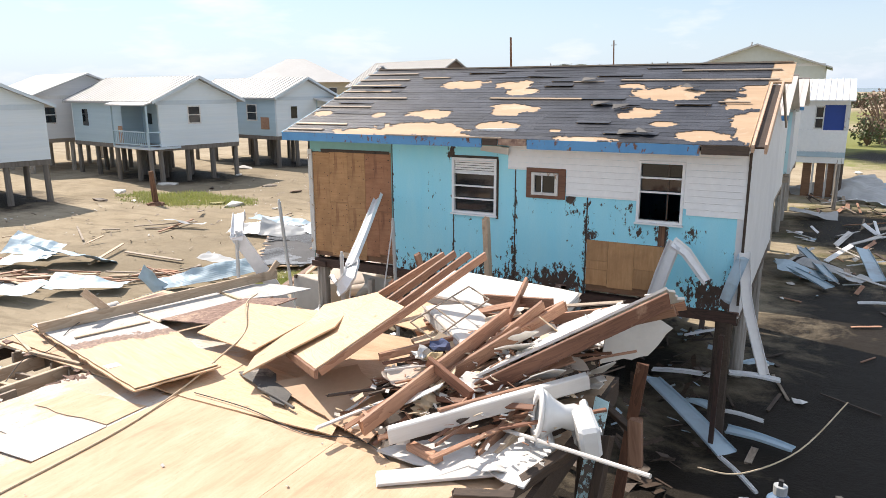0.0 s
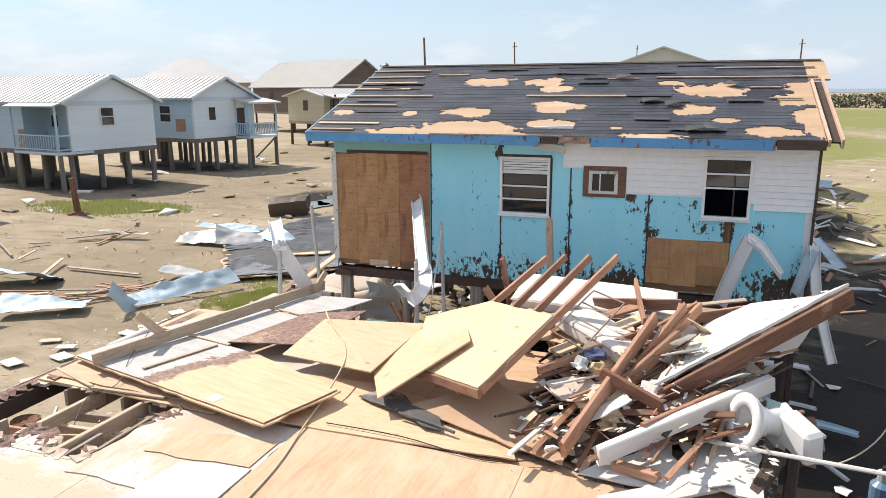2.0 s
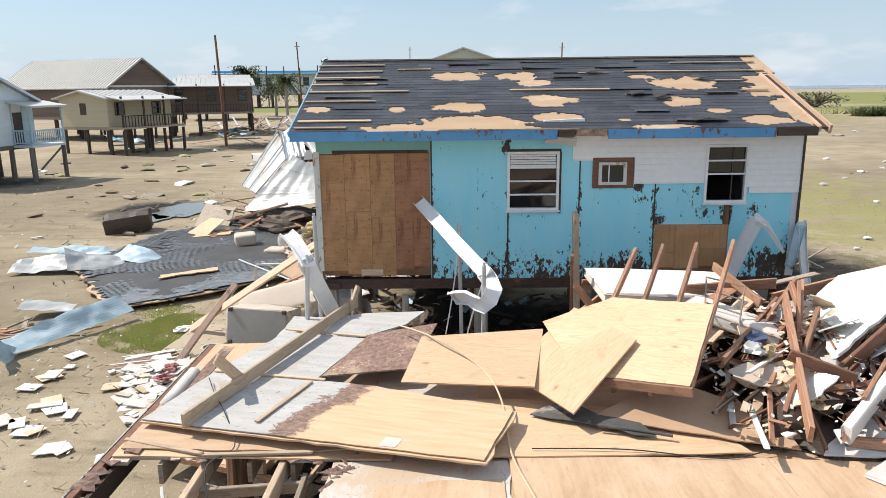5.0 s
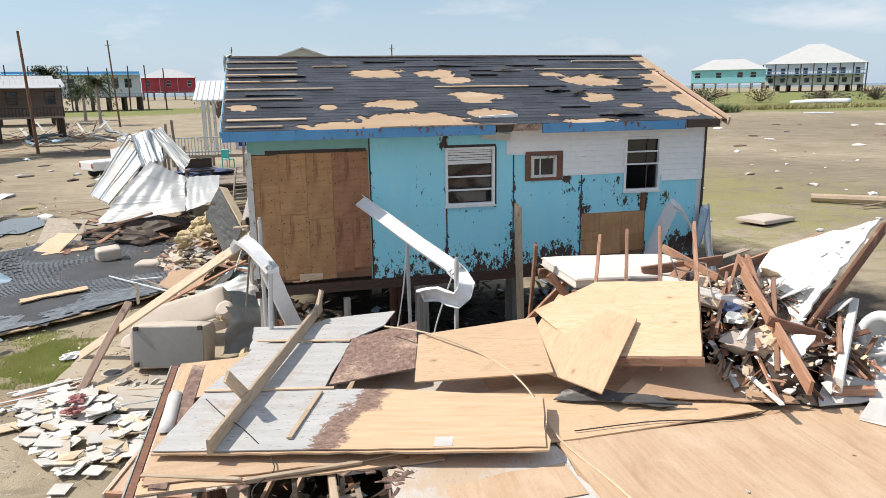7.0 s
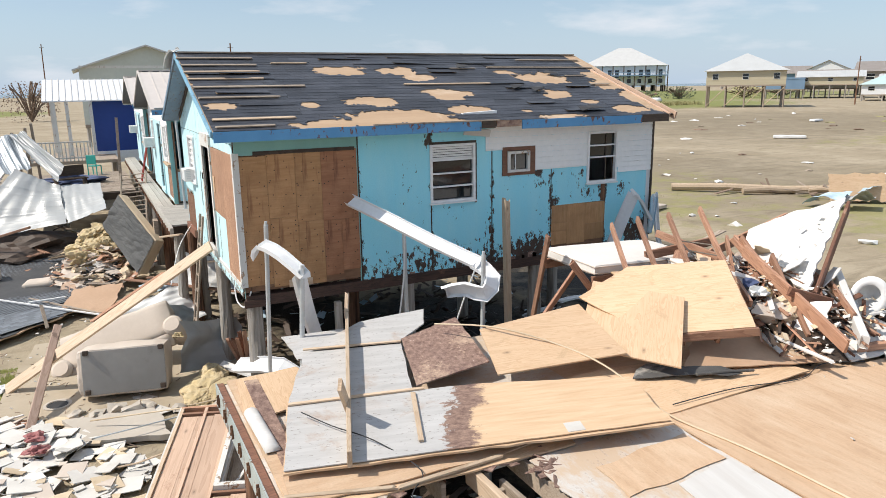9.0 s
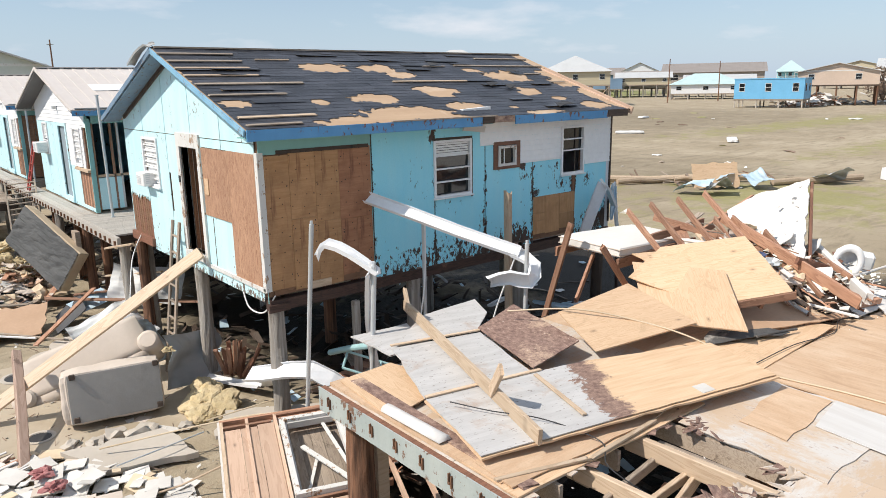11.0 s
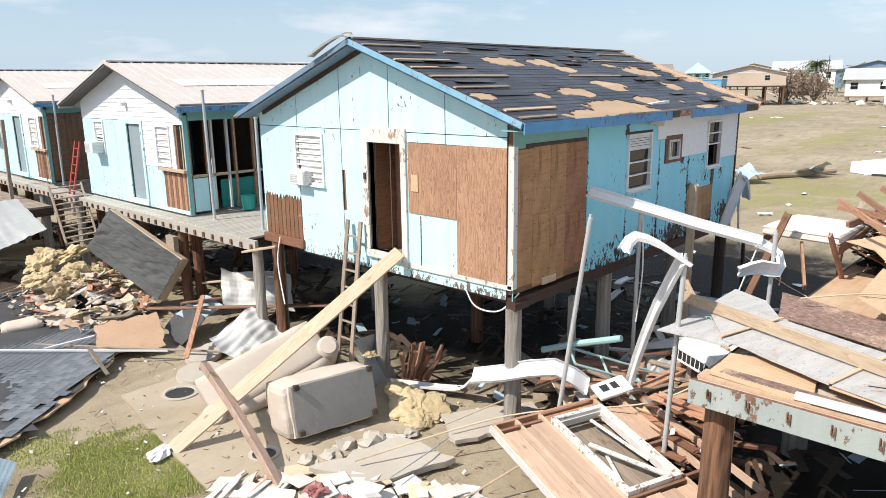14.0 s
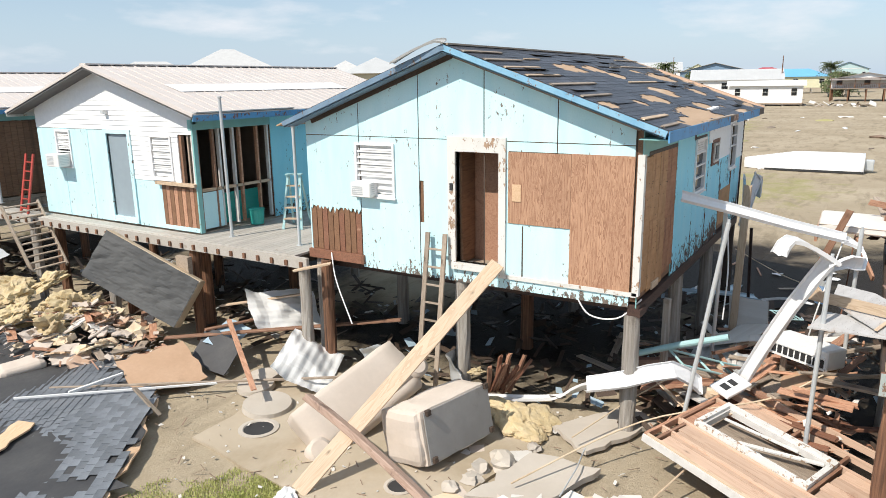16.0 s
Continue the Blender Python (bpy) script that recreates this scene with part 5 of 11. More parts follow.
for x0, x1, v, w in ((-0.37, 1.01, 3.50, 0.07), (-0.36, 0.99, 3.09, 0.07), (-0.35, 0.97, 2.71, 0.06), (-0.34, 0.95, 2.32, 0.06), (-0.33, 1.60, 1.90, 0.07), (-0.31, 1.0, 1.38, 0.06), (-0.28, 1.02, 0.42, 0.07), (-0.27, 0.62, 0.12, 0.06), (5.93, 8.75, 2.90, 0.05), (3.56, 5.44, 1.90, 0.05), (7.0, 8.75, 3.44, 0.05), (1.3, 2.0, 3.2, 0.03), (5.0, 5.6, 2.85, 0.03), (7.9, 8.4, 1.75, 0.04), (7.6, 8.1, 2.32, 0.04)):
    ob = part("roof_lath", beam_mesh(x1 - x0, w, 0.02, 0.02), PINE if R.random() > 0.7 else OLDWOOD, roof)
    ob.matrix_local = ROOF_M @ Matrix.Translation(((x0 + x1) / 2, v, 0.024)) @ Matrix.Rotation(R.uniform(-0.012, 0.012), 4, "Z")
for x, v, a in ((6.7, 0.3, 0.2), (6.95, 0.34, -0.3), (6.3, 1.45, 0.4), (7.3, 2.45, -0.5), (5.9, 1.6, 0.3), (5.3, 2.9, 0.1)):
    bm, mm = plate([(-0.15, -0.07, 0.0), (0.14, -0.08, 0.04), (0.17, 0.07, 0.01), (-0.12, 0.08, 0.03)], 0.006, 0.02, 0.02)
    part("curled_felt", bm, FELT, roof).matrix_local = ROOF_M @ Matrix.Translation((x, v, 0.05)) @ Matrix.Rotation(a, 4, "Z") @ mm


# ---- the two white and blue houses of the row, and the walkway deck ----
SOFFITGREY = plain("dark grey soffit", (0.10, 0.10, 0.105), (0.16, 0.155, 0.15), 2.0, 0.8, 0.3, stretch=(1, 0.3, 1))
BRIGHTMETAL = plain("bright white roof metal", (0.80, 0.80, 0.79), (0.74, 0.74, 0.73), 0.8, 0.5, 0.1, var=0.02)


def row_house(m, label, side_brown=False):
    """Gable end in the plane x = 0 over y 0..6.6, roof along x; its near side wall is partly torn open."""
    h = thing("house", m, label, "house")
    S, RY, RZ, X1 = 0.30, 3.1, 6.2, 8.3
    rz = lambda y: RZ - S * abs(y - RY)
    door, w1, w2 = (2.33, 3.15, 2.56, 4.58), (0.75, 1.5, 3.58, 4.58), (4.70, 5.35, 3.68, 4.62)
    gap, torn = (0.0, 1.25, 2.5, 3.52), (0.0, 0.52, 3.5, 4.62)
    g = part("wall_gable", join(panel((0.0, 6.2, 2.4, 4.85), [door, w1, w2, torn], "x", 0.03, 0.12), prism([(0.0, 4.85), (6.2, 4.85), (6.2, rz(6.2) - 0.08), (RY, RZ - 0.08), (0.0, rz(0) - 0.08)], "x", 0.03, 0.12)), BROWNWALL, h)
    for a, b in ((0.02, 2.2), (2.2, 3.25), (3.25, 3.95), (3.95, 5.1), (5.1, 6.2)):
        part("siding_panel", panel((a + 0.008, b - 0.006, 2.4, 3.52 if a < 2.2 else 4.66), [door, w1, w2, gap], "x", 0.004, 0.027), BLUE_PALE, g)
    z = 3.52
    while z < RZ - 0.2:
        y0 = max(0.02, RY - (RZ - 0.1 - z) / S)
        y1 = 2.2 if z < 4.62 else min(6.2, RY + (RZ - 0.1 - z) / S)
        for a, b, c, d in minus((y0, y1, z, z + 0.115), [door, w1, w2, torn]):
            if b - a > 0.05:
                bm = boxes((-0.008, 0.026, a, b, c, d + 0.006))
                for v in bm.verts:
                    if v.co.z > d and v.co.x < 0:
                        v.co.x = 0.006
                    reach = (RZ - 0.09 - v.co.z) / S
                    v.co.y = max(RY - reach, min(RY + reach, v.co.y))
                part("siding_board", bm, WHITE, g)
        z += 0.115
    for k in range(9):
        part("inner_board", boxes((0.008, 0.026, 0.02 + k * 0.138, 0.145 + k * 0.138, 2.42, 3.42 + R.uniform(-0.05, 0.1))), STUD if k % 2 else BROWNWALL, g)
    part("sill_rail", boxes((-0.1, 0.02, -0.02, 1.35, 3.46, 3.53)), PINE, g)
    for y, w in ((0.02, 0.09), (0.20, 0.05), (0.44, 0.08)):
        part("bare_stud", boxes((0.03, 0.11, y, y + w, 3.5, 4.62)), STUD if w > 0.06 else OLDWOOD, g)
    frame_d = part("door_frame", boxes((-0.03, 0.1, 2.21, 2.33, 2.45, 4.68), (-0.03, 0.1, 3.15, 3.27, 2.45, 4.68), (-0.03, 0.1, 2.33, 3.15, 4.58, 4.68), (-0.05, 0.1, 2.2, 3.28, 2.42, 2.55)), BLUE_PALE, g)
    part("door_leaf", boxes((0.035, 0.075, 2.335, 3.145, 2.56, 4.57)), paint("grey door", (0.27, 0.33, 0.37)), g)
    window(g, Matrix.Translation((0.0, w1[1], w1[2])) @ Matrix.Rotation(radians(-90), 4, "Z"), 0.75, 1.0, 5, blind=0.8, pane_mat=PLASTIC)
    window(g, Matrix.Translation((0.0, w2[1], w2[2])) @ Matrix.Rotation(radians(-90), 4, "Z"), 0.65, 0.94, 4, blind=0.5)
    air_conditioner(g, Matrix.Translation((-0.01, w2[1] - 0.02, w2[2] + 0.02)) @ Matrix.Rotation(radians(-90), 4, "Z"), 0.55, 0.32)
    part("lamp_box", boxes((-0.12, 0.0, 3.0, 3.12, 5.05, 5.14)), STEEL, g)
    # near side wall: bare studs, dark room behind, then painted panels
    s = part("wall_side", boxes((2.35, X1, 0.03, 0.12, 2.4, 4.95)), BROWNWALL if not side_brown else DARKWOOD, h)
    for k in range(5):
        a = 2.36 + k * 1.32
        part("siding_panel", boxes((a, min(a + 1.3, X1), 0.004, 0.026, 2.4, 4.92)), (BLUE_PALE if k > 3 else BLUE) if not side_brown else (BROWNWALL if k < 2 else BLUE_PALE), s)
    for x in (0.02, 0.10, 0.55, 0.72, 1.15, 1.35, 1.9, 2.25):
        part("stud", boxes((x, x + 0.05, 0.02, 0.11, 2.46, 4.8)), STUD if R.random() > 0.35 else PAINTWOOD, s)
    part("corner_post", boxes((-0.02, 0.09, -0.03, 0.015, 2.4, 4.85)), TEAL, s)
    part("low_board", boxes((0.1, 0.75, 0.03, 0.06, 2.46, 3.3)), BLUE_PALE if not side_brown else BROWNWALL, s)
    part("low_board", boxes((1.1, 2.2, 0.4, 0.43, 2.42, 3.15)), GREEN if not side_brown else BROWNWALL, s)
    part("rail", boxes((0.02, 2.3, 0.02, 0.10, 3.32, 3.38)), PINE, s)
    part("header", boxes((-0.02, 2.35, 0.0, 0.12, 4.72, 4.95)), TEAL, s)
    if side_brown:
        for k in range(12):
            part("wall_board", boxes((0.1 + k * 0.19, 0.28 + k * 0.19, 0.0, 0.018, 2.44, 4.70)), BROWNWALL, s)
    part("wall_back", boxes((0.12, X1, 6.1, 6.2, 2.4, 4.95)), BLUE, h)
    part("wall_end", prism([(0.0, 2.4), (6.2, 2.4), (6.2, rz(6.2) - 0.08), (RY, RZ - 0.08), (0.0, rz(0) - 0.08)], "x", X1 - 0.1, X1), STUCCO, h)
    part("floor_deck", boxes((0.05, X1, 0.02, 6.18, 2.3, 2.4)), OLDWOOD, h)
    part("room_ceiling", boxes((0.13, X1 - 0.1, 0.12, 6.1, 4.86, 4.9)), INSIDE, h)
    part("partition", boxes((3.4, 3.5, 0.15, 6.1, 2.4, 4.86)), INSIDE, h)
    part("sill_beam", boxes((-0.1, X1, 0.0, 0.2, 2.05, 2.29)), OLDWOOD, h)
    part("sill_beam", boxes((-0.1, X1, 5.95, 6.15, 2.05, 2.29)), OLDWOOD, h)
    for x in (0.15, 3.0, 5.6, 8.0):
        for y in (0.15, 3.1, 6.05):
            pile_post(h, x, y, 2.05, PILE if (x + 2 * y) % 3 > 1 else PILE_RED, 0.13)
    # metal roof with standing ribs
    r = part("roof", prism([(-0.6, rz(-0.6)), (RY, RZ), (6.8, rz(6.8)), (6.8, rz(6.8) - 0.05), (RY, RZ - 0.05), (-0.6, rz(-0.6) - 0.05)], "x", -0.42, X1 + 0.3), ROOFCREAM, h)
    L = math.hypot(3.7, 3.7 * S)
    for side in (1, -1):
        M = Matrix.Translation((0, RY - side * 3.7, rz(-0.6))) @ (Matrix.Identity(4) if side > 0 else Matrix.Rotation(math.pi, 4, "Z")) @ Matrix.Rotation(math.atan(S), 4, "X")
        for k in range(29):
            x = (-0.4 + k * 0.313) * side
            part("roof_rib", boxes((x - 0.014, x + 0.014, 0.0, L, 0.001, 0.013)), ROOFCREAM, r).matrix_local = M
        x0 = -0.445 if side > 0 else 0.423
        part("rake_board", boxes((x0, x0 + 0.022, 0.0, L, -0.055, 0.005)), ROOFCREAM, r).matrix_local = M
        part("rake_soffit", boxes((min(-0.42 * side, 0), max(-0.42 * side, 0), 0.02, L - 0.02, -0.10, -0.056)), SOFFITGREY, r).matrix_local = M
        part("eave_board", boxes((min(-0.42 * side, (X1 + 0.3) * side), max(-0.42 * side, (X1 + 0.3) * side), -0.022, -0.002, -0.15, -0.02)), FASCIA if side > 0 else TRIM, r).matrix_local = M
    part("white_sheet", boxes((0.5, 6.5, L * 0.40, L * 0.55, 0.014, 0.020)), BRIGHTMETAL, r).matrix_local = Matrix.Translation((0, RY - 3.7, rz(-0.6))) @ Matrix.Rotation(math.atan(S), 4, "X")
    part("ridge_cap", boxes((-0.42, X1 + 0.3, RY - 0.12, RY + 0.12, RZ - 0.012, RZ + 0.022)), ROOFCREAM, r)
    for k in range(27):
        part("ridge_plug", boxes((-0.3 + k * 0.313, -0.12 + k * 0.313, RY - 0.14, RY + 0.14, RZ - 0.03, RZ - 0.013)), BLACK, r)
    part("porch_roof_sheet", boxes((-0.35, 2.6, -0.62, -0.30, 5.11, 5.135)), TINWHITE, r)
    return h


row_house(pose(0.03, 10.0, 0), "white and pale blue wooden house with cream metal roof")
row_house(pose(0.1, 19.7, 0), "white and pale blue house on piles beside a brown boarded wall", True)

GREYDECK = wood("silver grey deck board", (0.47, 0.44, 0.40), (0.37, 0.34, 0.30), 6.0, var=0.09, knots=False, stain=(0.24, 0.19, 0.14), stain_at=0.63)
walkway = thing("walkway_deck", Matrix.Identity(4), "grey plank walkway deck on piles between the houses", "deck")
rim = part("rim_beam", boxes((-0.50, -0.42, 6.35, 27.0, 2.14, 2.36)), GREYDECK, walkway, "pale weathered rim beam")
for k in range(52):
    y = 6.45 + k * 0.395
    part("hanger_bolt", boxes((-0.535, -0.50, y, y + 0.07, 2.17, 2.28)), PILE_RED, rim)
for k in range(24):
    y = 6.72 + k * 0.137
    part("deck_plank", boxes((-0.42, 4.9, y, y + 0.128, 2.33 + R.uniform(-0.004, 0.004), 2.37)), GREYDECK, walkway)
for k in range(3):
    part("deck_plank", boxes((-0.42 + k * 0.135, -0.295 + k * 0.135, 10.02, 27.0, 2.33, 2.37)), GREYDECK, walkway)
part("deck_beam", boxes((-0.4, 4.9, 6.85, 7.0, 2.1, 2.325)), DARKWOOD, walkway)
part("deck_beam", boxes((-0.4, 4.9, 9.6, 9.75, 2.1, 2.325)), DARKWOOD, walkway)
for y in (6.6, 9.9, 13.1, 16.4, 19.5, 22.6, 25.8):
    pile_post(walkway, -0.3, y, 2.14, PILE_RED if y == 9.9 else PILE, 0.12)
part("cleat", boxes((-0.62, -0.5, 9.75, 10.15, 1.55, 2.0)), OLDWOOD, walkway)
for (x, y, z0, z1, lx) in ((0.23, 9.2, 2.37, 5.42, -0.6), (0.28, 7.25, 2.37, 4.83, 0.3), (0.2, 19.0, 2.37, 5.3, 0.5)):
    ob = part("steel_post", join(cyl(0.035, z0, z1, 12), cyl(0.05, z1, z1 + 0.03, 12), cyl(0.07, z0, z0 + 0.012, 12)), STEEL)
    ob.matrix_world = Matrix.Translation((x, y, 0)) @ Matrix.Rotation(radians(lx), 4, "Y")
    tagged(ob, "thin galvanised steel post standing on the walkway deck", "post", "steel posts")

# things left on the walkway
def step_ladder(m):
    t = thing("step_ladder", m, "paint spattered folding step ladder standing open on the deck", "ladder")
    for s in (-1, 1):
        board((-0.22 * s, 0.0, 0.0), (-0.14 * s, 0.32, 1.25), 0.06, 0.03, TEALMETAL, name="front_rail", parent=t)
        board((-0.22 * s, 0.75, 0.0), (-0.14 * s, 0.36, 1.25), 0.05, 0.025, TEALMETAL, name="rear_rail", parent=t)
    for k in range(4):
        q = (k + 1) / 5
        part("tread", boxes((-0.22 + 0.08 * q, 0.22 - 0.08 * q, 0.32 * q - 0.05, 0.32 * q + 0.05, 1.25 * q - 0.015, 1.25 * q + 0.015)), PINE, t)
    part("top_shelf", boxes((-0.19, 0.19, 0.25, 0.43, 1.24, 1.27)), TEALMETAL, t)


def chair(m, mat, label):
    c = thing("chair", m, label, "chair", "chairs on the walkway")
    part("seat", boxes((-0.22, 0.22, -0.22, 0.22, 0.40, 0.44), bevel=0.012), mat, c)
    part("backrest", boxes((-0.22, 0.22, 0.19, 0.23, 0.50, 0.92), bevel=0.012), mat, c)
    for sx in (-1, 1):
        for sy in (-1, 1):
            part("leg", boxes((sx * 0.2 - 0.018, sx * 0.2 + 0.018, sy * 0.2 - 0.018, sy * 0.2 + 0.018, 0.0, 0.5 if sy > 0 else 0.40)), mat, c)


# world matrices of parts under a parent come from local poses
step_ladder(pose(1.45, 8.55, 2.37, 0, 0, -65))
chair(pose(-1.9, 24.2, 1.90, 0, 0, 150), GREEN, "teal plastic chair standing on the walkway")
tub = part("plastic_tub", join(cyl(0.16, 0, 0.36, 14, 0.19), cyl(0.2, 0.35, 0.37, 14)), GREEN)
tub.matrix_world = pose(1.5, 9.75, 2.4)
tagged(tub, "teal plastic tub standing in the open wall", "tub")

# far end of the walkway: platform with pallets, cloth heap and white railing
platform = thing("timber_platform", pose(-3.6, 22.5, 0), "weathered plank platform on short piles", "deck")
for k in range(26):
    part("deck_plank", boxes((-1.9, 3.0, -4.6 + k * 0.29, -4.34 + k * 0.29, 1.86, 1.90)), OLDWOOD, platform)
part("deck_beam", boxes((-1.9, 3.0, -4.7, -4.55, 1.6, 1.855)), DARKWOOD, platform)
part("deck_beam", boxes((-1.9, -1.75, -4.5, 2.8, 1.6, 1.855)), DARKWOOD, platform)
for x, y in ((-1.7, -4.4), (0.5, -4.4), (2.8, -4.4), (-1.7, -1), (-1.7, 2.5), (2.8, 2.5)):
    pile_post(platform, x, y, 1.6, PILE, 0.1)


def pallet(m, label):
    p = thing("wooden_pallet", m, label, "pallet", "wooden pallets")
    for k in range(7):
        part("deck_slat", boxes((-0.5, 0.5, -0.6 + k * 0.18, -0.49 + k * 0.18, 0.115, 0.135)), OLDWOOD, p)
    for y in range(3):
        part("bottom_slat", boxes((-0.5, 0.5, -0.6 + y * 0.54, -0.49 + y * 0.54, 0.0, 0.02)), OLDWOOD, p)
    for x in (-0.5, -0.02, 0.46):
        part("stringer", boxes((x, x + 0.04, -0.6, 0.6, 0.02, 0.115)), OLDWOOD, p)


rack = thing("wooden_steps", Matrix.Identity(4), "weathered slatted wooden steps leaning on the walkway", "steps")
ra, rb, rc, rd = Vector((-1.11, 16.32, 2.68)), Vector((-0.29, 16.09, 2.74)), Vector((-1.30, 14.90, 1.12)), Vector((-0.50, 14.70, 1.20))
for a, b in ((ra, rc), (rb, rd)):
    board(a, b, 0.05, 0.13, OLDWOOD, name="side_rail", parent=rack)
for k in range(11):
    t = (k + 0.3) / 10.8
    board(ra.lerp(rc, t), rb.lerp(rd, t), 0.12, 0.03, OLDWOOD, name="tread", parent=rack)
pallet(pose(-2.6, 18.6, 1.90, 0, 0, 12), "weathered wooden pallet lying on the platform")

wb = thing("house", pose(-3.8, 30.0, 0), "white house with a deep blue wall and metal roof", "house")
part("wall_front", boxes((2.1, 14.2, 0.35, 0.5, 2.3, 5.1)), paint("deep blue wall", (0.012, 0.05, 0.26)), wb)
part("wall_base", boxes((2.1, 14.3, 0.3, 0.34, 1.9, 2.5)), WHITE, wb)
part("lap_siding", boxes((6.0, 14.3, 0.28, 0.345, 2.51, 3.62), (6.0, 13.15, 0.28, 0.345, 3.625, 4.9), (6.0, 14.3, 0.28, 0.345, 4.905, 5.12)), WHITE, wb)
part("corner_board", boxes((14.10, 14.32, 0.25, 0.345, 3.63, 4.90)), TRIM, wb)
part("window_frame", boxes((12.72, 13.16, 0.262, 0.278, 3.66, 4.86)), TRIM, wb)
part("window_pane", boxes((12.78, 13.10, 0.25, 0.261, 3.74, 4.20), (12.78, 13.10, 0.25, 0.261, 4.28, 4.78)), GLASS, wb)
part("floor_band", boxes((6.0, 14.3, 0.26, 0.30, 2.22, 2.48)), TINBLUE, wb)
for x in (12.4, 13.05, 13.5):
    part("storage_door", boxes((x, x + 0.42, 0.5, 0.54, 0.1, 2.1)), BROWNWALL, wb)
    part("door_post", boxes((x + 0.44, x + 0.54, 0.48, 0.58, 0.0, 2.2)), PAINTWOOD, wb)
part("corner_pile", cyl(0.16, -0.3, 2.2, 14, 0.15, 0.01, x=14.15, y=0.45), DARKWOOD, wb)
part("wall_inner", boxes((2.1, 2.25, 0.51, 5.99, 2.3, 5.1)), WHITE, wb)
part("wall_back", boxes((2.3, 14.2, 6.0, 6.1, 2.3, 5.1)), WHITE, wb)
part("porch_deck", boxes((0.0, 2.09, 0.3, 6.0, 2.2, 2.35)), OLDWOOD, wb)
for y in (2.9, 5.8):
    part("porch_column", boxes((0.1, 0.26, y, y + 0.16, 2.35, 5.09)), TRIM, wb)
part("wall_end", boxes((14.1, 14.25, 0.51, 6.0, 2.3, 5.1)), WHITE, wb)
part("window_band", boxes((9.6, 11.2, 0.30, 0.345, 3.7, 4.7)), GLASS, wb)
wr = part("roof", prism([(-0.1, 5.16), (3.2, 6.24), (6.4, 5.16), (6.4, 5.10), (3.2, 6.17), (-0.1, 5.10)], "x", -0.1, 14.5), paint("white sheet roof", (0.78, 0.79, 0.80), 0.4), wb)
for k in range(48):
    ob = part("roof_rib", boxes((k * 0.3, k * 0.3 + 0.035, 0.0, 3.55, 0.0, 0.03)), PAINTWOOD, wr)
    ob.matrix_local = Matrix.Translation((0.05, -0.1, 5.162)) @ Matrix.Rotation(math.atan2(1.08, 3.3), 4, "X")
part("porch_floor", boxes((-1.6, 3.0, -3.2, 0.29, 2.2, 2.35)), OLDWOOD, wb)
for x in (0.3, 0.9, 2.0):
    part("porch_column", boxes((x, x + 0.16, -0.06, 0.1, 2.35, 5.09)), TRIM, wb)
for run in (((-1.5, -3.1), (1.9, -3.1)), ((-1.5, -3.1), (-1.5, 0.2))):
    (ax, ay), (bx, by) = run
    for z in (2.5, 3.25):
        board((ax, ay, z), (bx, by, z), 0.07, 0.07, PAINTWOOD, name="rail", parent=wb)
    n = int(math.hypot(bx - ax, by - ay) / 0.16)
    for k in range(n + 1):
        x, y = ax + (bx - ax) * k / n, ay + (by - ay) * k / n
        part("baluster", boxes((x - 0.025, x + 0.025, y - 0.025, y + 0.025, 2.35, 3.22)), TRIM, wb)
for x in (-1.5, 0.2, 3, 7, 11, 14):
    for y in (-3.0, 0.4, 5.9):
        pile_post(wb, x, y, 2.2, PILE, 0.11)


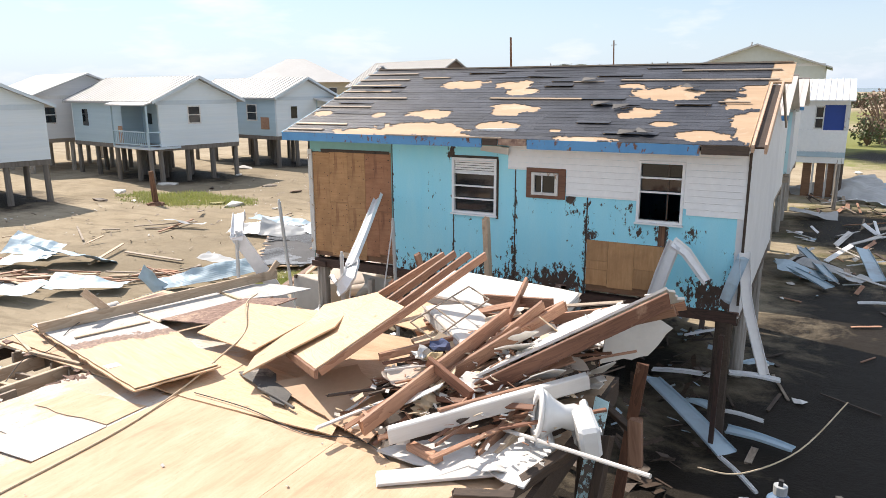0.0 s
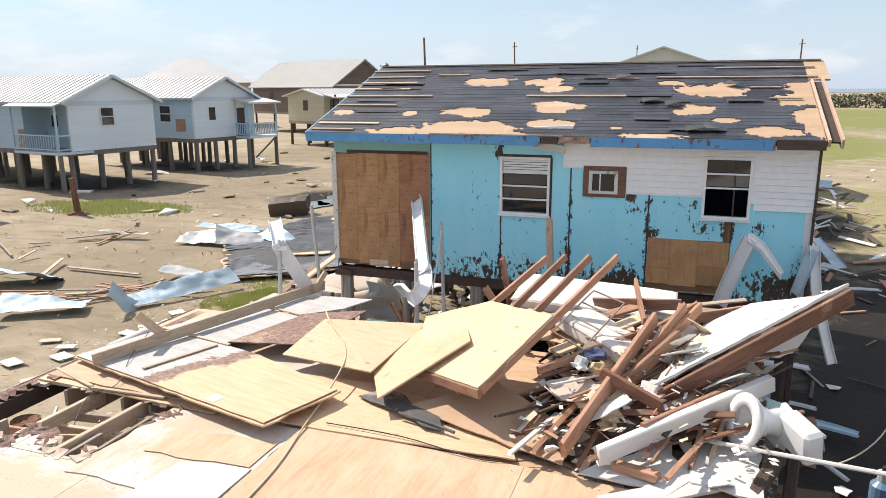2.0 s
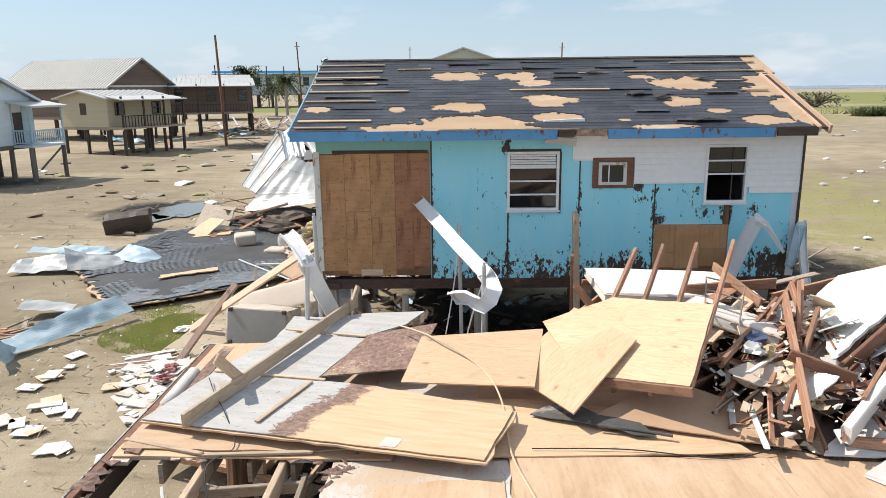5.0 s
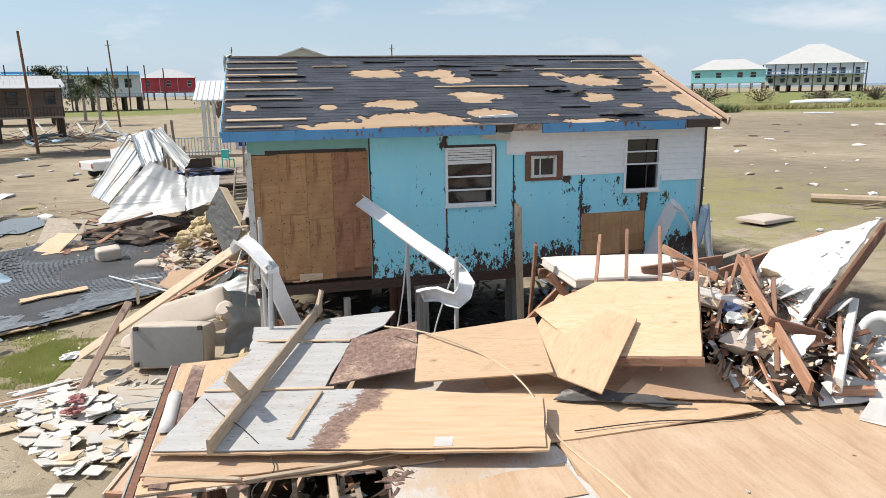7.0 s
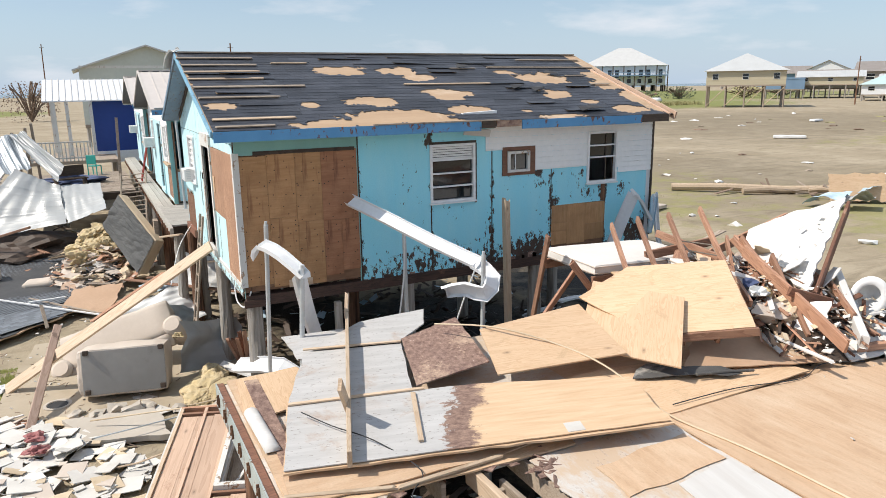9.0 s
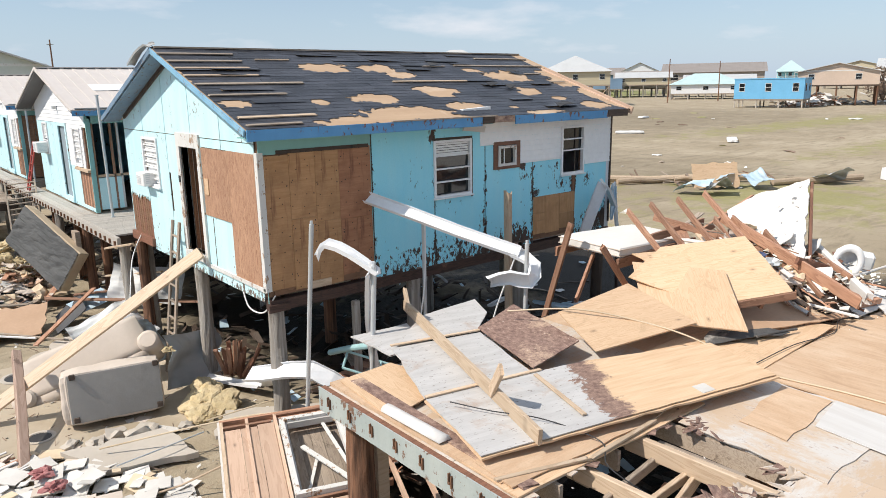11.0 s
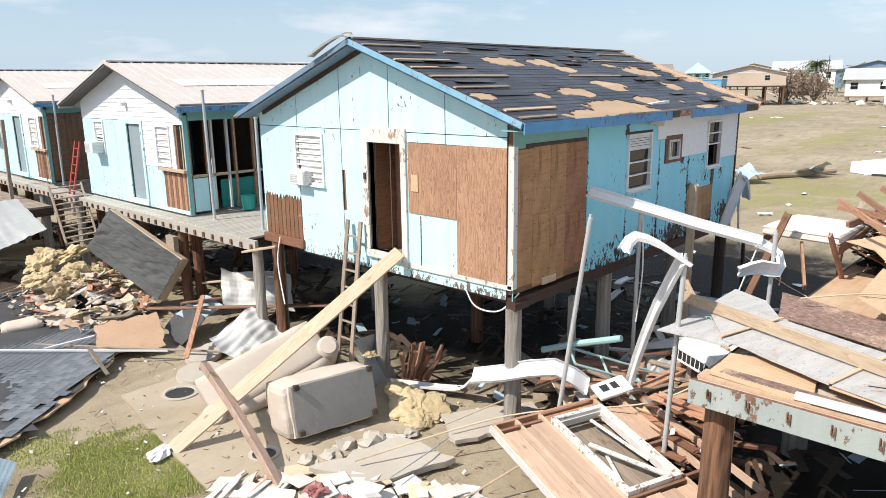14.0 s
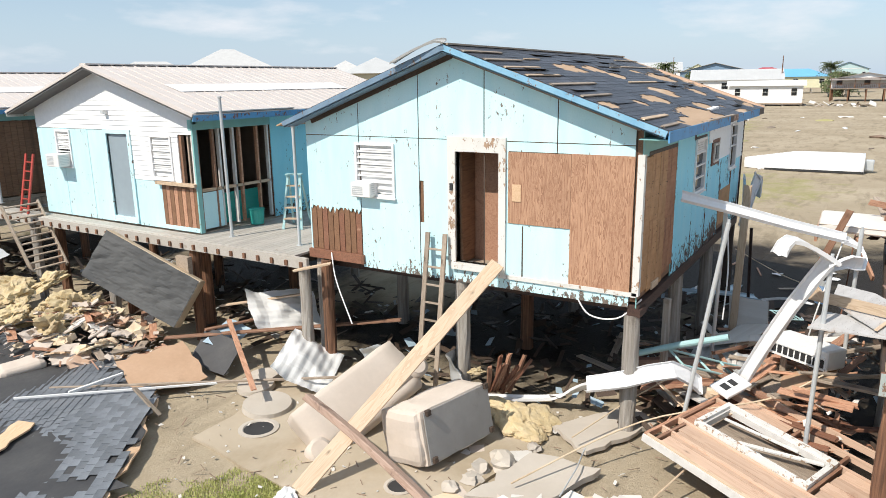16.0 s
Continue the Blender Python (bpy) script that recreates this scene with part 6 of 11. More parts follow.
# ---- stilt houses round about, far houses, poles, trees ----
def stilt_house(m, W, D, floor, eave, ridge, wall, roof_mat, style, label, nx=4, ny=3, windows=3, porch=0.0, brace=False, trim=TRIM, post=PILE, side_windows=2, r=0.14, ribs=0):
    """A house on posts: front towards local -y, width along x, base at the origin's ground."""
    h = thing("house", m, label, "house", "houses round the flat")
    r = r * max(1.0, W / 14)
    ws = max(1.0, W / 14)
    walls = [("wall_front", (-W / 2, W / 2, -D / 2, -D / 2 + 0.15)), ("wall_back", (-W / 2, W / 2, D / 2 - 0.15, D / 2)), ("wall_side", (-W / 2, -W / 2 + 0.15, -D / 2 + 0.15, D / 2 - 0.15)), ("wall_side", (W / 2 - 0.15, W / 2, -D / 2 + 0.15, D / 2 - 0.15))]
    o = 0.02 * W + 0.3
    for k, (n, (a, b, c, d)) in enumerate(walls):
        wob = part(n, boxes((a, b, c, d, floor, eave)), wall, h)
        if k == 0:
            for i in range(windows):
                x = -W / 2 + (i + 0.5 + 0.15 * ((i * 7) % 3 - 1)) * W / max(windows, 1)
                ww, wh = min(1.0 * ws, W / windows * 0.35), (eave - floor) * 0.38
                z0 = floor + (eave - floor) * 0.40
                win = part("window", boxes((x - ww / 2, x + ww / 2, c - 0.03, c + 0.02, z0, z0 + wh)), GLASS, wob)
                part("frame", panel((x - ww / 2 - 0.07, x + ww / 2 + 0.07, z0 - 0.08, z0 + wh + 0.08), [(x - ww / 2, x + ww / 2, z0, z0 + wh * 0.47), (x - ww / 2, x + ww / 2, z0 + wh * 0.53, z0 + wh)], "y", c - 0.05, c - 0.031), trim, win)
        if k >= 2:
            for i in range(side_windows):
                y = -D / 2 + (i + 0.5) * D / side_windows
                xs = a - 0.03 if k == 2 else b + 0.03
                win = part("window", boxes((min(xs, xs + (0.05 if k == 2 else -0.05)), max(xs, xs + (0.05 if k == 2 else -0.05)), y - 0.4, y + 0.4, floor + (eave - floor) * 0.4, floor + (eave - floor) * 0.78)), GLASS, wob)
    part("floor_frame", boxes((-W / 2, W / 2, -D / 2, D / 2, floor - 0.3, floor - 0.002)), DARKWOOD if post is PILE_RED else OLDWOOD, h)
    z0 = eave - 0.05
    if style == "front":
        rm = prism([(-W / 2 - o, z0 - 0.1), (0, ridge), (W / 2 + o, z0 - 0.1), (W / 2 + o, z0 - 0.22), (0, ridge - 0.14), (-W / 2 - o, z0 - 0.22)], "y", -D / 2 - o, D / 2 + o)
        part("gable_front", prism([(-W / 2, eave), (W / 2, eave), (0, ridge - 0.15)], "y", -D / 2, -D / 2 + 0.12), wall, h)
        part("gable_back", prism([(-W / 2, eave), (W / 2, eave), (0, ridge - 0.15)], "y", D / 2 - 0.12, D / 2), wall, h)
        part("band", boxes((-W / 2, W / 2, -D / 2 - 0.02, -D / 2 - 0.003, eave - 0.04, eave + 0.18)), trim, h)
        if ribs:
            for k in range(ribs):
                y = -D / 2 - o + 0.1 + k * (D + 2 * o - 0.2) / (ribs - 1)
                for sx in (-1, 1):
                    part("roof_rib", boxes((0.0, math.hypot(W / 2 + o, ridge - z0 + 0.1), -0.03, 0.03, 0.004, 0.06)), roof_mat, h).matrix_local = Matrix.Translation((sx * (W / 2 + o), y, z0 - 0.1)) @ Matrix.Rotation(0 if sx < 0 else math.pi, 4, "Z") @ Matrix.Rotation(-math.atan2(ridge - z0 + 0.1, W / 2 + o), 4, "Y")
    elif style == "side":
        rm = prism([(-D / 2 - o, z0 - 0.1), (0, ridge), (D / 2 + o, z0 - 0.1), (D / 2 + o, z0 - 0.22), (0, ridge - 0.14), (-D / 2 - o, z0 - 0.22)], "x", -W / 2 - o, W / 2 + o)
        for sx in (-1, 1):
            part("gable_end", prism([(-D / 2, eave), (D / 2, eave), (0, ridge - 0.15)], "x", sx * W / 2 - 0.06 * (sx + 1), sx * W / 2 + 0.06 * (1 - sx)), wall, h)
    elif style == "flat":
        rm = boxes((-W / 2 - 0.1, W / 2 + 0.1, -D / 2 - 0.1, D / 2 + 0.1, eave + 0.002, max(ridge, eave + 0.2)))
    else:
        rm = bmesh.new()
        k = max(0.0, W / 2 - D / 2) if style == "hip" else 0.0
        b4 = [rm.verts.new((sx * (W / 2 + o), sy * (D / 2 + o), z0)) for sx, sy in ((-1, -1), (1, -1), (1, 1), (-1, 1))]
        t2 = [rm.verts.new((-k - 0.05, 0, ridge)), rm.verts.new((k + 0.05, 0, ridge))]
        for f in ((b4[0], b4[1], t2[1], t2[0]), (b4[1], b4[2], t2[1]), (b4[2], b4[3], t2[0], t2[1]), (b4[3], b4[0], t2[0]), (b4[3], b4[2], b4[1], b4[0])):
            rm.faces.new(f)
    roof_ob = part("roof", rm, roof_mat, h)
    if style == "side":
        n = int(W / 0.6)
        for k in range(n):
            x = -W / 2 + (k + 0.5) * W / n
            L = math.hypot(D / 2 + o, ridge - z0 + 0.1)
            part("roof_rib", boxes((x - 0.03, x + 0.03, 0, L, 0.0, 0.05)), roof_mat, roof_ob).matrix_local = Matrix.Translation((0, -D / 2 - o, z0 - 0.1)) @ Matrix.Rotation(math.atan2(ridge - z0 + 0.1, D / 2 + o), 4, "X")
    y_front = -D / 2
    if porch:
        y_front = -D / 2 - porch
        part("porch_floor", boxes((-W / 2, W / 2, y_front, -D / 2 - 0.002, floor - 0.2, floor - 0.02)), OLDWOOD, h)
        part("top_rail", boxes((-W / 2, W / 2, y_front, y_front + 0.08, floor + 0.95, floor + 1.03)), trim, h)
        n = int(W / (0.35 * ws))
        for k in range(n + 1):
            x = -W / 2 + k * W / n
            part("baluster", boxes((x - 0.03, x + 0.03, y_front + 0.01, y_front + 0.07, floor - 0.02, floor + 0.95)), trim, h)
        for k in range(4):
            x = -W / 2 + 0.1 + k * (W - 0.2) / 3
            part("porch_post", boxes((x - 0.07, x + 0.07, y_front, y_front + 0.14, floor - 0.02, eave)), trim, h)
        part("porch_roof", prism([(y_front - 0.3, eave - 0.28), (-D / 2 - 0.0, eave + 0.05), (-D / 2 - 0.0, eave - 0.03), (y_front - 0.3, eave - 0.36)], "x", -W / 2 - 0.2, W / 2 + 0.2), roof_mat, h)
    ys = [-D / 2 + 0.2 + j * (D - 0.4) / max(1, ny - 1) for j in range(ny)] + ([y_front + 0.2] if porch else [])
    for i in range(nx):
        x = -W / 2 + 0.2 + i * (W - 0.4) / (nx - 1)
        for y in ys:
            part("support_post", cyl(r * 1.1, -0.3, floor - 0.3, 8, r), post, h).matrix_local = Matrix.Translation((x, y, 0)) @ Matrix.Rotation(R.uniform(-0.02, 0.02), 4, "Y")
    if brace:
        for i in range(nx - 1):
            x = -W / 2 + 0.2 + i * (W - 0.4) / (nx - 1)
            board((x, y_front + 0.05, 0.4), (x + (W - 0.4) / (nx - 1), y_front + 0.05, floor - 0.5), 0.1, 0.16, PINE, name="brace", parent=h)
    return h


BLUEWHITE = paint("pale grey blue wall", (0.52, 0.60, 0.66))
WHITEWALL = plain("white lap wall", (0.70, 0.71, 0.72), (0.76, 0.76, 0.76), 0.8, 0.6, 0.2, stretch=(0.1, 0.1, 9), var=0.02, dirt=(0.6, 0.58, 0.54), dirt_amount=0.66)
LANEWHITE = plain("bluish white lap wall", (0.66, 0.74, 0.79), (0.72, 0.78, 0.81), 0.8, 0.6, 0.2, stretch=(0.1, 0.1, 9), var=0.02, dirt=(0.55, 0.58, 0.58), dirt_amount=0.64)
TANWALL = plain("tan lap wall", (0.46, 0.40, 0.28), (0.52, 0.46, 0.33), 0.8, 0.6, 0.2, stretch=(0.1, 0.1, 9), var=0.02)
DULLROOF = paint("dull ribbed roof", (0.37, 0.365, 0.36))
DULLBROWN = plain("storm worn brown wall", (0.20, 0.145, 0.115), (0.135, 0.10, 0.08), 0.8, 0.8, 0.3, stretch=(0.3, 0.3, 5), var=0.1, dirt=(0.30, 0.25, 0.21), dirt_amount=0.6)
GREYROOF = paint("silver roof", (0.46, 0.47, 0.47))
PALEROOF = paint("pale roof", (0.50, 0.50, 0.49))
DARKROOF = paint("brown roof", (0.26, 0.23, 0.21))
SAGE = paint("sage wall", (0.50, 0.53, 0.48))
TURQ = paint("turquoise wall", (0.28, 0.62, 0.70))
SKYB = paint("bright blue wall", (0.13, 0.38, 0.60))
# Peach, far brown and mint are paled: distance haze mixed into the paint.
PEACH = paint("peach wall", (0.56, 0.44, 0.35))
FARBROWN = paint("haze paled brown wall", (0.34, 0.29, 0.25))
REDW = paint("crimson wall", (0.38, 0.03, 0.05))
NAVY = paint("slate blue wall", (0.16, 0.25, 0.36))
MINT = paint("mint roof", (0.40, 0.53, 0.53))
YELLOW = paint("pale yellow wall", (0.60, 0.58, 0.40))


def facing(x, y, eye, turn=0.0):
    """A pose on the ground at x, y whose -y looks towards the eye's place."""
    a = math.degrees(math.atan2(y - eye[1], x - eye[0])) - 90
    return pose(x, y, 0, 0, 0, a + turn)


def lane_house(m, W, D, floor, eave, ridge, label, veranda, gable_window, end_porch=False):
    """A stilt house with its gable towards local -y, a blue side wall at -x and a railed corner veranda there."""
    h = thing("house", m, label, "house", "stilt houses across the lane")
    x0, x1, y0, y1, cut = -W / 2, W / 2, -D / 2, D / 2, -D / 2 + 4.3
    g = part("wall_front", boxes((x0 + (0.16 if veranda else 0), x1, y0, y0 + 0.15, floor, eave)), LANEWHITE, h)
    part("gable_front", prism([(x0, eave + 0.002), (x1, eave + 0.002), (0, ridge - 0.16)], "y", y0, y0 + 0.15), LANEWHITE, h)
    part("gable_back", prism([(x0, eave), (x1, eave), (0, ridge - 0.16)], "y", y1 - 0.15, y1), LANEWHITE, h)
    part("eave_band", boxes((x0, x1, y0 - 0.03, y0 - 0.003, eave - 0.28, eave - 0.02)), BLUEWHITE, h)
    part("wall_back", boxes((x0, x1, y1 - 0.15, y1, floor, eave)), LANEWHITE, h)
    part("wall_side", boxes((x1 - 0.15, x1, y0 + 0.151, y1 - 0.151, floor, eave)), BLUEWHITE, h)
    if veranda:
        side = part("wall_side", boxes((x0, x0 + 0.15, cut, y1 - 0.151, floor, eave)), LANEBLUE, h)
        inner = part("wall_inner", boxes((x0 + 1.45, x0 + 1.58, y0 + 0.151, cut, floor, eave)), LANEBLUE, h)
        part("wall_return", boxes((x0 + 0.151, x0 + 1.45, cut, cut + 0.12, floor, eave)), LANEBLUE, h)
        part("door", boxes((x0 + 1.42, x0 + 1.448, y0 + 0.5, y0 + 1.35, floor + 0.05, floor + 2.05)), FASCIA_PALE, inner)
        part("window", boxes((x0 + 1.42, x0 + 1.448, cut - 1.2, cut - 0.6, floor + 1.3, floor + 2.0)), GLASS, inner)
        part("window", boxes((x0 - 0.02, x0 - 0.002, y1 - 2.4, y1 - 1.6, floor + 1.1, floor + 2.25)), GLASS, side)
        part("veranda_floor", boxes((x0 - 0.75, x0 + 1.42, y0 - 0.2, cut, floor - 0.14, floor - 0.01)), BLUEWHITE, h)
        part("veranda_roof", prism([(x0 - 1.0, eave - 0.25), (x0, eave + 0.02), (x0, eave - 0.06), (x0 - 1.0, eave - 0.33)], "y", y0 - 0.3, cut + 0.2), PALEROOF, h)
        for z in (floor + 0.12, floor + 0.92):
            part("rail", boxes((x0 - 0.75, x0 - 0.68, y0 - 0.2, cut, z, z + 0.07)), LANEBLUE, h)
            part("rail", boxes((x0 - 0.67, x0 + 0.1, y0 - 0.2, y0 - 0.13, z, z + 0.07)), LANEBLUE, h)
        for k in range(20):
            y = y0 - 0.17 + k * (cut - y0 + 0.1) / 19
            part("baluster", boxes((x0 - 0.735, x0 - 0.695, y, y + 0.045, floor + 0.19, floor + 0.92)), LANEBLUE, h)
        for y in (y0 - 0.15, cut - 0.1):
            part("porch_post", boxes((x0 - 0.76, x0 - 0.66, y, y + 0.1, floor - 0.01, eave - 0.3)), LANEBLUE, h)
        part("board_patch", boxes((x0 - 0.03, x0 - 0.003, cut + 0.05, cut + 0.6, floor + 0.05, floor + 1.2)), OSB, side)
    else:
        side = part("wall_side", boxes((x0, x0 + 0.15, y0 + 0.151, y1 - 0.151, floor, eave)), LANEBLUE if end_porch else LANEWHITE, h)
    if end_porch:
        win = part("window", boxes((x0 - 0.02, x0 - 0.002, y0 + 2.4, y0 + 3.5, floor + 1.2, floor + 2.3)), GLASS, side)
        part("frame", panel((y0 + 2.3, y0 + 3.6, floor + 1.1, floor + 2.4), [(y0 + 2.4, y0 + 3.5, floor + 1.2, floor + 1.72), (y0 + 2.4, y0 + 3.5, floor + 1.78, floor + 2.3)], "x", x0 - 0.045, x0 - 0.021), TRIM, win)
        part("board_patch", boxes((x0 - 0.03, x0 - 0.003, y0 + 0.9, y0 + 1.9, floor + 0.5, floor + 1.4)), OSB, side)
        win = part("window", boxes((-1.55, -0.95, y0 - 0.03, y0 - 0.023, floor + 1.3, floor + 2.2)), GLASS, g)
        # Thin dark plate on the uncut wall, standing in for the shaded porch recess.
        part("porch_opening", boxes((1.15, 1.95, y0 - 0.035, y0 - 0.024, floor + 0.02, floor + 2.1)), DARKWOOD, g)
        part("porch_wall", boxes((1.0, 1.14, y0 - 0.05, y0 - 0.024, floor, eave - 0.3), (1.96, x1, y0 - 0.05, y0 - 0.024, floor, eave - 0.3)), LANEBLUE, g)
        part("porch_floor", boxes((0.9, x1 + 1.0, y0 - 1.5, y0 - 0.051, floor - 0.16, floor - 0.01)), BLUEWHITE, h)
        part("porch_roof", prism([(y0 - 1.8, eave - 0.42), (y0 - 0.05, eave - 0.12), (y0 - 0.05, eave - 0.22), (y0 - 1.8, eave - 0.54)], "x", 0.7, x1 + 1.2), PALEROOF, h)
        for z in (floor + 0.1, floor + 0.9):
            part("rail", boxes((0.9, x1 + 1.0, y0 - 1.5, y0 - 1.43, z, z + 0.08)), LANEBLUE, h)
            part("rail", boxes((0.9, 0.97, y0 - 1.42, y0 - 0.06, z, z + 0.08)), LANEBLUE, h)
        for k in range(18):
            x = 0.95 + k * (x1 + 0.0) / 17
            part("baluster", boxes((x, x + 0.05, y0 - 1.49, y0 - 1.44, floor + 0.18, floor + 0.9)), LANEBLUE, h)
        for k in range(7):
            y = y0 - 1.35 + k * 0.19
            part("baluster", boxes((0.91, 0.96, y, y + 0.05, floor + 0.18, floor + 0.9)), LANEBLUE, h)
        for x in (0.9, x1 + 0.9):
            part("porch_post", boxes((x, x + 0.1, y0 - 1.5, y0 - 1.4, floor - 0.01, eave - 0.5)), LANEBLUE, h)
            part("support_post", cyl(0.15, -0.3, floor - 0.16, 10, 0.14), LANEPOST, h).matrix_local = Matrix.Translation((x, y0 - 1.35, 0))
        board((x1 + 0.9, y0 - 1.35, floor - 0.2), (x1 - 1.2, y0 - 1.2, 0.7), 0.14, 0.08, LANEPOST, name="brace", parent=h)
    for k in range(int((eave - floor - 0.3) / 0.2)):
        z = floor + 0.01 + k * 0.2
        bm = boxes((x0 + (0.16 if veranda else 0), x1, y0 - 0.022, y0 - 0.003, z, z + 0.19))
        for v in bm.verts:
            if v.co.z > z + 0.1 and v.co.y < y0 - 0.01:
                v.co.y = y0 - 0.007
        part("siding_board", bm, LANEWHITE, g)
    if gable_window:
        win = part("window", boxes((-0.75, 0.05, y0 - 0.03, y0 - 0.023, floor + 1.45, floor + 2.45)), GLASS, g)
        part("frame", panel((-0.83, 0.13, floor + 1.37, floor + 2.53), [(-0.75, 0.05, floor + 1.45, floor + 1.92), (-0.75, 0.05, floor + 1.97, floor + 2.45)], "y", y0 - 0.05, y0 - 0.031), TRIM, win)
    o = 0.42
    part("roof", prism([(x0 - o, eave - 0.06), (0, ridge), (x1 + o, eave - 0.06), (x1 + o, eave - 0.2), (0, ridge - 0.15), (x0 - o, eave - 0.2)], "y", y0 - o, y1 + o), LANEROOF, h)
    sl = math.atan2(ridge - eave + 0.06, W / 2 + o)
    for k in range(24):
        y = y0 - o + 0.1 + k * (D + 2 * o - 0.2) / 23
        part("roof_rib", boxes((0.0, math.hypot(W / 2 + o, ridge - eave + 0.06), y - 0.02, y + 0.02, 0.002, 0.035)), LANEROOF, h).matrix_local = Matrix.Translation((x0 - o, 0, eave - 0.06)) @ Matrix.Rotation(-sl, 4, "Y")
    part("rake_trim", prism([(x0 - o, eave - 0.04), (0, ridge + 0.02), (0, ridge - 0.16), (x0 - o, eave - 0.22)], "y", y0 - o - 0.03, y0 - o - 0.003), BLUEWHITE, h)
    part("rake_trim", prism([(x1 + o, eave - 0.04), (0, ridge + 0.02), (0, ridge - 0.16), (x1 + o, eave - 0.22)], "y", y0 - o - 0.03, y0 - o - 0.003), BLUEWHITE, h)
    part("floor_frame", boxes((x0, x1, y0, y1, floor - 0.28, floor - 0.002)), LANEPOST, h)
    for i in range(4):
        for j in range(5):
            part("support_post", cyl(0.17, -0.3, floor - 0.28, 10, 0.15, 0.005, rings=2), LANEPOST, h).matrix_local = Matrix.Translation((x0 + 0.2 + i * (W - 0.4) / 3, y0 + 0.2 + j * (D - 0.4) / 4, 0)) @ Matrix.Rotation(R.uniform(-0.02, 0.02), 4, "Y")
    if veranda:
        for y in (y0, cut - 0.2):
            part("support_post", cyl(0.14, -0.3, floor - 0.14, 10, 0.13), LANEPOST, h).matrix_local = Matrix.Translation((x0 - 0.6, y, 0))
        board((x0 - 0.6, y0 + 0.2, floor - 0.3), (x0 + 0.6, y0 + 1.8, 0.05), 0.1, 0.05, OLDWOOD, name="brace", parent=h)


LANEROOF = paint("lane roof metal", (0.34, 0.35, 0.355))
# Pile tone darkened to carry the shade beneath the lane houses.
LANEPOST = plain("dark grey pile", (0.13, 0.115, 0.10), (0.21, 0.19, 0.17), 3.0, 0.9, 0.5, stretch=(4, 4, 0.4), var=0.2)
LANEBLUE = plain("faded blue lap wall", (0.40, 0.54, 0.62), (0.46, 0.60, 0.67), 0.8, 0.6, 0.2, stretch=(0.1, 0.1, 9), var=0.02, dirt=(0.33, 0.45, 0.52), dirt_amount=0.64)
# the row of stilt houses across the lane; gable ends face the lane
lane_house(pose(-32.6, 22.95, 0, 0, 0, 80), 6.0, 11.4, 2.3, 5.2, 6.72, "white stilt house with a blue side wall and corner veranda", True, True)
lane_house(pose(-32.2, 33.5, 0, 0, 0, 80), 5.9, 11.4, 2.35, 5.3, 6.75, "pale stilt house with faded blue side and railed end porch", False, False, True)
lane_house(pose(-33.1, 9.35, 0, 0, 0, 80), 6.3, 11.4, 2.25, 5.15, 6.65, "white lapped stilt house with thick grey posts", False, False)
stilt_house(pose(-44, 24, 0, 0, 0, 77), 9.0, 9.0, 2.4, 5.3, 7.1, WHITEWALL, PALEROOF, "front", "white stilt house in the second row", 4, 3, 2, r=0.16)
stilt_house(pose(-30.6, 57.2, 0, 0, 0, 66), 7.6, 6.4, 2.55, 5.3, 5.9, TANWALL, PALEROOF, "side", "small tan stilt house with an open porch", 4, 3, 2, porch=1.8, trim=DARKWOOD, post=DARKWOOD, side_windows=1)
stilt_house(pose(-43.9, 78.2, 0, 0, 0, 68), 10.5, 18, 2.8, 6.3, 9.7, DULLBROWN, DULLROOF, "front", "big brown house with a white ribbed roof", 4, 5, 2, post=DARKWOOD, ribs=40)
stilt_house(pose(-72, 86, 0, 0, 0, 40), 17, 14, 2.6, 7.0, 10.9, TANWALL, PALEROOF, "hip", "house with a broad pale hip roof", 5, 3, 4)
stump = part("broken_post", join(cyl(0.16, 0, 1.75, 10, 0.13, 0.01, rings=3), lump(0.55, 0.45, 0.16, 3)), PILE_RED)
stump.matrix_world = pose(-20.9, 13.0, 0.0, 3, -2)
tagged(stump, "broken brown post standing in the sand", "post")

EYE7, EYE8, EYE11, EYE14, EYE16, EYE5 = (0.3, -12.2), (-1.3, -11.6), (-4.6, -9.95), (-8.6, -5.6), (-10.4, -2.9), (2, -12.5)


def far(bear_eye, x, y, W, D, floor, eave, ridge, wall, rmat, style, label, cap=750.0, turn=0.0, **kw):
    """A house seen from afar, brought in along its line of sight when it lies past cap metres."""
    dx, dy = x - bear_eye[0], y - bear_eye[1]
    d = math.hypot(dx, dy)
    k = min(1.0, cap / d)
    z = lambda v: 5.7 + (v - 5.7) * k
    return stilt_house(facing(bear_eye[0] + dx * k, bear_eye[1] + dy * k, bear_eye, turn), W * k, D * k, z(floor), z(eave), z(ridge), wall, rmat, style, label, **kw)


far(EYE7, 277, 386, 42, 24, 6.2, 14.0, 20.4, TURQ, PALEROOF, "hip", "turquoise stilt house by the shore", nx=7, windows=4, brace=True)
villa = far(EYE7, 345, 393, 55, 46, 4.4, 17.4, 30.0, WHITEWALL, PALEROOF, "hip", "large two storey stilt house with a white hip roof", nx=9, windows=8, post=DARKWOOD, trim=NAVY)
part("balcony", boxes((-29, 29, -28, -23.1, 10.4, 11.1)), NAVY, villa)
part("balcony_rail", boxes((-29, 29, -28, -27.7, 12.6, 13.0)), NAVY, villa)
for k in range(37):
    part("baluster", boxes((-29 + k * 1.6 - 0.1, -29 + k * 1.6 + 0.1, -27.95, -27.75, 11.1, 12.6)), NAVY, villa)
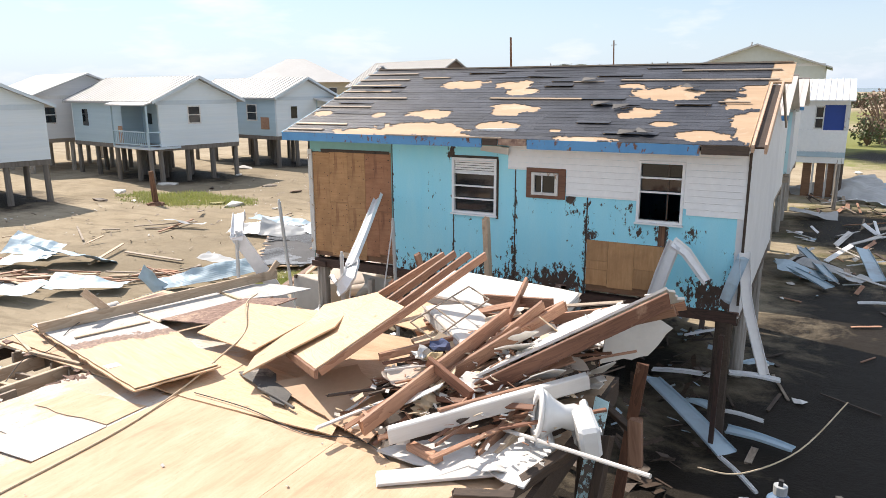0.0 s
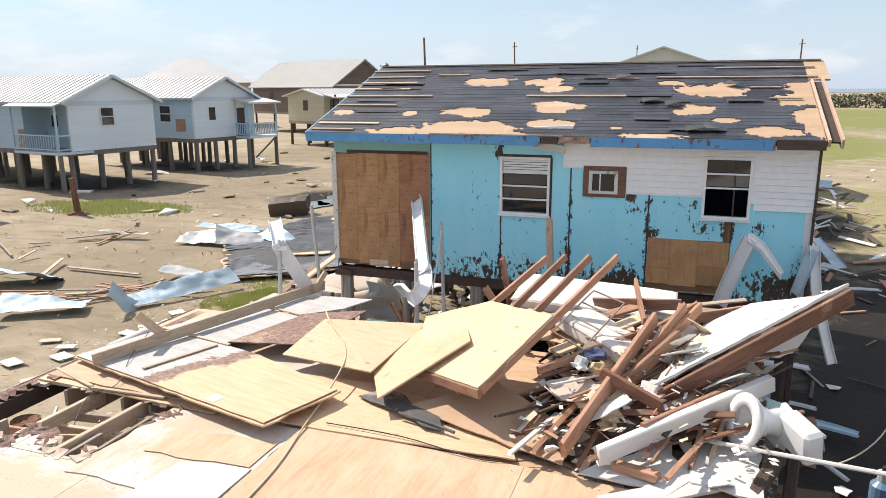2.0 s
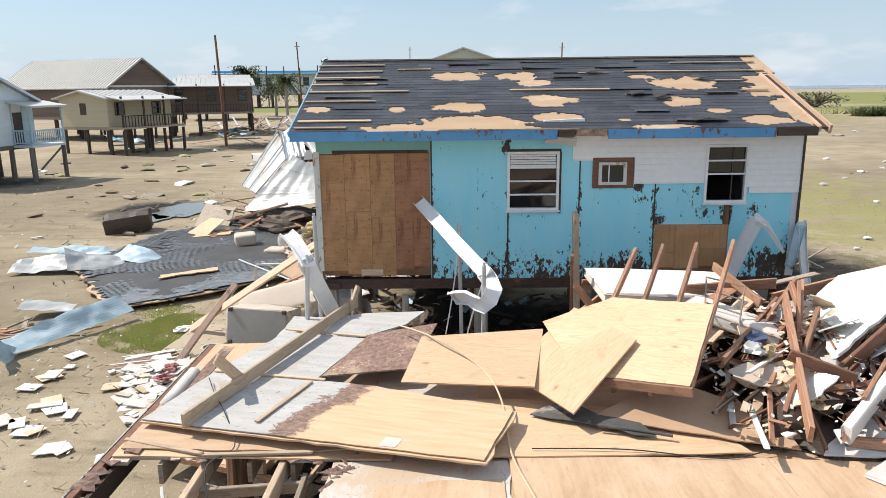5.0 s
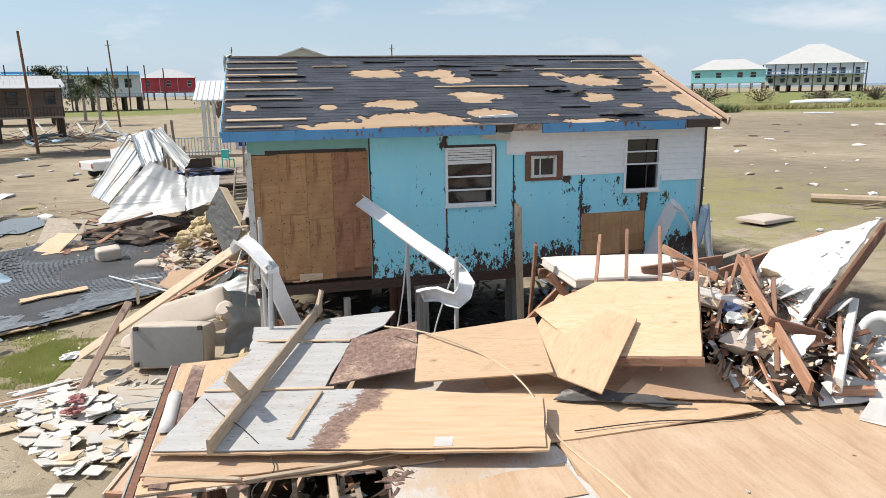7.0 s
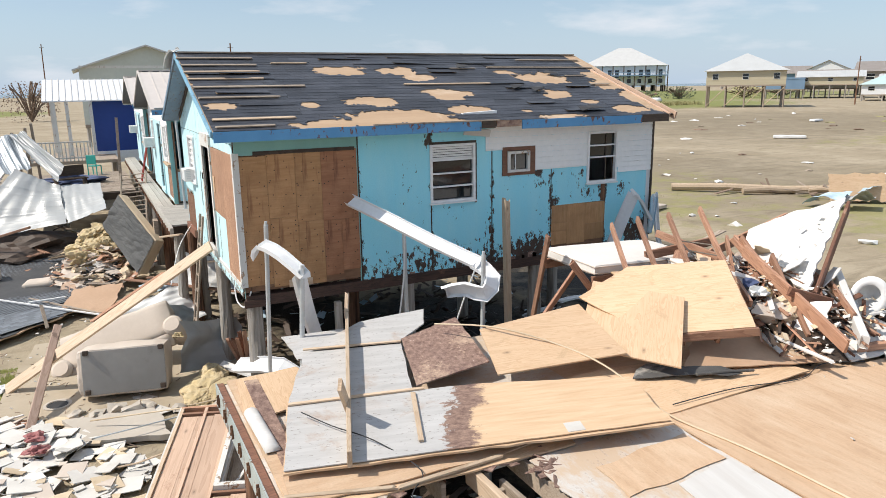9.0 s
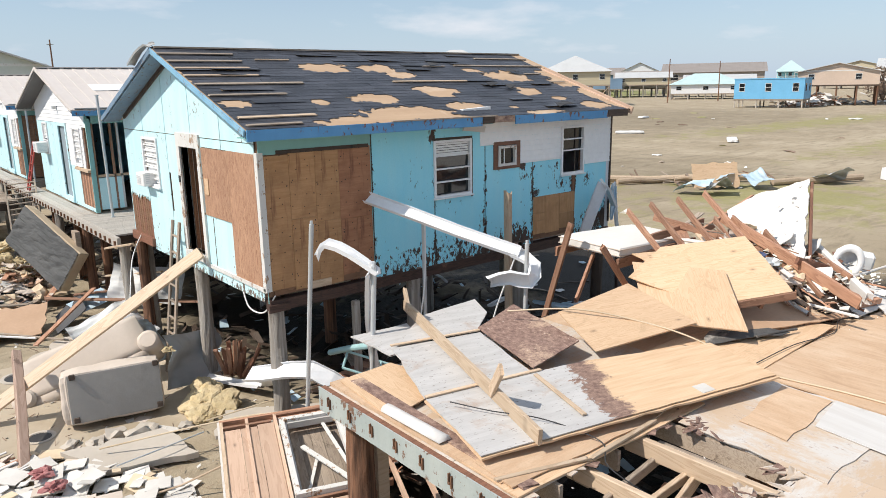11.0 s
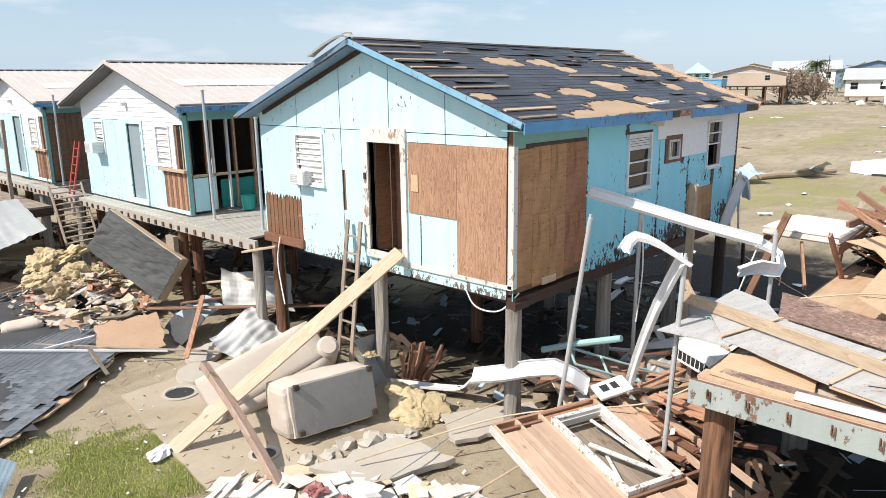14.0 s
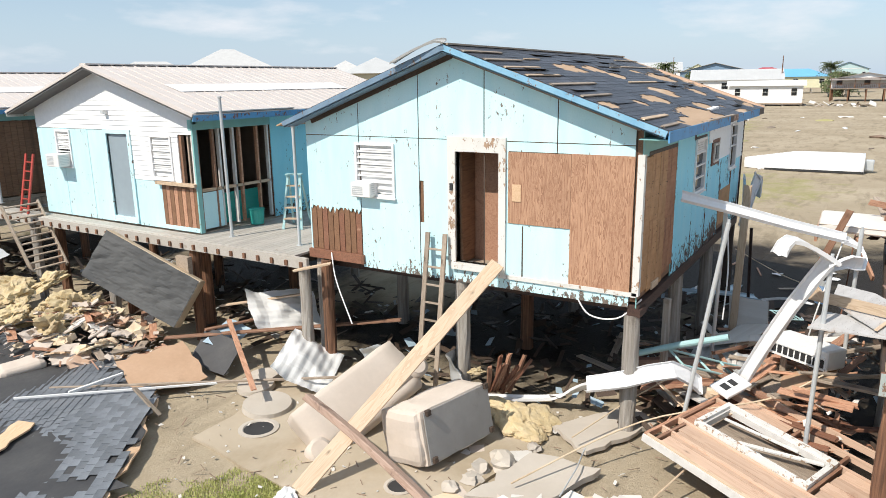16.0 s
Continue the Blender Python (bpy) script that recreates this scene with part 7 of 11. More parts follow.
for k in range(9):
    part("balcony_post", boxes((-28.6 + k * 7.15 - 0.35, -28.6 + k * 7.15 + 0.35, -27.9, -27.2, -0.3, 17.2)), DARKWOOD, villa)
for k in range(8):
    x = -24 + k * 6.9
    part("window", boxes((x - 1.3, x + 1.3, -23.1, -23.0, 5.8, 8.6)), GLASS, villa)
far(EYE8, 134.4, 105.8, 16.3, 13, 4.9, 8.0, 11.9, TANWALL, GREYROOF, "pyramid", "tan stilt house with a white hip roof", nx=5, windows=3, brace=True, post=OLDWOOD)
far(EYE8, 207, 152, 11.5, 10, 3.0, 6.2, 6.6, NAVY, NAVY, "flat", "slate blue box house on posts", nx=4, windows=1)
far(EYE8, 225, 150, 18, 12, 3.0, 6.4, 9.2, WHITEWALL, DARKROOF, "side", "white stilt house with a brown roof", nx=5)
far(EYE11, 480, 398, 42, 34, 3.0, 13.5, 25.0, WHITEWALL, PALEROOF, "pyramid", "white house with a pale hip roof", nx=5)
far(EYE11, 139.8, 59.1, 13.1, 6, 1.7, 5.55, 5.75, SKYB, SKYB, "flat", "bright blue box house on short posts", nx=4, windows=3, turn=-14, post=CONCRETE)
far(EYE11, 160.3, 54.9, 15, 13, 4.2, 7.0, 8.7, PEACH, PALEROOF, "front", "peach stilt house with wreckage below", nx=5, windows=2, post=PILE_RED)
far(EYE11, 216.7, 142.7, 18.4, 12, 4.4, 6.9, 8.7, TANWALL, GREYROOF, "side", "cream house with a grey roof", nx=5)
far(EYE11, 199, 108, 19.9, 13, 1.7, 4.4, 7.6, WHITEWALL, MINT, "hip", "white house with a mint green roof", nx=5)
far(EYE11, 288, 156.6, 40, 22, 3.6, 9.0, 12.8, FARBROWN, DARKROOF, "side", "dark brown house with a long roof", nx=7)
far(EYE11, 262, 176, 16, 13, 4.0, 9.5, 13.3, WHITEWALL, DARKROOF, "front", "white gabled house on posts far off", nx=4)
far(EYE11, 238, 100.5, 8, 8, 5.5, 8.2, 11.6, TURQ, MINT, "pyramid", "turquoise lookout house on tall posts", nx=4, porch=1.5)
far(EYE11, 228, 120, 22, 12, 2.0, 6.0, 7.4, WHITEWALL, GREYROOF, "side", "long white house with a silver roof", nx=6)
far(EYE11, 330, 250, 26, 18, 3.0, 9.5, 13.2, NAVY, DARKROOF, "side", "slate blue house far off", nx=5)
far(EYE14, 411, 143, 32, 24, 3.2, 10.2, 14.3, TANWALL, PALEROOF, "front", "tan house with a pale roof", nx=5)
far(EYE14, 313, 87, 24, 18, 3.5, 9.4, 12.9, WHITEWALL, GREYROOF, "side", "two storey white house", nx=5, windows=4)
far(EYE14, 191, 31, 21, 12, 1.4, 5.4, 7.9, WHITEWALL, GREYROOF, "side", "white house with a grey roof", nx=6, windows=4)
far(EYE14, 250, 48, 22, 14, 3.0, 8.0, 10.8, NAVY, DARKROOF, "front", "slate house with a gabled roof", nx=5)
far(EYE16, 153, 18.6, 13.9, 5, 0.6, 4.3, 5.1, WHITEWALL, WHITEWALL, "side", "white trailer home on low blocks", nx=5, ny=2, windows=3)
far(EYE16, 500, 108, 19, 15, 2.7, 10.5, 15.2, YELLOW, SAGE, "front", "pale yellow two storey house", nx=4, porch=3.0)
far(EYE16, 471, 82, 31, 20, 2.4, 8.0, 11.4, WHITEWALL, DARKROOF, "hip", "white house with a brown hip roof", nx=5)
far(EYE16, 284, 26, 22, 14, 2.0, 5.9, 8.7, YELLOW, SKYB, "hip", "pale house with a blue roof", nx=5)
far(EYE16, 330, 42, 18, 14, 2.0, 7.4, 10.0, WHITEWALL, REDW, "hip", "white house with a red roof", nx=5)
far(EYE16, 300, 10, 13, 12, 3.0, 8.5, 11.0, MINT, NAVY, "front", "mint green two storey house", nx=4)
far(EYE16, 191, 1.2, 15, 10, 3.0, 5.2, 6.6, WHITEWALL, DARKROOF, "front", "white house above a brown deck", nx=5, porch=3.0, trim=PILE_RED, post=PILE_RED)
far(EYE16, 230, -12, 15, 10, 2.0, 5.2, 6.9, WHITEWALL, GREYROOF, "side", "white house with a grey roof", nx=5)
far(EYE7, -73.6, 546.9, 36, 26, 5.2, 15.7, 21.7, REDW, PALEROOF, "hip", "crimson stilt house with a white roof", nx=6, porch=4.0, windows=3)
far(EYE7, -61.6, 240, 38, 16, 4.4, 11.5, 12.2, WHITEWALL, SKYB, "flat", "long white and blue stilt house with tall posts", nx=9, porch=2.5, windows=7, post=DARKWOOD, trim=NAVY)
far(EYE5, -31, 86, 10.4, 9, 3.0, 6.6, 7.4, DULLBROWN, GREYROOF, "side", "dark brown stilt house with a low roof", nx=4, porch=2.0, trim=DARKWOOD, post=DARKWOOD)
far(EYE7, -46.5, 134.6, 13, 10, 3.3, 7.3, 8.9, DULLBROWN, GREYROOF, "side", "brown stilt house with a silver roof", nx=4, porch=2.0, trim=DARKWOOD, post=DARKWOOD)
stilt_house(pose(3.4, 63, 0), 11, 10, 2.8, 7.6, 9.55, SAGE, PALEROOF, "front", "tall sage green house with a white trimmed gable", 4, 3, 2)


def utility_pole(x, y, h, lean, label, bar=True):
    p = thing("utility_pole", pose(x, y, 0, 0, lean, 0), label, "pole", "utility poles")
    part("shaft", cyl(0.17, -0.3, h, 10, 0.11, 0.004, rings=4), PILE_RED, p)
    if bar:
        part("cap", cyl(0.12, h, h + 0.05, 10), STEEL, p)
        part("bracket", boxes((-0.5, 0.5, -0.05, 0.05, h - 0.8, h - 0.7)), PILE, p)


utility_pole(-21.8, 62.5, 11.3, -1.5, "bare brown utility pole leaning in the sand", False)
utility_pole(-25, 117, 14, -2.0, "leaning brown utility pole by the palms")
utility_pole(-10, 190, 17, 1.0, "thin brown utility pole beyond the road")
utility_pole(22, 120, 13.5, 0.5, "brown utility pole behind the blue house")
utility_pole(160, 96, 11, 1.0, "utility pole among the far houses")
utility_pole(178, 92, 10.5, -1.0, "utility pole among the far houses")
utility_pole(250, 62, 13, 0.6, "utility pole among the far houses")
utility_pole(190, 20, 11, -0.6, "utility pole beside the trailer home")
for k in range(9):
    x = -75 + k * 5.2
    ob = part("bare_post", cyl(0.22, -0.3, 13.4 + R.uniform(-0.7, 0.9), 8, 0.18), DARKWOOD)
    ob.matrix_world = pose(x, 222 + k * 1.5, 0, 0, R.uniform(-1.5, 1.5), 0)
    tagged(ob, "tall bare dark post beside the long stilt house", "post", "tall bare posts")


def palm(x, y, h, spread, seed, label):
    rr = random.Random(seed)
    p = thing("palm_tree", pose(x, y, 0), label, "palm", "palms")
    part("trunk", cyl(0.32, -0.2, h, 9, 0.22, 0.03, rings=8), PILE, p)
    bm = bmesh.new()
    for k in range(95):
        a, el = rr.uniform(0, 6.28), rr.uniform(-0.9, 1.2)
        L = spread * rr.uniform(0.6, 1.2)
        d = Vector((math.cos(a), math.sin(a), 0))
        prev = None
        side = Vector((-math.sin(a), math.cos(a), 0))
        for s in range(7):
            t = s / 6
            c = Vector((0, 0, h)) + d * L * t * math.cos(el * (1 - 0.4 * t)) + Vector((0, 0, L * (t * math.sin(el) - 0.55 * t * t)))
            for sg in (-1, 1):
                if s:
                    tip = c + side * sg * spread * 0.20 * (1.15 - t) + Vector((0, 0, -0.16 * spread * rr.random())) + d * 0.12 * spread
                    bm.faces.new([bm.verts.new(q) for q in (c, c + d * 0.09 * spread, tip)])
            if prev is not None:
                w = side * 0.03 * spread * (1.1 - t)
                bm.faces.new([bm.verts.new(q) for q in (prev - w, prev + w, c + w * 0.8, c - w * 0.8)])
            prev = c
    part("crown", bm, LEAF, p)


palm(-29.7, 125.0, 7.6, 3.4, 1, "green palm with a shaggy crown")
palm(-44.5, 151.0, 9.8, 4.2, 2, "tall green palm beside the brown house")
palm(-38.0, 150.0, 6.4, 3.6, 3, "short green palm on the sand")
palm(236, 12, 9.0, 3.2, 4, "ragged palm beside the far houses")
palm(228, 7, 5.5, 4.2, 5, "bushy green palm near the trailer home")
palm(300, 66, 9.0, 4.0, 6, "palm among the far houses")


def bush(x, y, z, rx, ry, rz, n, mat, seed, label, leaf=0.3, bare=False):
    """Twigs from one foot and an uneven cloud of small leaves with gaps."""
    rr = random.Random(seed)
    b = thing("bush", pose(x, y, z), label, "bush", "bushes")
    tw = []
    for k in range(26):
        a, e = rr.uniform(0, 6.28), rr.uniform(0.5, 1.45)
        q = Vector((math.cos(a) * math.cos(e) * rx * 1.1, math.sin(a) * math.cos(e) * ry * 1.1, math.sin(e) * rz * 1.7))
        mid = q * 0.5 + Vector((rr.uniform(-0.1, 0.1) * rx, rr.uniform(-0.1, 0.1) * ry, rz * 0.2))
        tw.append(tube([(0, 0, 0), mid, q], 0.02 * rx + 0.01, 4))
    part("twig_frame", join(*tw), TWIG, b)
    bm = bmesh.new()
    k = 0
    while k < n:
        v = Vector((rr.uniform(-1, 1), rr.uniform(-1, 1), rr.uniform(0, 1.7)))
        if (v - Vector((0, 0, 0.8))).length > 1 or noise.noise(v * 2.1 + Vector((seed, 0, 0))) < -0.05:
            continue
        c = Vector((v.x * rx, v.y * ry, v.z * rz))
        a, t = Vector((rr.gauss(0, 1), rr.gauss(0, 1), rr.gauss(0, 1))).normalized(), rr.uniform(0.6, 1.3) * leaf
        s = a.orthogonal().normalized() * t * 0.4
        bm.faces.new([bm.verts.new(q) for q in (c - a * t * 0.5, c + s, c + a * t * 0.5, c - s)])
        k += 1
    part("crown", bm, mat, b)


bush(-11.5, 150, 0, 5.6, 4.2, 4.6, 700, TWIG, 11, "bare brown storm stripped bush", 0.35)
bush(230, 9, 0, 6, 5, 4.2, 1500, LEAF, 12, "dense green bush beside the trailer home", 0.6)
bush(262, 72, 0, 14, 6, 4.6, 1400, TWIG, 13, "brown storm burnt thicket between the houses", 0.8)
bush(176, 51, 0, 5.0, 4, 4.9, 700, TWIG, 14, "tall brown storm burnt thicket beside the peach house", 0.55)
bush(184, 47, 0, 5, 4, 3.6, 600, TWIG, 41, "brown storm burnt thicket by the palm", 0.5)
palm(203, 52.5, 9.4, 3.6, 7, "palm with a ragged crown by the white house")
palm(222, 48.5, 6.6, 3.6, 8, "short green palm among the far houses")
bush(14.4, 74, 0, 2.3, 2.3, 3.3, 900, TWIG, 55, "tall brown storm stripped bush beyond the blue house", 0.32)
bush(13.2, 71, 0, 1.7, 1.7, 1.7, 420, LEAF, 56, "green undergrowth round the tall bush", 0.3)
bush(17.5, 80, 0, 2.6, 2.2, 1.2, 420, LEAF, 57, "low green bush at the meadow's edge", 0.3)
for k in range(8):
    bush(17 + k * 10 + R.uniform(-2, 2), 222 + R.uniform(-6, 6), 0, R.uniform(7, 10), 5, R.uniform(2.2, 3.0), 620, LEAF, 60 + k, "low green scrub beyond the blue house", 0.7)
for k in range(8):
    bush(70 + k * 24 + R.uniform(-4, 4), 168 + k * 2 + R.uniform(-6, 6), 0, R.uniform(6, 10), 4, R.uniform(1.6, 2.8), 500, LEAF if k % 3 else DRYGRASS, 20 + k, "low scrub along the meadow's edge", 0.6)


# ---- the wrecked floor platform in front of the house ----
GREYPINE = wood("greyed pine", (0.52, 0.41, 0.30), (0.38, 0.28, 0.19), 6.0, var=0.1)
HARDBOARD = plain("brown hardboard", (0.42, 0.27, 0.17), (0.49, 0.325, 0.215), 2.0, 0.7, 0.2, var=0.06, dirt=(0.30, 0.19, 0.12), dirt_amount=0.6)
MOTTLED = plain("mottled tar paper", (0.10, 0.095, 0.09), (0.05, 0.05, 0.05), 5.0, 0.7, 0.5, var=0.1, dirt=(0.42, 0.39, 0.35), dirt_amount=0.52)
FZ = 2.20                                        # top of its subfloor
floor_platform = thing("floor_platform", Matrix.Identity(4), "wrecked wooden house floor standing on brown posts", "floor platform")
part("rim_joist", boxes((-0.974, -0.90, -9.9, -3.26, 1.93, 2.205)), REDWOOD, floor_platform)
rimb = part("rim_board", boxes((-0.99, -0.976, -9.9, -3.26, 1.93, 2.215)), RIMPAINT, floor_platform, "flaking pale blue rim board")
for k in range(15):
    y = -3.5 - k * 0.42
    part("rusty_bolt", join(boxes((-1.012, -0.99, y - 0.022, y - 0.008, 2.02, 2.14)), boxes((-1.016, -0.99, y + 0.010, y + 0.022, 2.05, 2.16)), boxes((-1.024, -1.0161, y - 0.012, y + 0.016, 2.06, 2.085))), PILE_RED, rimb)
part("rim_plate", boxes((-0.86, -0.62, -6.1, -3.3, 2.204, 2.24)), PLY_BARE, floor_platform)
part("end_beam", boxes((-0.89, 7.55, -3.36, -3.27, 1.93, 2.19)), DARKWOOD, floor_platform)
part("end_beam", boxes((7.47, 7.56, -9.9, -3.37, 1.90, 2.19)), DARKWOOD, floor_platform)
part("end_beam", boxes((-0.89, 7.46, -9.9, -9.8, 1.93, 2.19)), DARKWOOD, floor_platform)
HOLES = [(-0.90, -0.05, -8.9, -6.9), (-0.90, 0.2, -7.6, -6.4), (-0.05, 0.22, -8.5, -7.3), (-0.70, 0.15, -6.98, -6.30), (0.0, 0.92, -7.35, -6.22), (0.5, 1.33, -7.5, -6.36), (0.62, 1.18, -7.66, -7.3), (-0.25, 0.3, -7.3, -6.6), (1.1, 1.45, -6.62, -6.34)]      # torn opening, rectangle by rectangle
for k in range(20):
    x = -0.85 + k * 0.43
    if k in (1, 2, 3, 4):
        continue
    part("joist", boxes((x, x + 0.045, -9.79, -3.38, 1.95, 2.155)), OLDWOOD if -0.7 < x < 1.3 else DARKWOOD, floor_platform)
for x in (-0.42, 0.01, 0.44, 0.87):                 # cut joists at the hole
    part("joist", boxes((x, x + 0.045, -9.79, -7.3 + 0.2 * math.sin(9 * x), 1.95, 2.155)), OLDWOOD, floor_platform)
    part("joist", boxes((x, x + 0.045, -6.36 + 0.1 * math.sin(7 * x), -3.38, 1.95, 2.155)), OLDWOOD, floor_platform)
for i in range(7):
    for j in range(3):
        x0, y0 = -0.89 + i * 1.205, -9.9 + j * 2.2
        bm = panel((x0, min(x0 + 1.2, 7.5), y0, y0 + 2.19), HOLES, "z", 2.16, FZ - 0.001 * ((i + j) % 3))
        if bm.faces:
            for piece in islands(bm):
                part("subfloor_sheet", piece, PLY_BARE if i > 2 else WORNBOARD, floor_platform)
for x, y, m in ((-0.62, -3.5, PILE_RED), (-0.6, -6.8, PILE_RED), (2.4, -3.55, PILE), (5.2, -3.6, PILE), (7.3, -3.6, DARKWOOD), (7.3, -6.4, DARKWOOD), (2.4, -6.8, PILE_RED), (5.2, -6.8, PILE_RED), (7.3, -9.6, PILE), (3.4, -9.6, PILE), (-0.6, -9.6, PILE)):
    pile_post(floor_platform, x, y, 1.93, m, 0.17)
part("corner_post", boxes((-0.42, -0.26, -3.56, -3.40, -0.2, 1.95)), PINE, floor_platform)
for k in range(150):                              # splintered rim of the hole
    h = HOLES[k % len(HOLES)]
    x = R.choice((h[0], h[1])) if k % 2 else R.uniform(h[0], h[1])
    y = R.uniform(h[2], h[3]) if k % 2 else R.choice((h[2], h[3]))
    if any(g[0] + 0.06 < x < g[1] - 0.06 and g[2] + 0.06 < y < g[3] - 0.06 for g in HOLES):
        continue
    bm, mm = plate([(-0.1, -0.05, 0), (0.11, -0.04, -0.03), (0.08, 0.05, 0.02), (-0.09, 0.04, 0.0)], 0.012, 0.015)
    part("floor_splinter", bm, ROTBOARD if k % 3 else WORNBOARD, floor_platform).matrix_local = pose(x, y, FZ + 0.012, R.uniform(-8, 8), R.uniform(-8, 8), R.uniform(0, 180)) @ mm

board((0.80, -6.2, 2.09), (0.80, -7.7, 2.12), 0.07, 0.19, PINE, name="fallen_joist", label="pine joist fallen across the floor hole", category="joist")
board((0.02, -6.2, 2.06), (0.04, -7.4, 2.08), 0.07, 0.17, PINE, jag=0.02, name="fallen_joist", label="pine joist remaining in the floor hole", category="joist")
for k in range(4):
    y = -6.5 - k * 0.26
    board((-0.1, y - 0.12, 1.98 - 0.02 * k), (1.05, y + R.uniform(-0.1, 0.15), 1.99), 0.05, 0.11, R.choice((OLDWOOD, STUD, PINE)), R.uniform(-15, 15), 0.02, name="fallen_joist", label="short worn joist across the floor hole", category="joist")
board((1.02, -6.42, 2.02), (1.04, -7.3, 2.03), 0.05, 0.14, OLDWOOD, name="fallen_joist", label="worn joist along the floor hole", category="joist")
board((-0.5, -7.1, 1.95), (0.9, -6.6, 1.7), 0.05, 0.12, STUD, name="fallen_joist", label="brown joist fallen into the floor hole", category="joist")
board((-0.3, -6.6, 2.05), (0.05, -7.4, 1.5), 0.03, 0.03, PLASTIC, name="pipe_stub", label="white pipe stub in the floor hole", category="pipe")

G = "plywood sheets on the floor platform"
# flat layers
sheet([(2.99, -9.85, 2.225), (2.97, -6.36, 2.235), (5.4, -6.42, 2.235), (5.4, -9.85, 2.225)], PLY_BARE, 0.02, name="plywood_sheet", label="smooth bare tan plywood sheet lying on the platform", group=G)
sheet([(5.405, -9.85, 2.225), (5.405, -6.42, 2.235), (7.45, -6.58, 2.235), (7.5, -9.85, 2.225)], PLY_BARE, 0.02, label="smooth bare tan plywood sheet lying on the platform", group=G)
sheet([(-0.88, -6.33, 2.225), (1.85, -6.42, 2.23), (1.9, -5.75, 2.24), (-0.86, -5.6, 2.235)], PLY, 0.018, 0.006, label="tan plywood strip along the hole in the floor", group=G)
sheet([(-0.84, -6.22, 2.25), (1.05, -6.30, 2.25), (1.75, -6.2, 2.25), (1.7, -5.8, 2.26), (-0.8, -5.7, 2.26)], PLY_BARE, 0.012, 0.012, label="thin split plywood layer on the platform edge", group=G)
sheet([(1.95, -6.36, 2.25), (3.0, -6.40, 2.25), (5.3, -6.36, 2.26), (5.0, -5.6, 2.27), (3.2, -5.2, 2.28), (1.9, -5.2, 2.27)], PLY, 0.016, 0.006, label="yellow grained plywood under the loose sheets", group=G)
sheet([(1.25, -7.9, 2.212), (1.3, -6.45, 2.216), (2.95, -6.42, 2.216), (2.95, -7.9, 2.212)], WORNBOARD, 0.01, 0.02, name="floor_covering", label="white worn floor covering with brown stains", category="floor covering")
sheet([(2.1, -8.2, 2.226), (2.2, -7.4, 2.228), (2.94, -7.3, 2.228), (2.94, -8.15, 2.226)], PAINTWOOD, 0.008, name="floor_covering", label="clean white square of floor covering", category="floor covering")
sheet([(1.7, -7.35, 2.226), (1.75, -6.85, 2.228), (2.9, -6.75, 2.228), (2.9, -7.28, 2.226)], PLY_BARE, 0.006, 0.015, name="floor_covering", label="tan stained square of floor covering", category="floor covering")
sheet([(-0.86, -4.5, 2.25), (-0.78, -3.4, 2.27), (-0.05, -3.36, 2.28), (0.2, -4.3, 2.27)], PLY, 0.016, 0.006, label="tan plywood at the platform corner", group=G)
# broad plywood layer, its white coat torn off towards one end
sheet([(-0.82, -5.82, 2.330), (2.74, -6.78, 2.390), (3.10, -5.76, 2.400), (1.55, -5.06, 2.372), (0.85, -4.86, 2.358), (-0.47, -4.56, 2.335)], PLY, 0.02, 0.008, 0.0, label="broad plywood sheet lying over the platform", group=G)
sheet([(-0.81, -5.80, 2.350), (2.72, -6.75, 2.410), (3.06, -5.77, 2.420), (1.55, -5.08, 2.392), (0.85, -4.88, 2.378), (-0.46, -4.58, 2.355)], TORNCOAT, 0.010, 0.004, 0.0, name="wall_panel", label="white coated wall panel, its coat torn off at one end", category="wall panel", group="white wall panels")
sheet([(-0.45, -4.55, 2.36), (0.84, -4.86, 2.38), (1.27, -3.55, 2.40), (0.10, -3.20, 2.38)], PANELWHITE, 0.022, 0.008, 0.0, name="wall_panel", label="white painted wall panel lying face up", category="wall panel", group="white wall panels")
sheet([(0.14, -3.17, 2.40), (1.26, -3.50, 2.42), (1.78, -3.14, 2.46), (2.02, -2.62, 2.48), (1.05, -2.60, 2.44)], PANELWHITE, 0.018, 0.006, 0.0, name="wall_panel", label="narrow white painted panel with a torn edge", category="wall panel", group="white wall panels")
sheet([(0.90, -4.84, 2.41), (1.31, -3.46, 2.43), (2.22, -3.22, 2.50), (1.92, -4.66, 2.43)], ROTBOARD, 0.016, 0.004, 0.0, name="rotten_board", label="brown mould stained board with white flecks", category="board", step=0.09)
for a, b in (((-0.45, -4.56, 2.372), (0.95, -4.90, 2.392)), ((0.10, -3.17, 2.405), (1.27, -3.53, 2.425)), ((0.44, -5.95, 2.392), (0.80, -4.96, 2.394))):
    board(a, b, 0.05, 0.018, PINE, name="batten_strip", label="thin pale batten on the white wall panels", category="batten", group="battens on the panels")
sheet([(1.84, -4.99, 2.40), (3.32, -5.43, 2.53), (3.56, -4.19, 2.75), (2.05, -4.20, 2.66)], PLY, 0.018, 0.0, 0.02, label="yellow plywood sheet tilted towards the blue house", group=G)
sheet([(3.65, -5.95, 2.47), (4.46, -5.15, 2.96), (3.98, -3.95, 2.95), (3.05, -4.85, 2.48)], PLY, 0.02, 0.0, 0.01, label="yellow plywood sheet leaning with one corner raised", group=G)
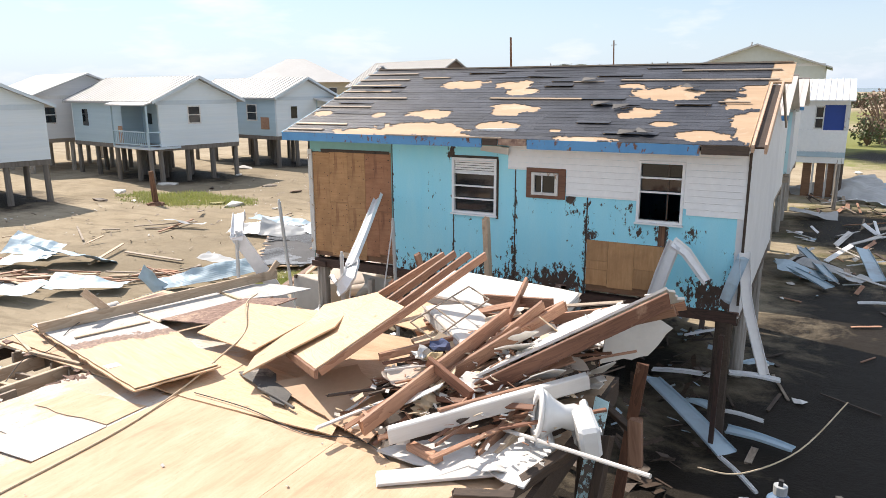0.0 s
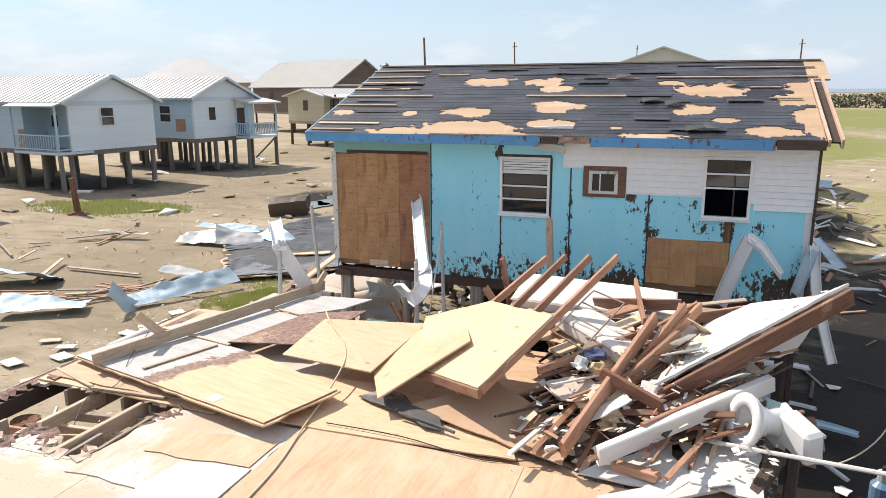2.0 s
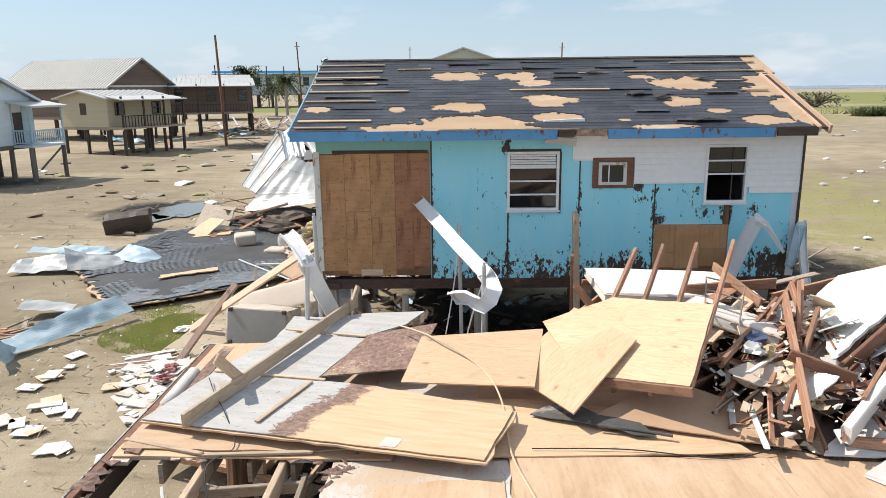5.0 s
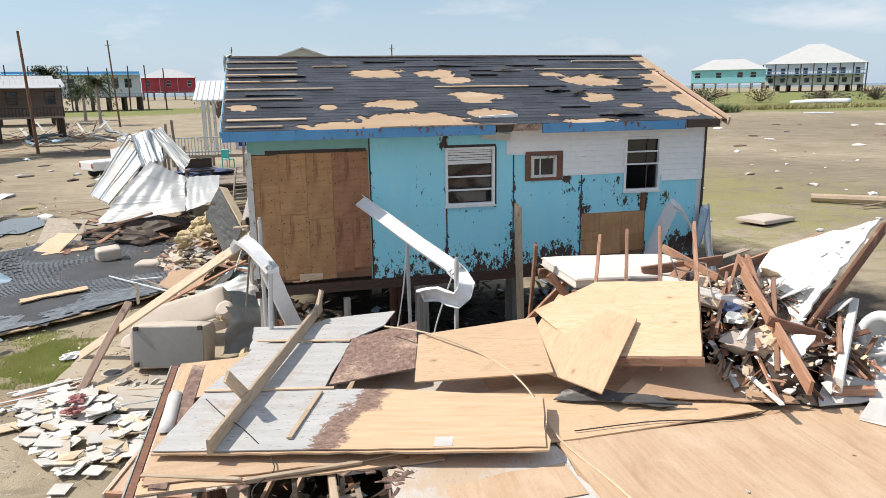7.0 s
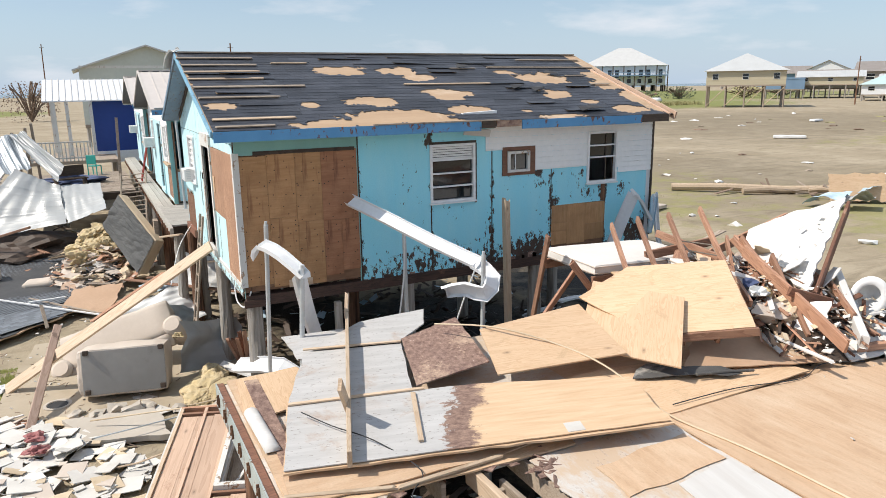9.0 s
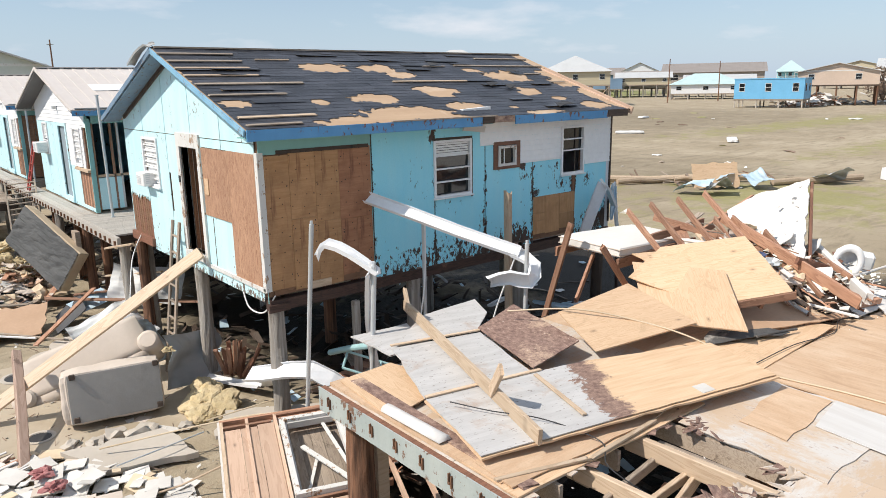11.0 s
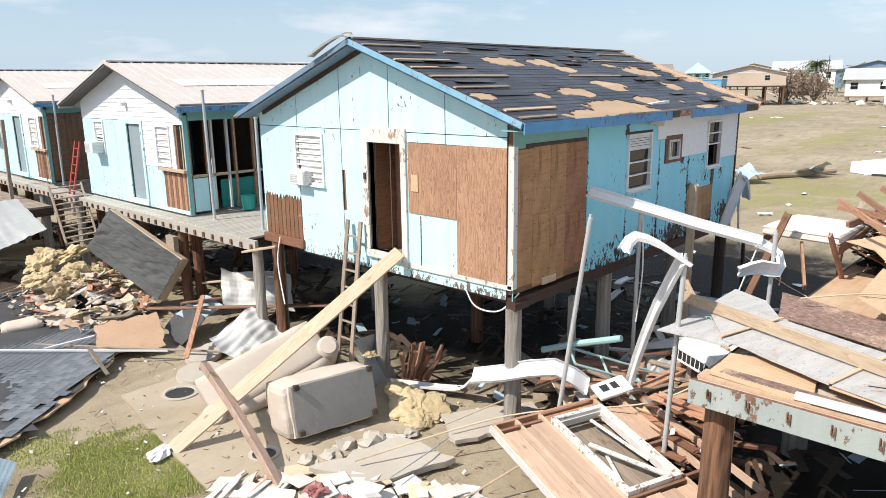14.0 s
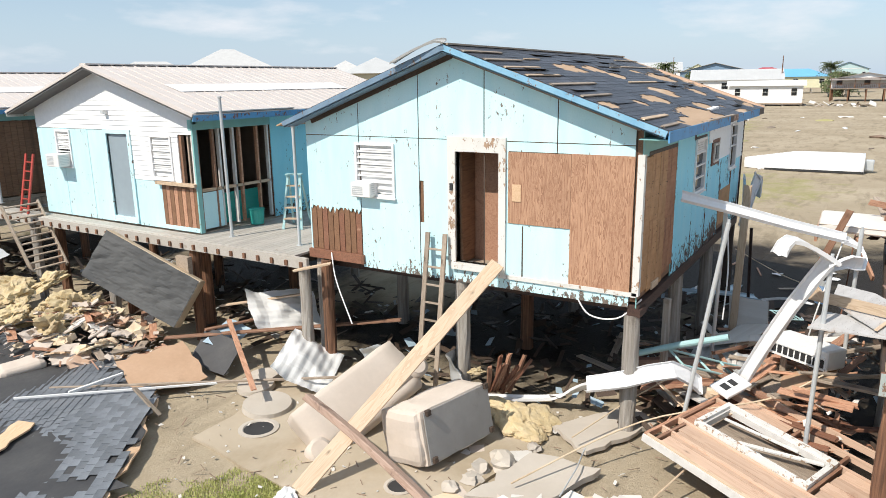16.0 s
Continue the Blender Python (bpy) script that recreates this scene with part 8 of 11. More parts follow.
# tar paper and brown panel in the fold
sheet([(3.25, -5.62, 2.30), (3.85, -5.90, 2.33), (4.45, -6.12, 2.31), (4.35, -5.88, 2.33), (3.6, -5.45, 2.35)], MOTTLED, 0.008, 0.03, 0.03, name="tar_paper", label="curled black tar paper under the plywood", category="tar paper")
sheet([(3.9, -5.75, 2.33), (5.75, -6.36, 2.29), (5.75, -5.8, 2.36), (4.75, -5.1, 2.5)], HARDBOARD, 0.014, 0.01, name="brown_panel", label="thin brown hardboard panel", category="panel")
tube1 = part("tar_paper_roll", tube(smooth_path([(3.9, -5.95, 2.34), (4.3, -6.05, 2.33), (4.6, -6.14, 2.32)]), 0.018, 8), MOTTLED)
tagged(tube1, "rolled edge of black tar paper", "tar paper")

# long plank standing on edge over the white panels, and its stub
board((-0.28, -6.02, 2.43), (0.98, -2.30, 2.54), 0.045, 0.16, GREYPINE, name="floor_beam", label="long grey plank standing on edge on the panels", category="beam", jag=0.01)
board((0.04, -5.04, 2.44), (-0.13, -5.36, 2.84), 0.04, 0.12, PINE, name="beam_stub", label="short pine stub nailed to the long plank", category="beam", jag=0.02)
board((0.90, -2.5, 2.50), (1.0, -2.28, 2.76), 0.05, 0.09, PINE, name="beam_stub", label="short pine stub at the plank's end", category="beam", jag=0.02)
# cable and lath across the sheets
ob = part("cable", tube(smooth_path([(1.72, -3.6, 2.60), (2.2, -4.35, 2.70), (2.75, -4.95, 2.56), (2.95, -5.6, 2.46), (3.0, -6.4, 2.27), (3.2, -7.5, 2.245), (3.3, -9.6, 2.24)]), 0.011, 6), PAPER)
tagged(ob, "thin tan cable trailing over the plywood", "cable")
ob = part("cable", tube(smooth_path([(-0.4, -4.9, 2.42), (-0.2, -5.3, 2.40), (0.05, -5.75, 2.40), (0.3, -6.25, 2.28), (0.1, -6.5, 2.2), (0.25, -6.9, 2.0)]), 0.006, 6), BLACK)
tagged(ob, "thin black cable hanging into the floor hole", "cable")
ob = part("cable", tube(smooth_path([(3.2, -6.30, 2.275), (4.1, -6.33, 2.28), (5.0, -6.45, 2.25), (5.6, -6.3, 2.26), (6.1, -6.5, 2.26)]), 0.006, 6), BLACK)
tagged(ob, "thin black cable along the plywood joint", "cable")
flash = bmesh.new()
rows_ = [[flash.verts.new((-0.795 + 0.075 * math.cos(a) + 0.02 * t, -4.33 - 0.93 * t, 2.262 + 0.06 * math.sin(a))) for a in [k * math.pi / 8 for k in range(9)]] for t in (0, 0.25, 0.5, 0.75, 1)]
for lo, hi in zip(rows_, rows_[1:]):
    for k in range(8):
        flash.faces.new((lo[k], lo[k + 1], hi[k + 1], hi[k]))
for lo in (rows_[0], rows_[-1]):
    flash.faces.new(lo)
tagged(part("flashing", flash, PAINTWOOD, smooth=True), "white aluminium flashing lying on the platform rim", "flashing")
sheet([(1.79, -6.29, 2.397), (1.96, -6.33, 2.40), (1.90, -6.50, 2.40), (1.73, -6.46, 2.397)], TILE, 0.004, name="paper_patch", label="white paper patch stuck on the plywood", category="paper", group="paper patches")
for a, b, w in (((-0.70, -6.30, 2.236), (-0.62, -3.5, 2.262), 0.16), ((-0.86, -6.05, 2.25), (0.0, -6.34, 2.252), 0.05), ((0.05, -6.36, 2.25), (1.1, -6.32, 2.256), 0.05)):
    board(a, b, w, 0.025, ROTBOARD if w > 0.1 else GREYPINE, 0, 0.03, name="edge_strip", label="splintered strip along the platform edge", category="strip", group="strips on the platform edge")

# raised wall section: studs under plywood
tips = [Vector(t) for t in ((5.93, -3.92, 3.76), (5.57, -3.66, 3.71), (5.22, -3.40, 3.63), (4.92, -3.17, 3.50))]
feet = [Vector((4.80, -5.95, 2.71)) + (Vector((4.07, -5.45, 2.60)) - Vector((4.80, -5.95, 2.71))) * (k / 3 * 1.35) for k in range(4)]
wall_sec = thing("wall_section", Matrix.Identity(4), "torn wall section of brown studs and yellow plywood, propped up", "wall section")
for k, (a, b) in enumerate(zip(feet, tips)):
    sag = Vector((0.01, 0.02, -0.10 if k in (1, 2) else 0.0))
    board(a + sag, b + sag * 0.3, 0.045, 0.10, STUD, jag=0.015, name="stud", parent=wall_sec)
board(feet[0] + Vector((0.02, -0.04, 0)), feet[3] + Vector((0, -0.04, 0)), 0.045, 0.10, STUD, name="bottom_plate", parent=wall_sec)
up = Vector((-0.15, -0.25, 0.95)).normalized() * 0.058
cut = lambda k, f: feet[k].lerp(tips[k], f) + up
sheet([feet[0] + up, feet[3] + up, Vector((3.55, -4.2, 2.85)), cut(3, 0.55), cut(2, 0.52), cut(0, 0.50)], PLY, 0.016, 0.004, 0.0, name="plywood_face", parent=wall_sec)
sheet([(4.55, -4.15, 2.75), (6.35, -4.7, 2.78), (6.05, -4.0, 2.86), (4.75, -3.4, 2.85)], PLY, 0.016, 0.01, 0.0, name="plywood_sheet", label="plywood half buried under the wall section", category="plywood")


# ---- the heap of wreckage ----
GH = "broken timbers of the heap"
def timber(p, q, w=0.045, h=0.14, mat=STUD, roll=0.0, jag=0.02, label="red brown broken timber in the wreckage heap"):
    return board(p, q, w, h, mat, roll, jag, name="broken_timber", label=label, category="timber", group=GH)


def mattress(m, L, W, H, label, mat=WHITEFAB, under=STUD):
    t = thing("mattress", m, label, "mattress", "mattresses")
    part("body", soft_box(L, W, H, 0.07, 0.02, 3), mat, t)
    for z in (0.05, H - 0.05):
        part("piping", boxes((-L / 2 - 0.004, L / 2 + 0.004, -W / 2 - 0.004, W / 2 + 0.004, z - 0.008, z + 0.008), bevel=0.003), CREAMFAB, t)


mattress(pose(5.55, -2.70, 2.75, 2, 3, 2), 2.2, 1.25, 0.20, "white mattress lying on brown joists")
mattress(pose(5.85, -4.28, 2.78, -8, 12, -32), 1.15, 0.75, 0.20, "white mattress end sticking out of the heap")
timber((4.45, -3.35, 2.72), (6.7, -3.35, 2.74), 0.05, 0.16)
timber((4.40, -2.10, 2.72), (6.6, -2.05, 2.74), 0.05, 0.16)
timber((4.40, -1.4, 0.0), (4.16, -2.62, 3.32), 0.045, 0.12)
timber((4.75, -3.4, 2.2), (4.1, -3.3, 3.05), 0.045, 0.1)
timber((3.75, -3.1, 2.2), (4.6, -2.75, 2.75), 0.045, 0.1)
# ceiling slab: plaster over joists, sloping up to the far corner
slab = thing("ceiling_slab", Matrix.Identity(4), "slab of torn ceiling, white plaster on brown joists", "ceiling slab")
sheet([(6.50, -5.36, 2.80), (7.3, -5.0, 3.25), (8.29, -4.57, 3.83), (8.33, -4.1, 3.62), (8.30, -3.62, 3.44), (7.5, -3.5, 3.22), (6.98, -3.9, 3.02)], GYPSUM, 0.03, 0.016, 0.0, name="plaster", parent=slab, step=0.12)
sheet([(7.55, -4.05, 2.98), (7.95, -3.62, 3.22), (8.22, -3.55, 3.05), (7.98, -3.72, 2.72), (7.5, -4.1, 2.66)], GYPSUM, 0.025, 0.012, 0.0, name="torn_plaster", parent=slab, step=0.1)
board((6.15, -5.62, 2.43), (8.34, -4.60, 3.70), 0.05, 0.17, REDWOOD, jag=0.03, name="edge_joist", parent=slab)
board((6.9, -4.0, 2.86), (8.3, -4.0, 3.42), 0.045, 0.14, STUD, jag=0.03, name="joist", parent=slab)
board((6.7, -3.45, 2.90), (8.32, -3.55, 3.36), 0.045, 0.14, STUD, jag=0.03, name="joist", parent=slab)
board((6.2, -3.2, 2.9), (7.5, -3.0, 3.12), 0.12, 0.02, OLDWOOD, jag=0.03, name="sheathing_strip", parent=slab)
# crossed timbers
timber((5.77, -6.46, 2.50), (6.43, -4.34, 3.17), 0.05, 0.18)
timber((5.98, -5.47, 2.90), (6.60, -5.66, 2.70), 0.06, 0.12, REDWOOD)
timber((6.22, -6.28, 2.33), (6.62, -6.42, 2.36), 0.10, 0.09)
timber((5.76, -5.96, 2.44), (6.70, -4.60, 3.08), 0.05, 0.16)
timber((6.22, -5.22, 2.74), (6.93, -3.72, 3.18), 0.045, 0.14)
timber((5.9, -5.9, 2.45), (6.75, -4.0, 3.25), 0.045, 0.12)
timber((6.4, -5.9, 2.35), (7.6, -5.15, 2.55), 0.045, 0.14)
timber((6.0, -4.6, 2.75), (6.9, -3.6, 3.15), 0.045, 0.14)
timber((6.3, -4.0, 3.0), (6.1, -2.9, 3.2), 0.045, 0.12)
timber((6.5, -5.3, 2.45), (6.7, -3.9, 3.22), 0.05, 0.1)
timber((6.9, -6.1, 2.3), (7.15, -4.6, 2.75), 0.045, 0.14)
timber((7.05, -6.0, 2.28), (7.35, -4.8, 2.7), 0.045, 0.14, PINE)
timber((5.35, -4.75, 2.78), (6.3, -3.7, 3.0), 0.20, 0.03, PINE)
timber((5.2, -4.2, 2.85), (6.4, -3.2, 3.05), 0.20, 0.03, STUD)
timber((5.6, -3.2, 2.95), (6.7, -3.5, 3.12), 0.05, 0.14)
timber((5.4, -6.1, 2.30), (5.95, -5.0, 2.62), 0.10, 0.04, PINE)
timber((5.0, -6.05, 2.27), (5.6, -6.2, 2.27), 0.07, 0.03, STUD)
timber((6.09, -6.47, 2.50), (7.62, -5.0, 2.82), 0.10, 0.17, PAINTWOOD, label="white painted beam lying across the heap")
timber((6.55, -6.62, 2.27), (7.4, -5.3, 2.33), 0.22, 0.03, PAINTWOOD, label="white painted board on the platform")
timber((6.2, -6.85, 2.26), (7.42, -6.0, 2.29), 0.24, 0.03, PAINTWOOD, label="white painted board on the platform")
timber((6.95, -6.75, 2.27), (7.45, -6.55, 2.28), 0.12, 0.05, DARKWOOD, label="dark deep-shade timber on the platform edge")
timber((7.25, -6.75, 2.2), (7.7, -5.6, 2.35), 0.12, 0.12, DARKWOOD, label="dark deep-shade timber on the platform edge")
for k in range(4):                                # crossing beams thrown over one another
    x, y = R.uniform(5.7, 7.3), R.uniform(-6.0, -3.9)
    a = R.choice((0.95, 1.05, 0.8)) + R.uniform(-0.12, 0.12)
    d = Vector((math.cos(a), math.sin(a), R.uniform(0.02, 0.3))) * R.uniform(0.5, 0.95)
    c = Vector((x, y, 2.42 + 0.5 * math.exp(-((x - 6.6) ** 2 + (y + 4.5) ** 2) / 1.9) + R.uniform(0, 0.1)))
    timber(c - d * 1.2, c + d * 1.2, 0.045, R.choice((0.12, 0.09)), STUD, R.uniform(-20, 20))
sheet([(5.92, -6.44, 2.285), (6.62, -6.46, 2.29), (6.86, -6.30, 2.30), (6.72, -5.70, 2.34), (6.50, -5.80, 2.33)], PAINTWOOD, 0.02, 0.03, 0.01, name="white_panel", label="white painted panel torn off and lying on the platform", category="panel", group="white panels on the platform")
sheet([(6.90, -6.32, 2.31), (7.50, -6.42, 2.31), (7.46, -5.50, 2.36), (6.78, -5.68, 2.35)], PAINTWOOD, 0.02, 0.03, 0.01, name="white_panel", label="white painted panel torn off and lying on the platform", category="panel", group="white panels on the platform")
# metal bed frame
bed = thing("bed_frame", Matrix.Identity(4), "thin dull metal bed frame stuck in the wreckage", "bed frame")
a1, b1, a2, b2 = Vector((5.69, -4.85, 2.90)), Vector((6.06, -4.06, 3.24)), Vector((5.33, -4.77, 3.04)), Vector((5.66, -3.83, 3.30))
for a, b in ((a1, b1), (a2, b2), (a1, a2), (b1, b2), (a1.lerp(b1, 0.4), a2.lerp(b2, 0.4)), (a1.lerp(b1, 0.7), a2.lerp(b2, 0.7))):
    part("rail", tube([a, b], 0.010, 6), OLDWOOD, bed)
# crumpled paper, plaster shards and lath between the timbers
for k in range(18):
    u, v = R.random(), R.random()
    x, y = 5.3 + 2.3 * u, -6.35 + 3.3 * v
    x, y = x + (v - 0.5) * 0.6, y
    z = 2.32 + 0.55 * math.exp(-((x - 6.5) ** 2 + (y + 4.6) ** 2) / 1.6) + R.uniform(-0.06, 0.16)
    s = R.uniform(0.07, 0.24)
    mat = R.choice((GYPSUM, GYPSUM, PAPER, WHITEFAB, TILE, STUD, STUD))
    c = [(x + s * math.cos(a) * R.uniform(0.6, 1.2), y + s * math.sin(a) * R.uniform(0.5, 1.1), z + R.uniform(-0.5, 0.5) * s) for a in (0.3, 1.2, 2.5, 3.9, 5.2)]
    sheet(c, mat, 0.012, 0.018, R.uniform(-0.05, 0.08), step=0.09, name="plaster_shard" if mat in (GYPSUM, TILE, WHITEFAB) else "paper_scrap", label="torn scrap of plaster board in the heap" if mat in (GYPSUM, TILE, WHITEFAB) else "torn brown backing paper in the heap", category="scrap", group="scraps of the heap")
def heap_z(x, y):
    return 2.30 + 0.62 * math.exp(-((x - 6.6) ** 2 + (y + 4.5) ** 2) / 1.9)


for k in range(44):
    x, y = R.uniform(5.3, 7.5), R.uniform(-6.2, -3.3)
    z = heap_z(x, y) + R.uniform(-0.03, 0.08)
    a, L = R.gauss(0.75, 0.4), R.uniform(0.5, 1.5)
    d = Vector((math.cos(a), math.sin(a), R.uniform(-0.05, 0.25))) * L / 2
    board(Vector((x, y, z)) - d, Vector((x, y, z)) + d, R.uniform(0.02, 0.07), R.uniform(0.008, 0.03), R.choice((STUD, STUD, REDWOOD, DARKWOOD, PAINTWOOD)), R.uniform(-40, 40), 0.02, name="wood_splinter", label="broken strip of wood in the heap", category="strip", group="strips of the heap")
for k in range(15):                                # larger torn sheets of plaster board and backing paper
    x, y = (R.uniform(5.25, 6.2), R.uniform(-6.0, -4.4)) if k % 2 else (R.uniform(6.3, 7.7), R.uniform(-5.4, -3.4))
    s, a0 = R.uniform(0.16, 0.34), R.uniform(0, 6.28)
    tx, ty, z = R.uniform(-0.7, 0.7), R.uniform(-0.7, 0.7), heap_z(x, y) + R.uniform(0.02, 0.2)
    pts = [(s * math.cos(a0 + q) * R.uniform(0.7, 1.2), s * 0.7 * math.sin(a0 + q) * R.uniform(0.7, 1.2)) for q in (0.2, 1.3, 2.4, 3.5, 4.5, 5.5)]
    m = R.choice((GYPSUM, PAPER, GYPSUM, CREAMFAB))
    sheet([(x + u, y + v, z + u * tx + v * ty) for u, v in pts], m, 0.012, 0.014, R.uniform(-0.06, 0.06), step=0.07, name="plaster_sheet", label="large torn sheet of plaster board in the heap" if m is not PAPER else "large torn sheet of tan backing paper", category="plaster board", group="plaster sheets of the heap")


def crumbs(name, n, place, mat, size, label, category, seed, long=1.0):
    """A joined scatter of thin torn crumbs; place(rr) gives each one's spot."""
    rr = random.Random(seed)
    vs, fs = [], []
    for _ in range(n):
        x, y, z = place(rr)
        s, a = size * rr.uniform(0.4, 1.4), rr.uniform(0, 6.28)
        u = Vector((math.cos(a), math.sin(a), rr.uniform(-0.6, 0.6))) * s * long
        v = Vector((-math.sin(a), math.cos(a), rr.uniform(-0.6, 0.6))) * s * rr.uniform(0.4, 0.9)
        c, up = Vector((x, y, z + 0.3 * s)), Vector((0, 0, max(0.006, s * 0.08)))
        ring = [c - u * rr.uniform(0.7, 1.1) - v, c + u - v * rr.uniform(0.5, 1.1), c + u * rr.uniform(0.6, 1.1) + v, c - u * 0.9 + v * rr.uniform(0.5, 1.2)]
        k = len(vs)
        vs += [tuple(q) for q in ring] + [tuple(q + up) for q in ring]
        fs += [(k + 4, k + 5, k + 6, k + 7)] + [(k + i, k + (i + 1) % 4, k + 4 + (i + 1) % 4, k + 4 + i) for i in range(4)]
    me = bpy.data.meshes.new(name)
    me.from_pydata(vs, [], fs)
    me.materials.append(mat)
    tagged(new(name, me), label, category, kind="stuff")


def on_heap(rr):
    x, y = rr.uniform(5.2, 7.6), rr.uniform(-6.2, -3.3)
    return x, y, heap_z(x, y) - 0.04 + rr.uniform(0, 0.18)


crumbs("plaster_crumbs", 320, on_heap, GYPSUM, 0.032, "white plaster crumbs strewn through the heap", "plaster", 1)
crumbs("paper_crumbs", 110, on_heap, PAPER, 0.045, "tan paper scraps strewn through the heap", "paper", 2)
crumbs("wood_chips", 150, on_heap, STUD, 0.018, "red brown wood chips strewn through the heap", "wood chips", 3, 4.0)


def on_floor(rr):
    x, y = rr.uniform(-0.8, 7.4), rr.uniform(-9.5, -3.5)
    return x, y, 2.24 + (0.12 if -6.2 < y < -4.5 and x < 2 else 0.0)


crumbs("floor_crumbs", 40, on_floor, GYPSUM, 0.014, "pale crumbs strewn over the platform floor", "crumbs", 4)


def on_slab(rr):
    t = rr.random()
    return 6.5 + 1.75 * t + rr.uniform(-0.1, 0.1), -5.3 + 0.75 * t + rr.uniform(-0.05, 0.4), 2.74 + 1.02 * t + rr.uniform(-0.03, 0.08)


crumbs("plaster_edge", 26, on_slab, GYPSUM, 0.035, "plaster crumbs along the torn ceiling slab", "plaster", 14)


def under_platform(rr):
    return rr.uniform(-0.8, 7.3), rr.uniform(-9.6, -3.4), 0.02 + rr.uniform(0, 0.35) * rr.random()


# DARKWOOD here puts the platform's shade into the rubble's colour.
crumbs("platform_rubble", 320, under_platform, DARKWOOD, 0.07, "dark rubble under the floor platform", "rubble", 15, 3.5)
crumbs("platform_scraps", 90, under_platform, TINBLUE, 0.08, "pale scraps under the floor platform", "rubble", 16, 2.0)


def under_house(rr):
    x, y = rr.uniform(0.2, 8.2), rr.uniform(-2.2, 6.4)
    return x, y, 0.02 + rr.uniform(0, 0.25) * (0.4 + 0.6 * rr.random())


# Rubble under the floor, coloured dark to deepen the shade there.
crumbs("rubble_boards", 420, under_house, DARKWOOD, 0.07, "rubble under the house, darkened for its shade", "rubble", 6, 3.0)
crumbs("rubble_scraps", 90, under_house, TINBLUE, 0.09, "pale metal scraps in the dark under the house", "rubble", 7)


def yard(rr):
    x, y = rr.uniform(-7, 0.5), rr.uniform(-3.5, 9)
    return x, y, 0.03


crumbs("yard_crumbs", 420, yard, TILE, 0.028, "pale crumbs strewn over the muddy yard", "crumbs", 8)
crumbs("yard_twigs", 420, yard, TWIG, 0.010, "brown twigs and splinters strewn over the yard", "twigs", 9, 8.0)


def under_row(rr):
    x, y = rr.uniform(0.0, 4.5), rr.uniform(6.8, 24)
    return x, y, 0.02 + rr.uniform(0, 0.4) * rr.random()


# Same dark colour, carrying the shade beneath the row.
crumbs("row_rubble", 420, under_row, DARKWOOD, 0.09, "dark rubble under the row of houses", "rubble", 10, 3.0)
crumbs("row_scraps", 120, under_row, TINWHITE, 0.10, "pale scraps under the row of houses", "rubble", 11)


def lane(rr):
    x, y = rr.uniform(-24, -6.5), rr.uniform(-4, 30)
    return x, y, 0.02


crumbs("lane_litter", 240, lane, OLDWOOD, 0.03, "small driftwood litter on the sandy lane", "litter", 12, 5.0)
crumbs("lane_scraps", 220, lane, TILE, 0.05, "small pale litter on the sandy lane", "litter", 13)
for k, (x, y, z) in enumerate(((5.95, -5.5, 2.58), (6.2, -5.72, 2.5))):
    ob = part("crumpled_sack", lump(0.2, 0.15, 0.12, 40 + k, 0.9, 3), PAPER)
    ob.matrix_world = pose(x, y, z, R.uniform(-20, 20), R.uniform(-20, 20), k * 50)
    tagged(ob, "crumpled tan paper sack in the heap", "sack", "crumpled sacks")
for k, (x, y, m) in enumerate(((5.80, -5.02, BLACK), (5.9, -5.18, WOOL), (5.72, -5.2, STEEL), (5.86, -4.95, CLOTHBLUE))):
    ob = part("dirty_rag", lump(0.13, 0.08, 0.09, 60 + k, 0.9, 2), m)
    ob.matrix_world = pose(x, y, 2.78 + 0.03 * k, 20, 10, k * 60)
    tagged(ob, "small dirty rag tangled in the heap", "rag", "small rags")
# core of the heap that carries it
for k in range(24):
    x, y = R.uniform(5.2, 7.3), R.uniform(-5.9, -3.5)
    a, L = R.gauss(0.95, 0.35), R.uniform(0.4, 0.9)
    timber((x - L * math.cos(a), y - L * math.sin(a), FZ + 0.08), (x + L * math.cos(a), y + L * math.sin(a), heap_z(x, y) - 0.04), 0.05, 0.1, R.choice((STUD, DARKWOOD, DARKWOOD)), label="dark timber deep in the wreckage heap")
for k in range(15):                                # bundle of laths behind the white beam
    o = Vector((-0.035 * k + R.uniform(-0.02, 0.02), 0.045 * k, R.uniform(0.0, 0.07) + 0.004 * k))
    p, q = Vector((6.30, -5.85, 2.44)) + o * 0.8, Vector((7.42, -4.86, 2.84)) + o * 0.8 + Vector((R.uniform(-0.25, 0.1), R.uniform(-0.12, 0.12), R.uniform(-0.04, 0.05)))
    board(p, q, R.uniform(0.05, 0.12), 0.018, R.choice((STUD, SHEATH, STUD, OLDWOOD)), R.uniform(-25, 25), 0.03, name="lath", label="reddish lath in a splayed bundle on the heap", category="lath", group="laths of the heap")
# Dark lump behind the timbers, added so the gaps between them look shaded.
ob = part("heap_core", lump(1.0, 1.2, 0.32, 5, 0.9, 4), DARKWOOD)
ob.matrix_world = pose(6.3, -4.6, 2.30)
tagged(ob, "dark rubble lump backing the shaded gaps of the heap", "rubble", kind="stuff")

# toilet thrown on the heap: bowl on its side, cistern beside it
tz_ = Vector((-0.84, -0.50, 0.12)).normalized()
tx_ = (Vector((0.35, -0.1, 0.9)) - tz_ * Vector((0.35, -0.1, 0.9)).dot(tz_)).normalized()
tm_ = Matrix((tx_, tz_.cross(tx_), tz_)).transposed().to_4x4() @ Matrix.Scale(1.0, 4)
tm_.translation = Vector((7.46, -5.62, 2.66))
toilet = thing("toilet", tm_, "broken white porcelain toilet lying on the heap", "toilet")
bowl = bmesh.new()
